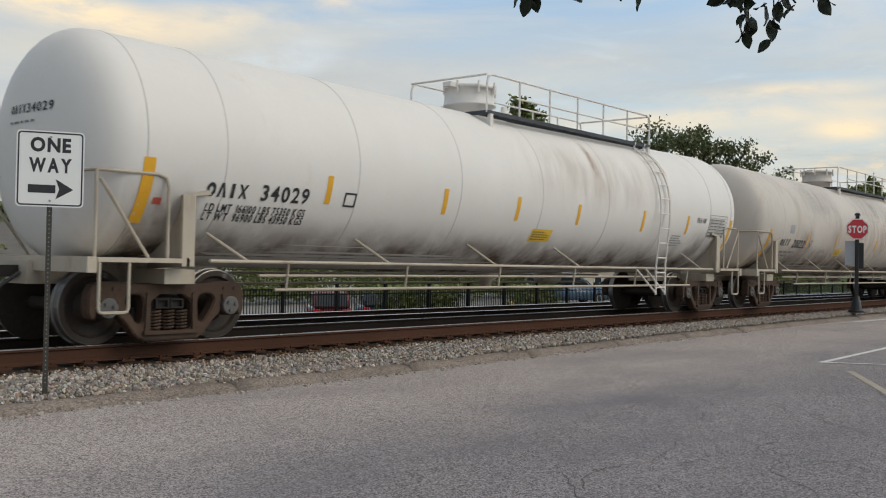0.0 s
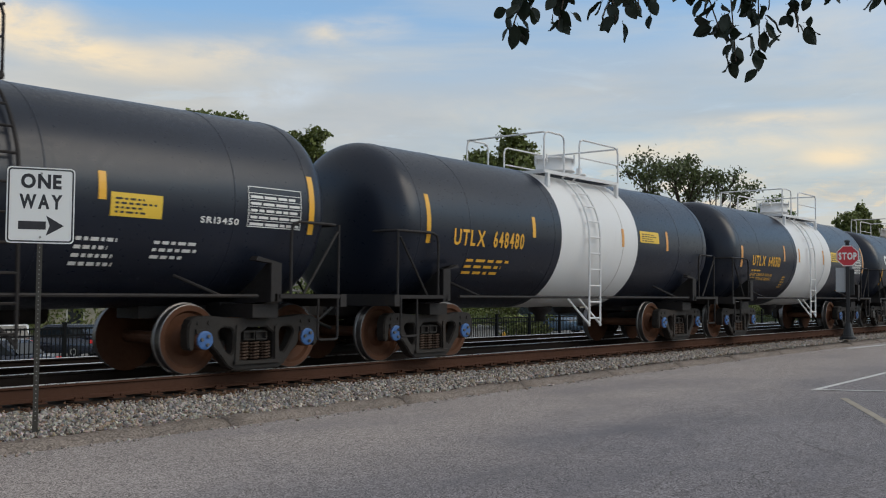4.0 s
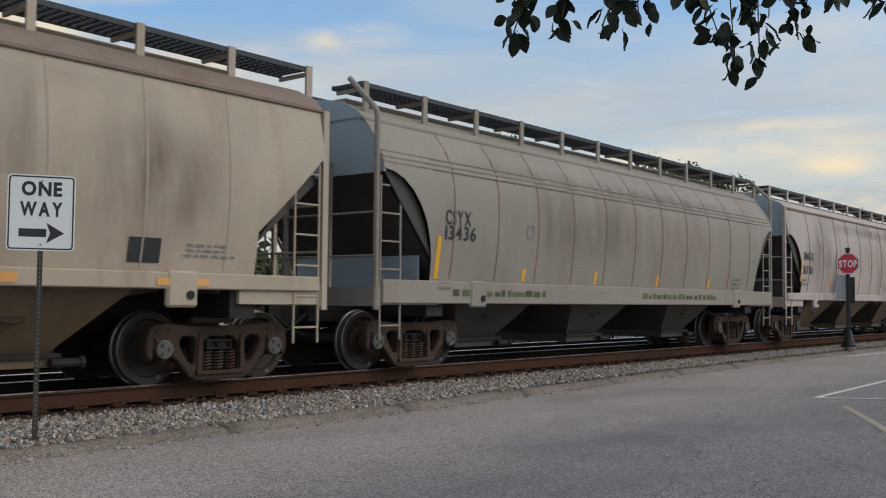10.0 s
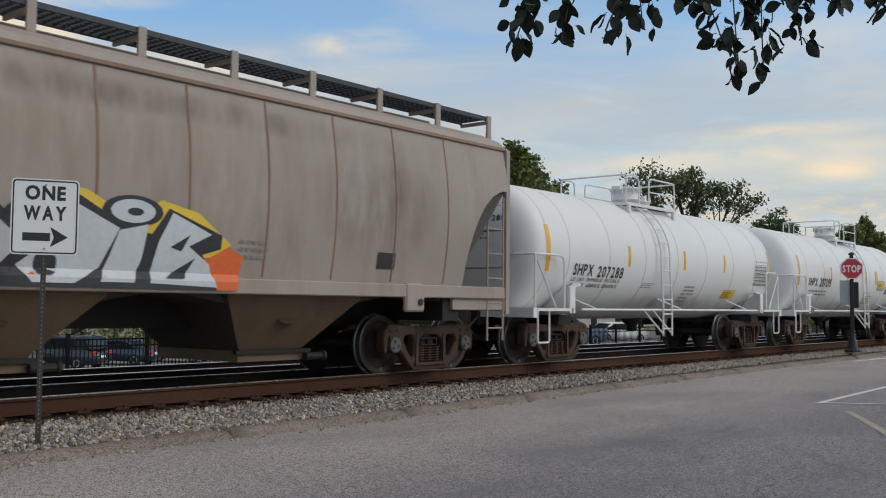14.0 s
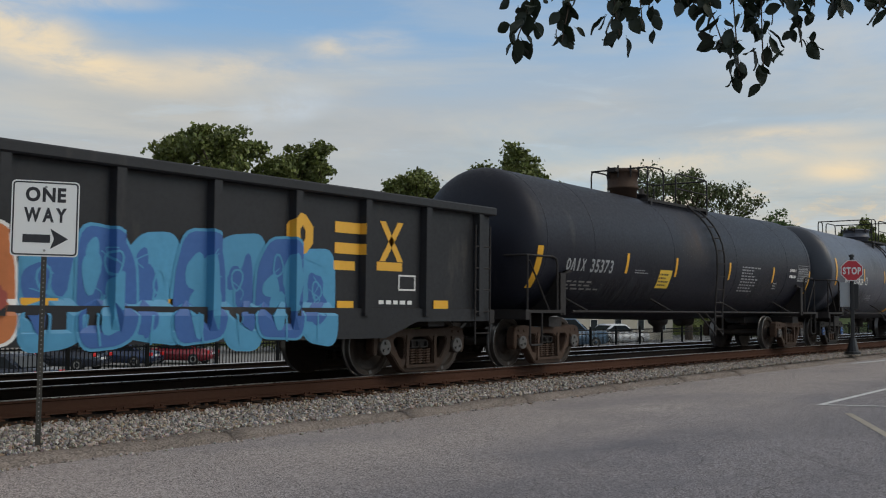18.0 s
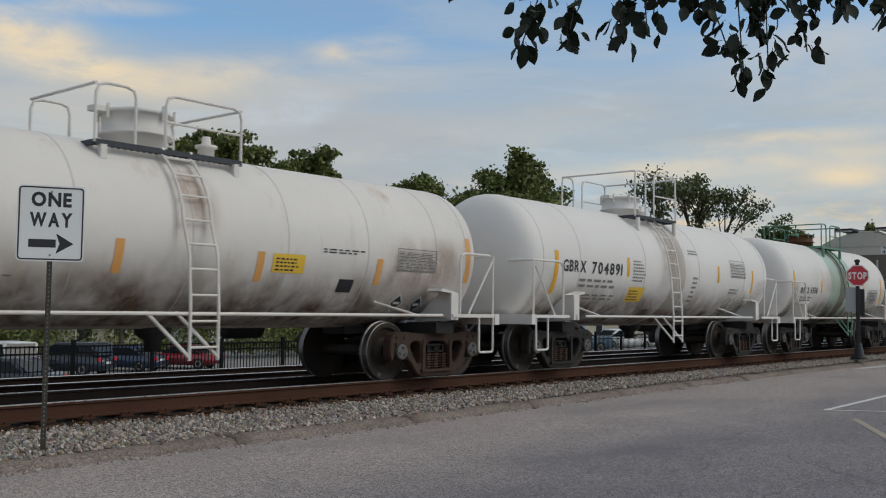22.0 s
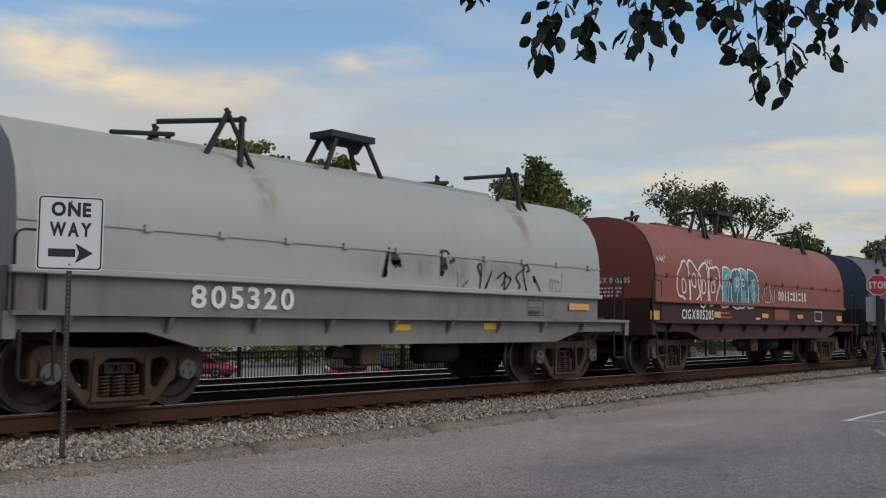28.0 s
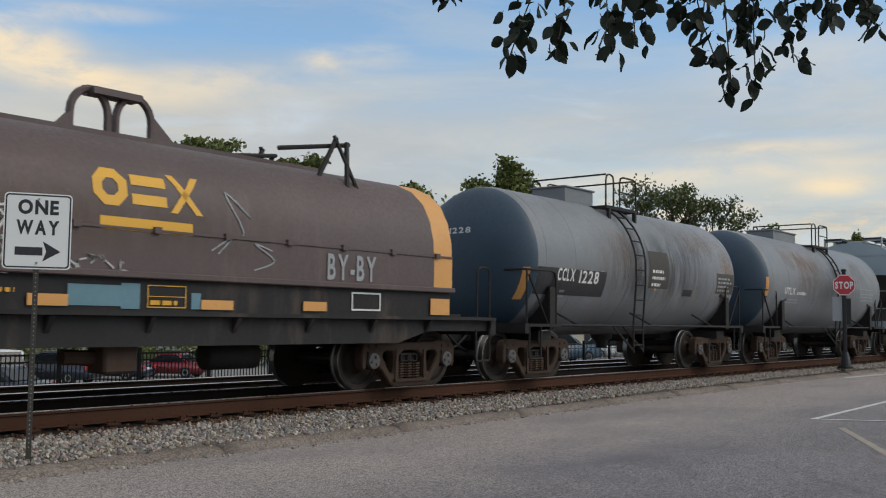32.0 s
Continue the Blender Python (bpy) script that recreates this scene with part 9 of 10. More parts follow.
decal(c11, "small_print", small_print(2, 0.2, 0.7, 37), 'ink_grey', -6.68, 1.67, 0.009)
decal(c11, "stencil_box", frame_of(0, 0.24, 0, 0.22, 0.025), 'ink_grey', -4.91, 2.18, 0.008)
strip(c11, -6.72, 1.55, 2.37, 0.14, 'amber')
strip(c11, -4.23, 1.53, 1.95, 0.1)
decal(c11, "small_print", small_print(4, 0.29, 0.6, 38), 'ink_grey', -4.05, 1.59, 0.009)
data_table(c11, 4.56, 1.61, 0.38, 0.24, 'ink', 2, 'ink')
decal(c11, "small_print", small_print(3, 0.29, 0.67, 39), 'ink_grey', 2.02, 1.65, 0.009)
wild_piece(c11, -3.18, 1.24, 5.28, 1.13, 41)
end_lettering(c11, 'BNGX', 0.75, 3.32, 0.15, 0.5, 'ink')
end_lettering(c11, '31867', 0.75, 3.1, 0.15, 0.5, 'ink')
strip(c12, -5.38, 1.75, 2.63, 0.13)
strip(c12, -2.27, 1.94, 2.38, 0.1)
strip(c12, 0.35, 1.96, 2.4, 0.1)
strip(c12, 2.58, 1.97, 2.4, 0.1)
strip(c12, 5.53, 1.79, 2.65, 0.1)
decal(c12, "lettering", lettering('SHPX', 0.22, 0.74), 'ink', -4.43, 1.71, 0.008)
decal(c12, "lettering", lettering('207288', 0.22, 1.03), 'ink', -3.51, 1.69, 0.008)
decal(c12, "lettering", lettering('LD LMT  199900LB. 90700KG', 0.07, 1.89), 'ink_grey', -4.44, 1.59, 0.008)
decal(c12, "lettering", lettering('LT WT   63100LB. 28600KG', 0.07, 1.81), 'ink_grey', -4.38, 1.48, 0.008)
decal(c12, 'notice_sheet', [rect(0, 0.74, 0, 0.23)], 'sign_yellow', 2.84, 1.32, 0.006, 'yellow notice sheet with small print')
decal(c12, "small_print", small_print(4, 0.17, 0.6, 40), 'ink', 2.88, 1.34, 0.009)
data_table(c12, 4.47, 1.69, 0.93, 0.64, 'ink_grey', 7)
decal(c12, "small_print", small_print(5, 0.42, 0.67, 41), 'ink_grey', 0.58, 1.22, 0.009)
decal(c12, "small_print", small_print(3, 0.13, 0.69, 42), 'ink_grey', -1.53, 1.51, 0.009)
placard(c12, 4.32, 1.11, 0.16, 'ink')
strip(c13, 1.1, 1.96, 2.41, 0.1)
strip(c13, 2.24, 1.97, 2.4, 0.1)
strip(c13, 5.47, 1.79, 2.63, 0.1)
decal(c13, 'patch', [rect(0, 0.85, 0, 0.35)], 'panel_grey', 2.46, 1.75, 0.005)
decal(c13, 'notice_sheet', [rect(0, 0.63, 0, 0.25)], 'sign_yellow', 2.57, 1.81, 0.006, 'yellow notice sheet with small print')
decal(c13, "small_print", small_print(4, 0.19, 0.5, 43), 'ink', 2.63, 1.84, 0.009)
decal(c13, 'patch', [rect(0, 0.86, 0, 0.27)], 'panel_grey', 3.46, 1.63, 0.005)
decal(c13, "small_print", small_print(4, 0.21, 0.71, 44), 'ink', 3.52, 1.66, 0.009)
data_table(c13, 4.41, 1.94, 0.96, 0.6, 'ink_grey', 8, 'white_clean')
decal(c13, "small_print", small_print(7, 0.41, 0.99, 45), 'ink_grey', 1.29, 1.29, 0.009)
placard(c13, 4.15, 1.12, 0.2, 'ink')
strip(c13, -5.26, 1.77, 2.66, 0.1)
strip(c13, -2.43, 1.94, 2.4, 0.1)
strip(c13, -0.87, 1.95, 2.4, 0.1)
strip(c13, 2.41, 1.97, 2.43, 0.1)
decal(c13, "lettering", lettering('SHPX', 0.22, 0.78), 'ink', -4.41, 1.8, 0.008)
decal(c13, "lettering", lettering('207295', 0.25, 1.02), 'ink', -3.44, 1.78, 0.008)
decal(c13, "small_print", small_print(2, 0.2, 1.58, 46), 'ink_grey', -4.22, 1.51, 0.009)
decal(c14, 'lettering_block', blocks(2, 0.24, 0.43, 0.4), 'gold_ink', -7.04, 1.7, 0.008)
decal(c14, 'lettering_block', blocks(2, 0.28, 0.53, 0.2), 'gold_ink', -6.44, 1.73, 0.008)
decal(c14, "lettering", lettering('491', 0.18, 0.45), 'chalk', -7.25, 1.36, 0.008)
decal(c14, "lettering", lettering('803', 0.18, 0.45), 'chalk', -6.33, 1.34, 0.008)
decal(c14, 'reflective_strip', [rect(0, 0.43, 0, 0.09)], 'yellow', -6.41, 1.01, 0.02)
decal(c14, 'reflective_strip', [rect(0, 0.39, 0, 0.11)], 'yellow', -3.62, 1, 0.02)
decal(c14, 'reflective_strip', [rect(0, 0.43, 0, 0.12)], 'yellow', -1.82, 1.01, 0.02)
decal(c14, 'reflective_strip', [rect(0, 0.42, 0, 0.14)], 'yellow', 0.93, 1, 0.02)
decal(c14, 'reflective_strip', [rect(0, 0.42, 0, 0.15)], 'yellow', 2.75, 1, 0.02)
decal(c14, 'reflective_strip', [rect(0, 0.33, 0, 0.17)], 'yellow', 5.54, 0.99, 0.02)
emblem(c14, 3, 0.6, 2.37, 0.75, 'o=x', 'gold_ink', 4.57, 1.76)
decal(c14, 'emblem_bar', [rect(0, 0.29, 0, 0.12)], 'gold_ink', 4.79, 1.58, 0.006)
decal(c14, 'emblem_bar', [rect(0, 0.43, 0, 0.13)], 'gold_ink', 5.47, 1.6, 0.006)
decal(c14, 'emblem_bar', [rect(0, 0.56, 0, 0.13)], 'gold_ink', 6.36, 1.62, 0.006)
decal(c14, "stencil_box", frame_of(0, 0.39, 0, 0.24, 0.025), 'chalk', 6.84, 1.33, 0.008)
decal(c14, "small_print", small_print(2, 0.26, 1.01, 47), 'chalk', 6.41, 0.99, 0.009)
decal(c14, 'reflective_strip', [rect(0, 0.36, 0, 0.2)], 'yellow', 7.66, 0.99, 0.02)
decal(c14, "small_print", small_print(2, 0.15, 0.48, 48), 'gold_ink', -6.55, 0.7, 0.009)
bubble_piece(c14, -6.24, 0.59, 1.55, 1.39, 2, 'pinkteal', 1)
bubble_piece(c14, -4.75, 0.59, 2.0, 1.4, 3, 'tealpink', 2)
bubble_piece(c14, -2.78, 0.6, 1.32, 1.38, 2, 'orange', 3)
bubble_piece(c14, -1.5, 0.59, 2.3, 1.4, 3, 'rust', 4)
bubble_piece(c14, 0.95, 0.6, 4.5, 1.44, 7, 'blue', 5)
decal(c14, 'paint_block', [rect(0, 0.73, 0, 0.32)], 'gon', -5.6, 1.22, 0.036)
decal(c15, 'lettering_block', blocks(4, 0.24, 0.7, 0.18), 'panel_grey', -6.19, 1.82, 0.008)
decal(c15, "lettering", lettering('35373', 0.25, 0.86), 'panel_grey', -5.29, 1.82, 0.008)
decal(c15, "small_print", small_print(3, 0.21, 1.54, 49), 'ink_grey', -5.97, 1.46, 0.009)
strip(c15, -7.11, 1.46, 2.24, 0.14)
strip(c15, -3.86, 1.83, 2.25, 0.1)
strip(c15, -1.61, 1.83, 2.25, 0.1)
strip(c15, 1.32, 1.84, 2.27, 0.1)
strip(c15, 4.23, 1.84, 2.26, 0.1)
strip(c15, 7.04, 1.46, 2.25, 0.1)
decal(c15, 'notice_sheet', [rect(0, 0.58, 0, 0.4)], 'sign_yellow', -2.36, 1.56, 0.006, 'yellow notice sheet with small print')
decal(c15, "small_print", small_print(4, 0.31, 0.47, 50), 'ink', -2.32, 1.61, 0.009)
decal(c15, "small_print", small_print(2, 0.1, 0.61, 51), 'panel_grey', -3.49, 1.85, 0.009)
decal(c15, "small_print", small_print(9, 0.68, 1.2, 52), 'panel_grey', 2.08, 1.57, 0.009)
decal(c15, "small_print", small_print(2, 0.35, 0.54, 53), 'chalk', 5.44, 2.01, 0.009)
data_table(c15, 6.07, 1.93, 0.88, 0.46, 'panel_grey', 7)
placard(c15, 6.72, 1.44, 0.16, 'red_ink')
decal(c15, "small_print", small_print(3, 0.2, 0.3, 54), 'panel_grey', 4.33, 1.68, 0.009)
strip(c16, -6.86, 1.9, 2.76, 0.13)
strip(c16, -4.02, 2.1, 2.51, 0.1)
strip(c16, -1.66, 2.1, 2.52, 0.1)
strip(c16, 1.21, 2.12, 2.52, 0.1)
strip(c16, 4, 2.12, 2.52, 0.1)
strip(c16, 6.92, 1.92, 2.78, 0.1)
decal(c16, 'lettering_block', blocks(4, 0.22, 0.68, 0.18), 'chalk', -6.01, 1.99, 0.008)
decal(c16, "lettering", lettering('227828', 0.21, 0.97), 'chalk', -5.13, 1.97, 0.008)
decal(c16, "small_print", small_print(2, 0.22, 1.54, 55), 'panel_grey', -5.93, 1.63, 0.009)
decal(c16, 'notice_sheet', [rect(0, 0.6, 0, 0.35)], 'sign_yellow', 2.6, 2.04, 0.006, 'yellow notice sheet with small print')
decal(c16, "small_print", small_print(4, 0.27, 0.48, 56), 'ink', 2.65, 2.09, 0.009)
yellow_patch(c16, -0.07, 1.04, 0.74, 0.53, )
decal(c16, "small_print", small_print(4, 0.21, 0.67, 57), 'panel_grey', -3.27, 1.47, 0.009)
decal(c16, "small_print", small_print(3, 0.16, 0.59, 58), 'panel_grey', 2.49, 1.6, 0.009)
data_table(c16, 5.79, 2.04, 0.85, 0.42, 'panel_grey', 6)
decal(c16, "small_print", small_print(4, 0.34, 0.47, 59), 'panel_grey', 0.97, 1.38, 0.009)
decal(c16, "stencil_box", frame_of(0, 0.2, 0, 0.24, 0.025), 'chalk', -3.88, 1.99, 0.008)
strip(c17, -5.43, 1.48, 2.34, 0.22, 'amber')
strip(c17, -2.83, 1.46, 1.88, 0.16, 'amber')
strip(c17, -1.02, 1.5, 1.91, 0.12, 'amber')
strip(c17, 1.11, 1.47, 1.87, 0.12, 'amber')
strip(c17, 3.42, 1.48, 1.88, 0.12, 'amber')
strip(c17, 5.56, 1.58, 2.33, 0.12, 'amber')
decal(c17, "lettering", lettering('VELX', 0.26, 0.54), 'ink', -4.43, 1.63, 0.008)
decal(c17, "lettering", lettering('27153', 0.23, 0.78), 'ink', -3.75, 1.64, 0.008)
decal(c17, 'patch', [rect(0, 1.66, 0, 0.52)], 'white_clean', -4.56, 1.37, 0.005)
decal(c17, "small_print", small_print(2, 0.27, 1.38, 60), 'ink_grey', -4.48, 1.28, 0.009)
decal(c17, 'notice_sheet', [rect(0, 0.58, 0, 0.26)], 'sign_yellow', 1.32, 1.6, 0.006, 'yellow notice sheet with small print')
decal(c17, "small_print", small_print(4, 0.2, 0.47, 61), 'ink', 1.37, 1.63, 0.009)
decal(c17, "small_print", small_print(2, 0.08, 0.88, 62), 'ink', 2.23, 1.92, 0.009)
data_table(c17, 3.8, 1.71, 0.94, 0.36, 'ink_grey', 7)
data_table(c17, 2.64, 1.36, 0.3, 0.19, 'ink', 2, 'ink')
decal(c17, "small_print", small_print(2, 0.08, 0.68, 63), 'ink_grey', -2.78, 1.38, 0.009)
placard(c17, 4.08, 1.22, 0.15, 'ink')
placard(c17, 4.57, 1.2, 0.15, 'ink')
strip(c18, -4.82, 1.46, 2.28, 0.13)
strip(c18, -2.07, 1.87, 2.27, 0.1)
strip(c18, 2.4, 1.87, 2.28, 0.1)
strip(c18, 4.48, 1.66, 2.25, 0.1)
decal(c18, "lettering", lettering('GBRX', 0.22, 0.84), 'ink', -4.6, 1.9, 0.008)
decal(c18, "lettering", lettering('704891', 0.23, 1.2), 'ink', -3.54, 1.89, 0.008)
decal(c18, "small_print", small_print(2, 0.22, 1.61, 64), 'ink_grey', -3.94, 1.61, 0.009)
decal(c18, "small_print", small_print(2, 0.14, 2.04, 65), 'ink_grey', -3.99, 1.37, 0.009)
decal(c18, "small_print", small_print(7, 0.48, 0.54, 66), 'ink_grey', -1.87, 1.78, 0.009)
decal(c18, 'notice_sheet', [rect(0, 0.68, 0, 0.31)], 'sign_yellow', -1.91, 1.35, 0.006, 'yellow notice sheet with small print')
decal(c18, "small_print", small_print(4, 0.24, 0.55, 67), 'ink', -1.86, 1.38, 0.009)
data_table(c18, 3.11, 2.03, 0.92, 0.43, 'ink_grey', 6)
decal(c18, "small_print", small_print(6, 0.64, 0.3, 68), 'ink_grey', 0.99, 1.38, 0.009)
decal(c18, "small_print", small_print(2, 0.13, 0.5, 69), 'ink_grey', 0.85, 2.5, 0.009)
decal(c18, "small_print", small_print(2, 0.15, 0.59, 70), 'ink_grey', 3.11, 1.63, 0.009)
placard(c18, -6.31, 1.45, 0.16, 'ink')
strip(c19, -4.31, 1.66, 2.38, 0.1)
strip(c19, -2.03, 1.8, 2.17, 0.1)
strip(c19, 2.05, 1.77, 2.18, 0.1)
decal(c19, 'lettering_block', blocks(4, 0.19, 0.69, 0.18), 'ink', -3.77, 1.74, 0.008)
decal(c19, "lettering", lettering('6958', 0.18, 0.57), 'ink', -2.95, 1.76, 0.008)
decal(c19, "small_print", small_print(2, 0.18, 1.33, 71), 'ink_grey', -3.67, 1.52, 0.009)
decal(c19, 'notice_sheet', [rect(0, 0.61, 0, 0.27)], 'amber', 1.14, 1.7, 0.005)
data_table(c19, 2.81, 1.61, 0.83, 0.39, 'ink_grey', 5)
strip(c19, 3.99, 1.57, 2.39, 0.13)
data_table(c19, 2.5, 1.54, 0.97, 0.43, 'ink_grey', 8)
decal(c19, "small_print", small_print(6, 0.41, 0.32, 72), 'ink_grey', 1.9, 1.47, 0.009)
decal(c20, 'patch', [rect(0, 1.08, 0, 0.78)], 'panel_pale', -3.93, 1.68, 0.005)
decal(c20, "lettering", lettering('WFRX', 0.21, 0.69), 'ink', -3.94, 2.16, 0.008)
decal(c20, "lettering", lettering('407111', 0.21, 0.92), 'ink', -3.98, 1.83, 0.008)
decal(c20, "stencil_box", frame_of(0, 0.22, 0, 0.22, 0.025), 'ink', -2.6, 2.01, 0.008)
strip(c20, -1.86, 1.47, 1.9, 0.1)
strip(c20, -0.17, 1.47, 1.9, 0.1)
strip(c20, 1.5, 1.48, 1.9, 0.1)
strip(c20, 3.72, 1.47, 2.33, 0.1)
decal(c20, "small_print", small_print(1, 0.07, 0.52, 73), 'ink_grey', -3.85, 1.45, 0.009)
decal(c20, "small_print", small_print(5, 0.23, 0.45, 74), 'red_ink', -1.62, 1.47, 0.009)
decal(c20, "small_print", small_print(2, 0.06, 0.41, 75), 'ink_grey', -0.72, 1.47, 0.009)
decal(c20, "small_print", small_print(3, 0.11, 0.36, 76), 'ink_grey', -0.07, 1.48, 0.009)
data_table(c20, 2.14, 1.5, 0.35, 0.25, 'ink', 2, 'ink')
decal(c20, "small_print", small_print(4, 0.31, 0.52, 77), 'ink_grey', 2.86, 1.55, 0.009)
decal(c20, "stencil_box", frame_of(0, 0.21, 0, 0.14, 0.025), 'ink_grey', -3.04, 1.47, 0.008)
scribble(c20, -4.82, 2.73, 0.62, 0.32, 'ink', 33, 0.022)
scribble(c20, -4.7, 3.0, 0.5, 0.35, 'ink', 34, 0.022)
strip(c20, -4.01, 1.46, 2.32, 0.13)
decal(c20, "small_print", small_print(2, 0.08, 0.73, 78), 'ink_grey', 3.78, 3.4, 0.009)
end_lettering(c20, [rect(0, 0.66, 0, 0.33)], -0.66, 3.42, 0.3, 0.6, 'panel_pale')
c20["end_x"] = -(c20["half"] - 0.62) - 0.012
end_lettering(c20, 'WFRX', -0.74, 3.60, 0.11, 0.42, 'ink')
end_lettering(c20, '407111', -0.72, 3.45, 0.11, 0.52, 'ink')
decal(c21, 'patch', [rect(0, 0.88, 0, 0.73)], 'panel_grey', -4.05, 1.76, 0.005)
decal(c21, "lettering", lettering('GACX', 0.24, 0.61), 'ink', -4.07, 2.2, 0.008)
decal(c21, "lettering", lettering('77859', 0.21, 0.75), 'ink', -4.09, 1.78, 0.008)
decal(c21, "stencil_box", frame_of(0, 0.24, 0, 0.23, 0.025), 'ink', -2.74, 1.99, 0.008)
strip(c21, -2.01, 1.47, 1.88, 0.1)
strip(c21, -0.35, 1.49, 1.9, 0.1)
strip(c21, 1.3, 1.5, 1.89, 0.1)
strip(c21, 3.54, 1.51, 2.31, 0.1)
emblem(c21, 4, 0.5, 1.42, 0.02, 'o^|x', 'ink', 2.09, 3.06)
decal(c21, "small_print", small_print(2, 0.15, 0.79, 79), 'red_ink', -0.66, 1.98, 0.009)
decal(c21, "small_print", small_print(5, 0.23, 0.44, 80), 'red_ink', -1.77, 1.47, 0.009)
data_table(c21, 1.95, 1.51, 0.4, 0.26, 'ink', 2, 'ink')
decal(c21, "small_print", small_print(4, 0.27, 0.6, 81), 'ink_grey', 2.68, 1.58, 0.009)
decal(c21, "small_print", small_print(3, 0.13, 0.35, 82), 'ink_grey', 0.36, 1.46, 0.009)
decal(c21, "small_print", small_print(2, 0.1, 0.8, 83), 'ink_grey', 3.6, 3.34, 0.009)
decal(c21, "small_print", small_print(2, 0.13, 0.32, 84), 'ink_grey', -3.75, 1.46, 0.009)
decal(c21, "stencil_box", frame_of(0, 0.22, 0, 0.14, 0.025), 'ink_grey', -3.19, 1.47, 0.008)
end_lettering(c21, 'GACX', 0.85, 3.3, 0.14, 0.5, 'ink')
end_lettering(c21, '77859', 0.85, 3.08, 0.14, 0.5, 'ink')
decal(c22, 'patch', [rect(0, 0.99, 0, 1.02)], 'panel_grey', -4.16, 1.48, 0.005)
decal(c22, "lettering", lettering('GACX', 0.21, 0.63), 'ink', -4.05, 2.25, 0.008)
decal(c22, "lettering", lettering('77873', 0.24, 0.71), 'ink', -4.1, 1.79, 0.008)
decal(c22, "stencil_box", frame_of(0, 0.24, 0, 0.21, 0.025), 'ink', -2.7, 2, 0.008)
strip(c22, -2.06, 1.47, 1.86, 0.1)
strip(c22, -0.39, 1.47, 1.87, 0.1)
strip(c22, 1.31, 1.47, 1.89, 0.1)
strip(c22, 3.57, 1.47, 2.35, 0.1)
strip(c22, -4.2, 1.47, 2.37, 0.1)
emblem(c22, 4, 0.42, 1.53, 0.02, 'o^|x', 'ink', 2.1, 3.17)
decal(c22, "small_print", small_print(4, 0.19, 0.42, 85), 'red_ink', -1.73, 1.53, 0.009)
data_table(c22, 1.95, 1.49, 0.34, 0.26, 'ink', 2, 'ink')
end_lettering(c22, 'GACX', 0.85, 3.3, 0.14, 0.5, 'ink')
end_lettering(c22, '77873', 0.85, 3.08, 0.14, 0.5, 'ink')
decal(c23, 'reflective_strip', [rect(0, 0.41, 0, 0.09)], 'yellow', -0.46, 0.94, 0.02)
decal(c23, 'reflective_strip', [rect(0, 0.41, 0, 0.1)], 'yellow', 1.73, 0.96, 0.02)
decal(c23, 'reflective_strip', [rect(0, 0.68, 0, 0.12)], 'amber', 4.25, 1.32, 0.02)
data_table(c23, 2.97, 1.2, 0.48, 0.28, 'ink', 2)
scribble(c23, 1.53, 1.56, 0.92, 0.45, 'ink', 34, 0.03)
scribble(c23, 2.58, 1.59, 0.65, 0.52, 'ink', 35, 0.03)
scribble(c23, -0.68, 1.72, 0.35, 0.47, 'ink', 36, 0.05)
scribble(c23, 0.52, 1.79, 0.38, 0.41, 'ink', 37, 0.05)
scribble(c23, 3.56, 1.62, 0.41, 0.34, 'ink_grey', 38, 0.012)
scribble(c23, 0.99, 1.58, 0.28, 0.36, 'ink_grey', 39, 0.012)
decal(c23, "small_print", small_print(1, 0.16, 0.17, 86), 'ink_grey', 4.56, 1.14, 0.009)
decal(c23, "lettering", lettering('805320', 0.27, 1.62), 'chalk', -3.95, 1.22, 0.008)
decal(c24, "lettering", lettering('CIGX805205', 0.21, 1.55), 'chalk', -4.9, 1.2, 0.008)
emblem(c24, 10, 0.26, 1.92, 0.3, 'oo||=o|=|o', 'chalk', 0.33, 1.71)
decal(c24, 'reflective_strip', [rect(0, 0.33, 0, 0.14)], 'amber', -3.33, 1.24, 0.02)
decal(c24, 'reflective_strip', [rect(0, 0.4, 0, 0.11)], 'amber', -0.63, 1.26, 0.02)
decal(c24, 'reflective_strip', [rect(0, 0.4, 0, 0.1)], 'amber', 1.71, 1.27, 0.02)
decal(c24, 'reflective_strip', [rect(0, 0.44, 0, 0.15)], 'amber', 4.73, 1.22, 0.02)
decal(c24, 'repair_patch', [rect(0, 0.98, 0, 0.28)], 'coil_red', 0.2, 1.21, 0.005)
decal(c24, "stencil_box", frame_of(0, 0.55, 0, 0.28, 0.025), 'chalk', 3.02, 1.2, 0.008)
decal(c24, "small_print", small_print(2, 0.2, 0.76, 87), 'red_ink', -2.98, 1.23, 0.009)
decal(c24, "small_print", small_print(1, 0.1, 0.33, 88), 'chalk', -0.97, 1.22, 0.009)
decal(c24, "small_print", small_print(2, 0.13, 0.72, 89), 'chalk', -3.61, 0.91, 0.009)
decal(c24, "small_print", small_print(1, 0.07, 0.28, 90), 'chalk', -2.79, 0.91, 0.009)
decal(c24, "small_print", small_print(1, 0.06, 0.49, 91), 'chalk', -1.69, 0.91, 0.009)
decal(c24, 'reflective_strip', [rect(0, 0.4, 0, 0.19)], 'amber', -6.32, 1.17, 0.02)
outline_piece(c24, -5.12, 1.53, 1.93, 0.96, 4, 'chalk', 42)
bubble_piece(c24, -2.92, 1.51, 1.87, 1, 4, 'teal', 43)
scribble(c24, -1.04, 1.62, 1.08, 0.55, 'panel_pale', 44, 0.02)
scribble(c24, -3.82, 2.32, 0.48, 0.27, 'chalk', 45, 0.02)
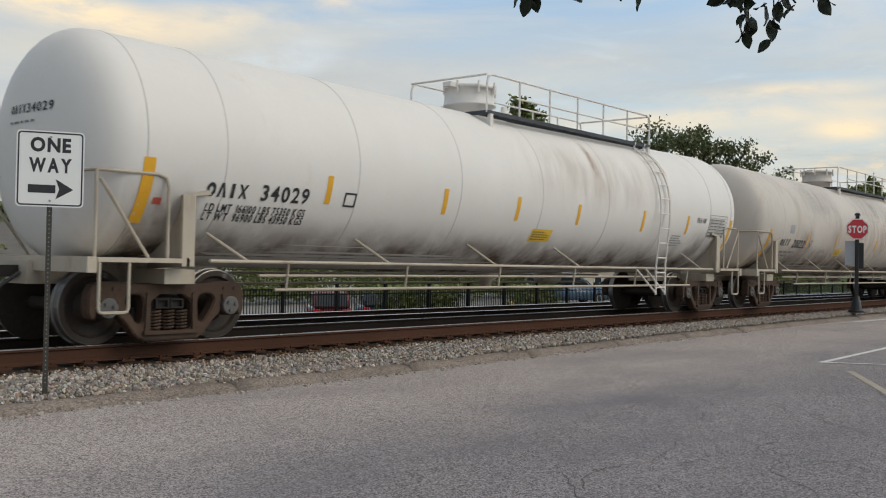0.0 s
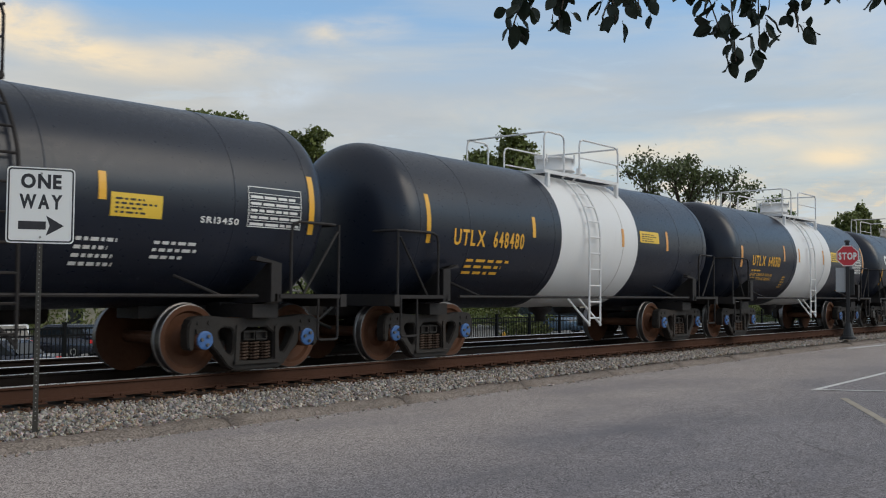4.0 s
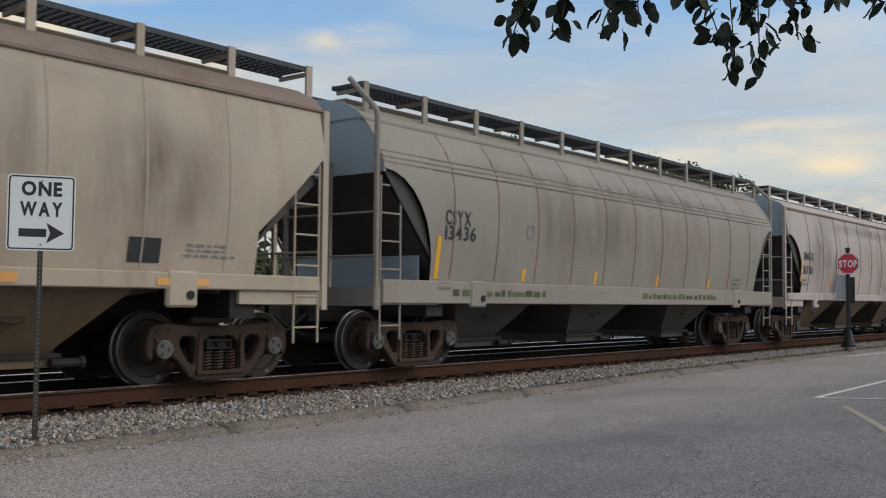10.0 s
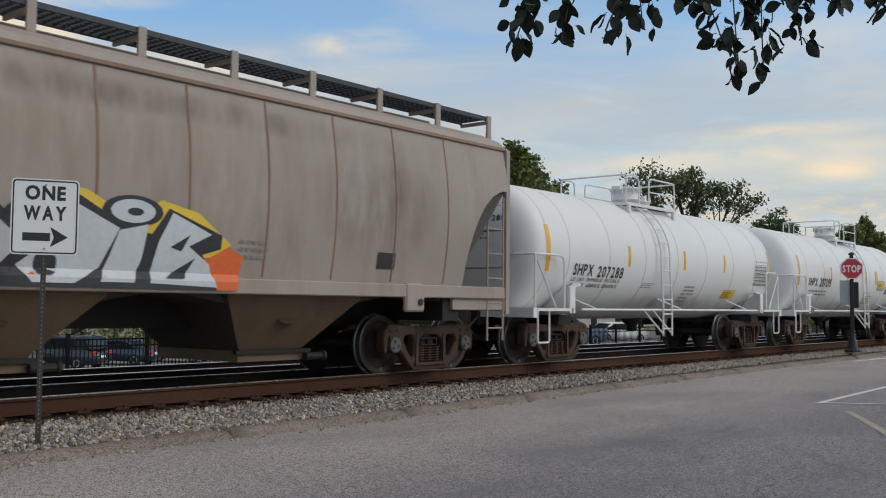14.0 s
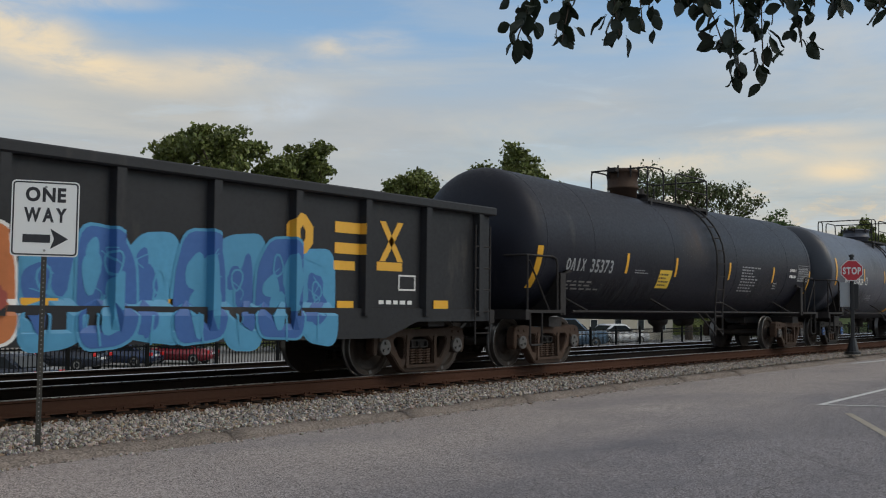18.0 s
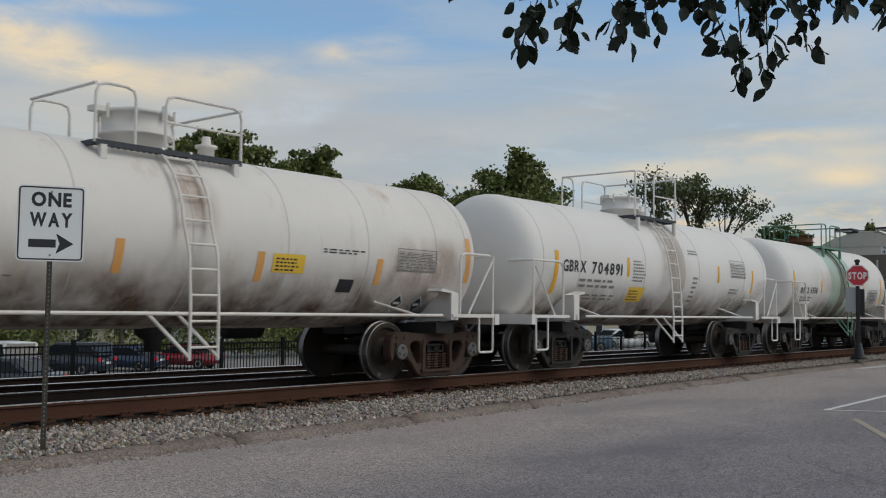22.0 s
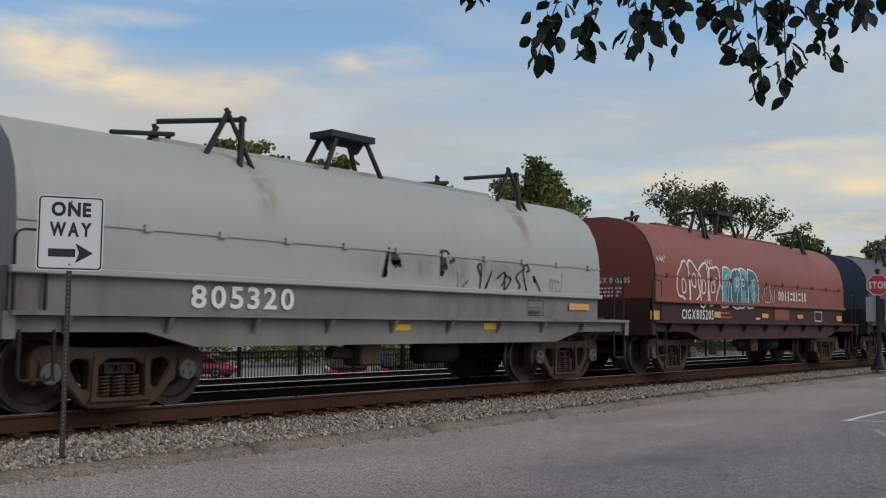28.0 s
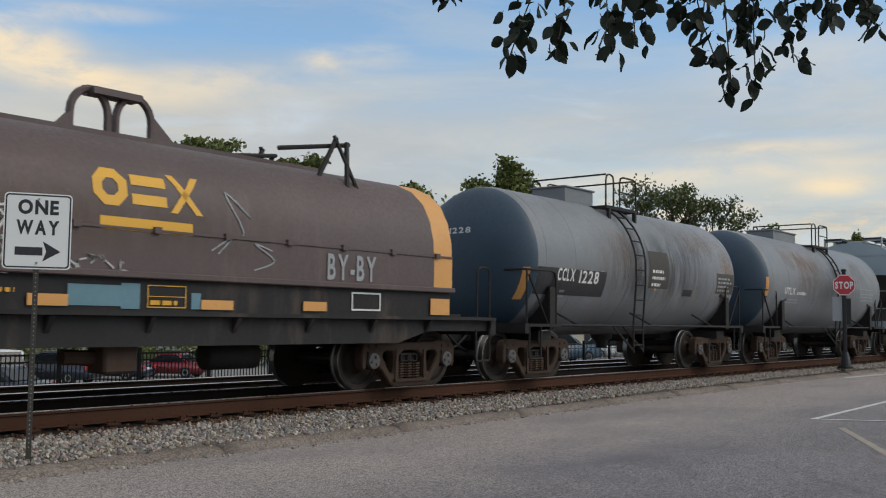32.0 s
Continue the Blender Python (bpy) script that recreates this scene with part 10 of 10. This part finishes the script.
scribble(c24, -6.08, 2.38, 0.42, 0.16, 'chalk', 46, 0.02)
scribble(c24, -3.49, 1.88, 0.46, 0.32, 'chalk', 47, 0.015)
decal(c25, 'lettering_block', blocks(4, 0.23, 0.66, 0.15), 'gold_ink', -4.77, 1.25, 0.008)
decal(c25, "lettering", lettering('493396', 0.22, 1.04), 'gold_ink', -4.03, 1.26, 0.008)
decal(c25, 'reflective_strip', [rect(0, 0.82, 0, 0.09)], 'amber', -6.2, 1.24, 0.02)
decal(c25, 'reflective_strip', [rect(0, 0.41, 0, 0.1)], 'amber', -2.92, 1.26, 0.02)
decal(c25, 'reflective_strip', [rect(0, 0.39, 0, 0.09)], 'amber', -1.31, 1.27, 0.02)
decal(c25, 'reflective_strip', [rect(0, 0.39, 0, 0.09)], 'amber', 0.54, 1.27, 0.02)
decal(c25, 'reflective_strip', [rect(0, 0.39, 0, 0.09)], 'amber', 2.42, 1.26, 0.02)
decal(c25, 'reflective_strip', [rect(0, 0.84, 0, 0.12)], 'amber', 4.48, 1.22, 0.02)
decal(c25, 'notice_sheet', [rect(0, 0.32, 0, 0.18)], 'sign_yellow', -5.3, 1.7, 0.006, 'yellow notice sheet with small print')
decal(c25, "small_print", small_print(4, 0.14, 0.26, 92), 'ink', -5.26, 1.72, 0.009)
emblem(c25, 3, 0.54, 1.91, 0.1, 'o=x', 'panel_pale', -1.29, 2.4)
decal(c25, "small_print", small_print(2, 0.18, 0.7, 93), 'gold_ink', -2.46, 1.27, 0.009)
decal(c25, "stencil_box", frame_of(0, 0.36, 0, 0.25, 0.025), 'chalk', 2.93, 1.22, 0.008)
bracket_pair(c25, -2, 2.04, 3.27, 1, )
decal(c25, "small_print", small_print(1, 0.15, 2.1, 94), 'red_ink', -1.35, 2.19, 0.009)
dots(c25, -1.48, 1.9, 0.46, 0.19, )
dots(c25, 0.34, 1.9, 0.45, 0.23, )
scribble(c25, 1.9, 1.65, 1.19, 0.71, 'chalk', 48, 0.045)
scribble(c25, 1.95, 1.75, 1.1, 0.45, 'panel_grey', 57, 0.06)
scribble(c25, 4.3, 1.62, 0.5, 0.2, 'panel_grey', 58, 0.012)
scribble(c25, 5.4, 1.55, 0.35, 0.16, 'chalk', 59, 0.018)
scribble(c25, -3.54, 1.86, 1.42, 0.14, 'panel_grey', 49, 0.01)
scribble(c25, -3.22, 1.61, 0.65, 0.22, 'panel_grey', 50, 0.01)
decal(c25, 'patch', [rect(0, 0.53, 0, 0.13)], 'coil_blue', -6.09, 1.34, 0.005)
decal(c26, 'lettering_block', blocks(4, 0.2, 0.71, 0.15), 'gold_ink', -4.82, 1.24, 0.008)
decal(c26, "lettering", lettering('495224', 0.21, 0.96), 'gold_ink', -3.9, 1.23, 0.008)
decal(c26, 'reflective_strip', [rect(0, 0.43, 0, 0.22)], 'amber', -6.44, 1.2, 0.02)
decal(c26, 'reflective_strip', [rect(0, 0.45, 0, 0.13)], 'amber', -4.25, 0.95, 0.02)
decal(c26, 'reflective_strip', [rect(0, 0.47, 0, 0.13)], 'amber', -1.96, 1.2, 0.02)
decal(c26, 'reflective_strip', [rect(0, 0.5, 0, 0.12)], 'amber', 0.3, 1.19, 0.02)
decal(c26, 'reflective_strip', [rect(0, 0.45, 0, 0.13)], 'amber', 2.01, 1.2, 0.02)
decal(c26, 'reflective_strip', [rect(0, 0.48, 0, 0.26)], 'amber', 4.75, 1.18, 0.02)
emblem(c26, 3, 0.48, 1.52, 0.08, 'o=x', 'gold_ink', -1.24, 2.35)
decal(c26, 'emblem_bar', [rect(0, 1.27, 0, 0.15)], 'gold_ink', -1.15, 2.09, 0.005)
loop_tag(c26, -3.2, 1.55, 1.3, 0.74, 'chalk', 51, 0.028)
scribble(c26, -1.94, 1.56, 1.18, 0.23, 'chalk', 52, 0.02)
decal(c26, 'spray_tag', lettering('BY-BY', 0.36, 1.0), 'panel_grey', 2.42, 1.66, 0.014, 'pale sprayed capitals')
scribble(c26, 0.37, 1.55, 1, 1.16, 'panel_grey', 54, 0.02)
scribble(c26, -5.56, 2.25, 0.98, 0.68, 'panel_grey', 55, 0.025)
decal(c26, "stencil_box", frame_of(0, 0.62, 0, 0.27, 0.025), 'chalk', 2.97, 1.22, 0.008)
data_table(c26, -0.47, 1.2, 0.55, 0.27, 'gold_ink', 2)
decal(c26, "small_print", small_print(2, 0.21, 0.73, 95), 'gold_ink', -2.76, 1.23, 0.009)
decal(c26, 'paint_patch', [rect(0, 0.25, 0, 0.3)], 'sky_paint', -0.82, 1.18, 0.005)
decal(c26, 'paint_patch', [rect(0, 0.67, 0, 0.24)], 'sky_paint', -1.49, 1.21, 0.004)
decal(c26, 'paint_patch', [rect(0, 0.14, 0, 0.2)], 'sky_paint', 0.16, 1.19, 0.005)
decal(c27, "lettering", lettering('CCLX', 0.23, 0.62), 'chalk', -3.85, 1.89, 0.008)
decal(c27, "lettering", lettering('1228', 0.24, 0.73), 'chalk', -3.05, 1.87, 0.008)
decal(c27, 'patch', [rect(0, 2.49, 0, 0.51)], 'ink', -4.51, 1.61, 0.0065)
strip(c27, -4.69, 1.5, 2.1, 0.1, 'amber')
strip(c27, -2.2, 1.81, 2.13, 0.1, 'amber')
decal(c27, 'patch', [rect(0, 0.93, 0, 0.82)], 'slope', -0.15, 1.86, 0.0065)
decal(c27, "small_print", small_print(3, 0.44, 0.69, 96), 'chalk', -0.02, 1.91, 0.009)
strip(c27, 0.22, 1.82, 2.17, 0.1, 'amber')
decal(c27, 'patch', [rect(0, 1.27, 0, 0.5)], 'slope', 3.4, 1.84, 0.0065)
decal(c27, "small_print", small_print(4, 0.39, 1.02, 97), 'panel_grey', 3.47, 1.9, 0.009)
decal(c27, 'patch', [rect(0, 0.51, 0, 0.15)], 'ink', 1.59, 1.73, 0.0065)
decal(c27, "small_print", small_print(2, 0.19, 0.22, 98), 'panel_grey', -3.65, 1.57, 0.009)
decal(c28, "lettering", lettering('UTLX', 0.19, 0.85), 'chalk', -4.15, 1.97, 0.008)
decal(c28, "small_print", small_print(1, 0.19, 1, 99), 'chalk', -3.14, 1.97, 0.009)
strip(c28, -5.37, 1.88, 2.4, 0.1, 'amber')
decal(c28, "small_print", small_print(2, 0.16, 1.37, 100), 'panel_grey', -3.94, 1.72, 0.009)
data_table(c28, 2.91, 1.91, 1.5, 0.42, 'panel_grey', 4)


# weather stains; the belly bands also hold underside shade in their colour
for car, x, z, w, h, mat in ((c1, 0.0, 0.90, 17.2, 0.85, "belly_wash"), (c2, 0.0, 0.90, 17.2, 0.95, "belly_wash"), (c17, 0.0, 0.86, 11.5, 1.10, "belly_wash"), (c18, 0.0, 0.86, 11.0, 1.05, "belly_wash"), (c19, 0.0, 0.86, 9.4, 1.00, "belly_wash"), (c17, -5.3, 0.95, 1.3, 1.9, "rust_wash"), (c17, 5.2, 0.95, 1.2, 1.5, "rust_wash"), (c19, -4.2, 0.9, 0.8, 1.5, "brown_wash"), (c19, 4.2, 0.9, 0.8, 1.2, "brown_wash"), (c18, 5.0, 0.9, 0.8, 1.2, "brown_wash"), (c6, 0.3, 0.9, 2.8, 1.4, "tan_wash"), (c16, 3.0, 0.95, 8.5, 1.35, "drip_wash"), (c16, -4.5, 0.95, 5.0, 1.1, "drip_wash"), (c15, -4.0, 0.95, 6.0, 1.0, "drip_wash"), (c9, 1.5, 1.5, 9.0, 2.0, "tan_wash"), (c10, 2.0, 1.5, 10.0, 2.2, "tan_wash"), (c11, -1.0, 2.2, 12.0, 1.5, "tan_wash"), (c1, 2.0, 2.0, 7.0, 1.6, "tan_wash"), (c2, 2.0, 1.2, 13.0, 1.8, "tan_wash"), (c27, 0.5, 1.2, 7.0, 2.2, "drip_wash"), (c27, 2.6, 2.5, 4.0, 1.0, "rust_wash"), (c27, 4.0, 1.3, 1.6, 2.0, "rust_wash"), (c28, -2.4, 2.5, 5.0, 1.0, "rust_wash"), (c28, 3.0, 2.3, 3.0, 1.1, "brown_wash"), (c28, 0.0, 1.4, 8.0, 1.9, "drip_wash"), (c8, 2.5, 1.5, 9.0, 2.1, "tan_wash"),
                             (c2, -5.2, 1.35, 1.5, 1.0, "brown_wash"), (c2, -4.0, 2.4, 4.5, 1.4, "soot_wash"), (c2, 1.5, 2.6, 5.0, 1.2, "soot_wash"), (c1, 1.95, 2.4, 0.32, 1.3, "rust_wash"), (c1, 5.05, 2.9, 0.2, 0.8, "rust_wash"), (c1, -8.0, 1.0, 1.4, 1.2, "brown_wash"),
                             (c1, 6.9, 1.1, 1.6, 1.0, "brown_wash"), (c17, -4.6, 1.2, 2.2, 1.5, "rust_wash"), (c17, 4.4, 1.1, 2.2, 1.3, "rust_wash"), (c17, 0.1, 1.9, 0.9, 1.3, "rust_wash"),
                             (c15, -0.6, 1.9, 1.9, 1.7, "brown_wash"), (c15, 3.6, 1.2, 4.0, 1.0, "soot_wash"), (c18, -0.2, 1.4, 0.55, 1.9, "rust_wash"), (c18, 0.1, 1.2, 2.0, 2.1, "tan_wash"), (c18, 4.0, 1.0, 2.2, 0.8, "brown_wash"), (c19, 0.0, 1.3, 7.5, 1.7, "tan_wash"),
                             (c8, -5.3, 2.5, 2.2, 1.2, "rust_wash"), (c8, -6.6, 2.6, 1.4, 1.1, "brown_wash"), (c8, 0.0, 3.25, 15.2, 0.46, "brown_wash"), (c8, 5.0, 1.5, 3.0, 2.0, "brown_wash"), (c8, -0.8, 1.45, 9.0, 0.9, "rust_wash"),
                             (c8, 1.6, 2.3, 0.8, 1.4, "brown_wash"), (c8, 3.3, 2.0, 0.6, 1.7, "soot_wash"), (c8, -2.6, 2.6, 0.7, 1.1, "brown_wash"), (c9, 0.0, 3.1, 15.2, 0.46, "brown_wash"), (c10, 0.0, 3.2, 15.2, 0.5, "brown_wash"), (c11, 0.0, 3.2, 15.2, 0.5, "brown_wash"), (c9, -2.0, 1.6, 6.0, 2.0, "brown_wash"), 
                             (c10, -5.0, 1.5, 3.0, 2.2, "brown_wash"), (c11, -4.0, 2.4, 5.0, 1.2, "soot_wash"), (c11, 4.6, 1.5, 3.6, 2.1, "brown_wash"), (c16, -2.5, 2.0, 4.0, 1.6, "soot_wash"),
                             (c16, 4.0, 1.2, 4.0, 1.0, "soot_wash"), (c27, -1.5, 1.6, 2.4, 1.8, "rust_wash"), (c27, 1.8, 2.2, 2.0, 1.4, "rust_wash"), (c28, -2.0, 1.8, 3.0, 1.8, "rust_wash"), (c12, 0.2, 0.95, 6.0, 0.5, "brown_wash"),
                             (c23, 2.9, 2.3, 0.5, 1.0, "rust_wash"), (c23, -2.8, 2.3, 0.5, 1.0, "rust_wash"), (c23, 1.0, 1.62, 6.0, 0.6, "brown_wash"), (c24, -1.0, 1.65, 8.0, 0.7, "brown_wash"), (c24, 2.6, 2.5, 3.0, 0.8, "soot_wash"),
                             (c26, -1.0, 1.7, 7.0, 1.0, "brown_wash"), (c14, -7.6, 1.1, 2.2, 1.4, "brown_wash"), (c13, 0.2, 0.95, 6.0, 0.5, "brown_wash"), (c6, 0.3, 1.2, 2.7, 2.2, "tan_wash")):
    stain(car, x, z, w, h, mat)


# ---- what moves ----
def motions():
    """The train rolls by at about 11.4 m/s; every wheelset turns with it."""
    gone = ((0, 0.0), (4, 45.27), (8, 90.89), (12, 136.64), (16, 182.49), (20, 228.50), (24, 273.96), (28, 319.20), (32, 364.14))
    for car in CARS:
        walk(car["root"], [(t, pose(car["u"] - s, TRACK_Y, RAIL_Z)) for t, s in gone])
    at = [g[0] for g in gone]
    way = [g[1] for g in gone]
    first = WHEELSETS[0]
    rows = []
    for i in range(frame(32.0)):
        t = i / FPS
        rows.append((t, Matrix.Rotation(-float(np.interp(t, at, way)) / WHEEL_R, 4, "Y")))
    walk(first, rows)
    act, slot = first.animation_data.action, first.animation_data.action_slot
    for w in WHEELSETS[1:]:
        w.rotation_mode = "QUATERNION"
        w.animation_data_create()
        w.animation_data.action = act
        w.animation_data.action_slot = slot


motions()
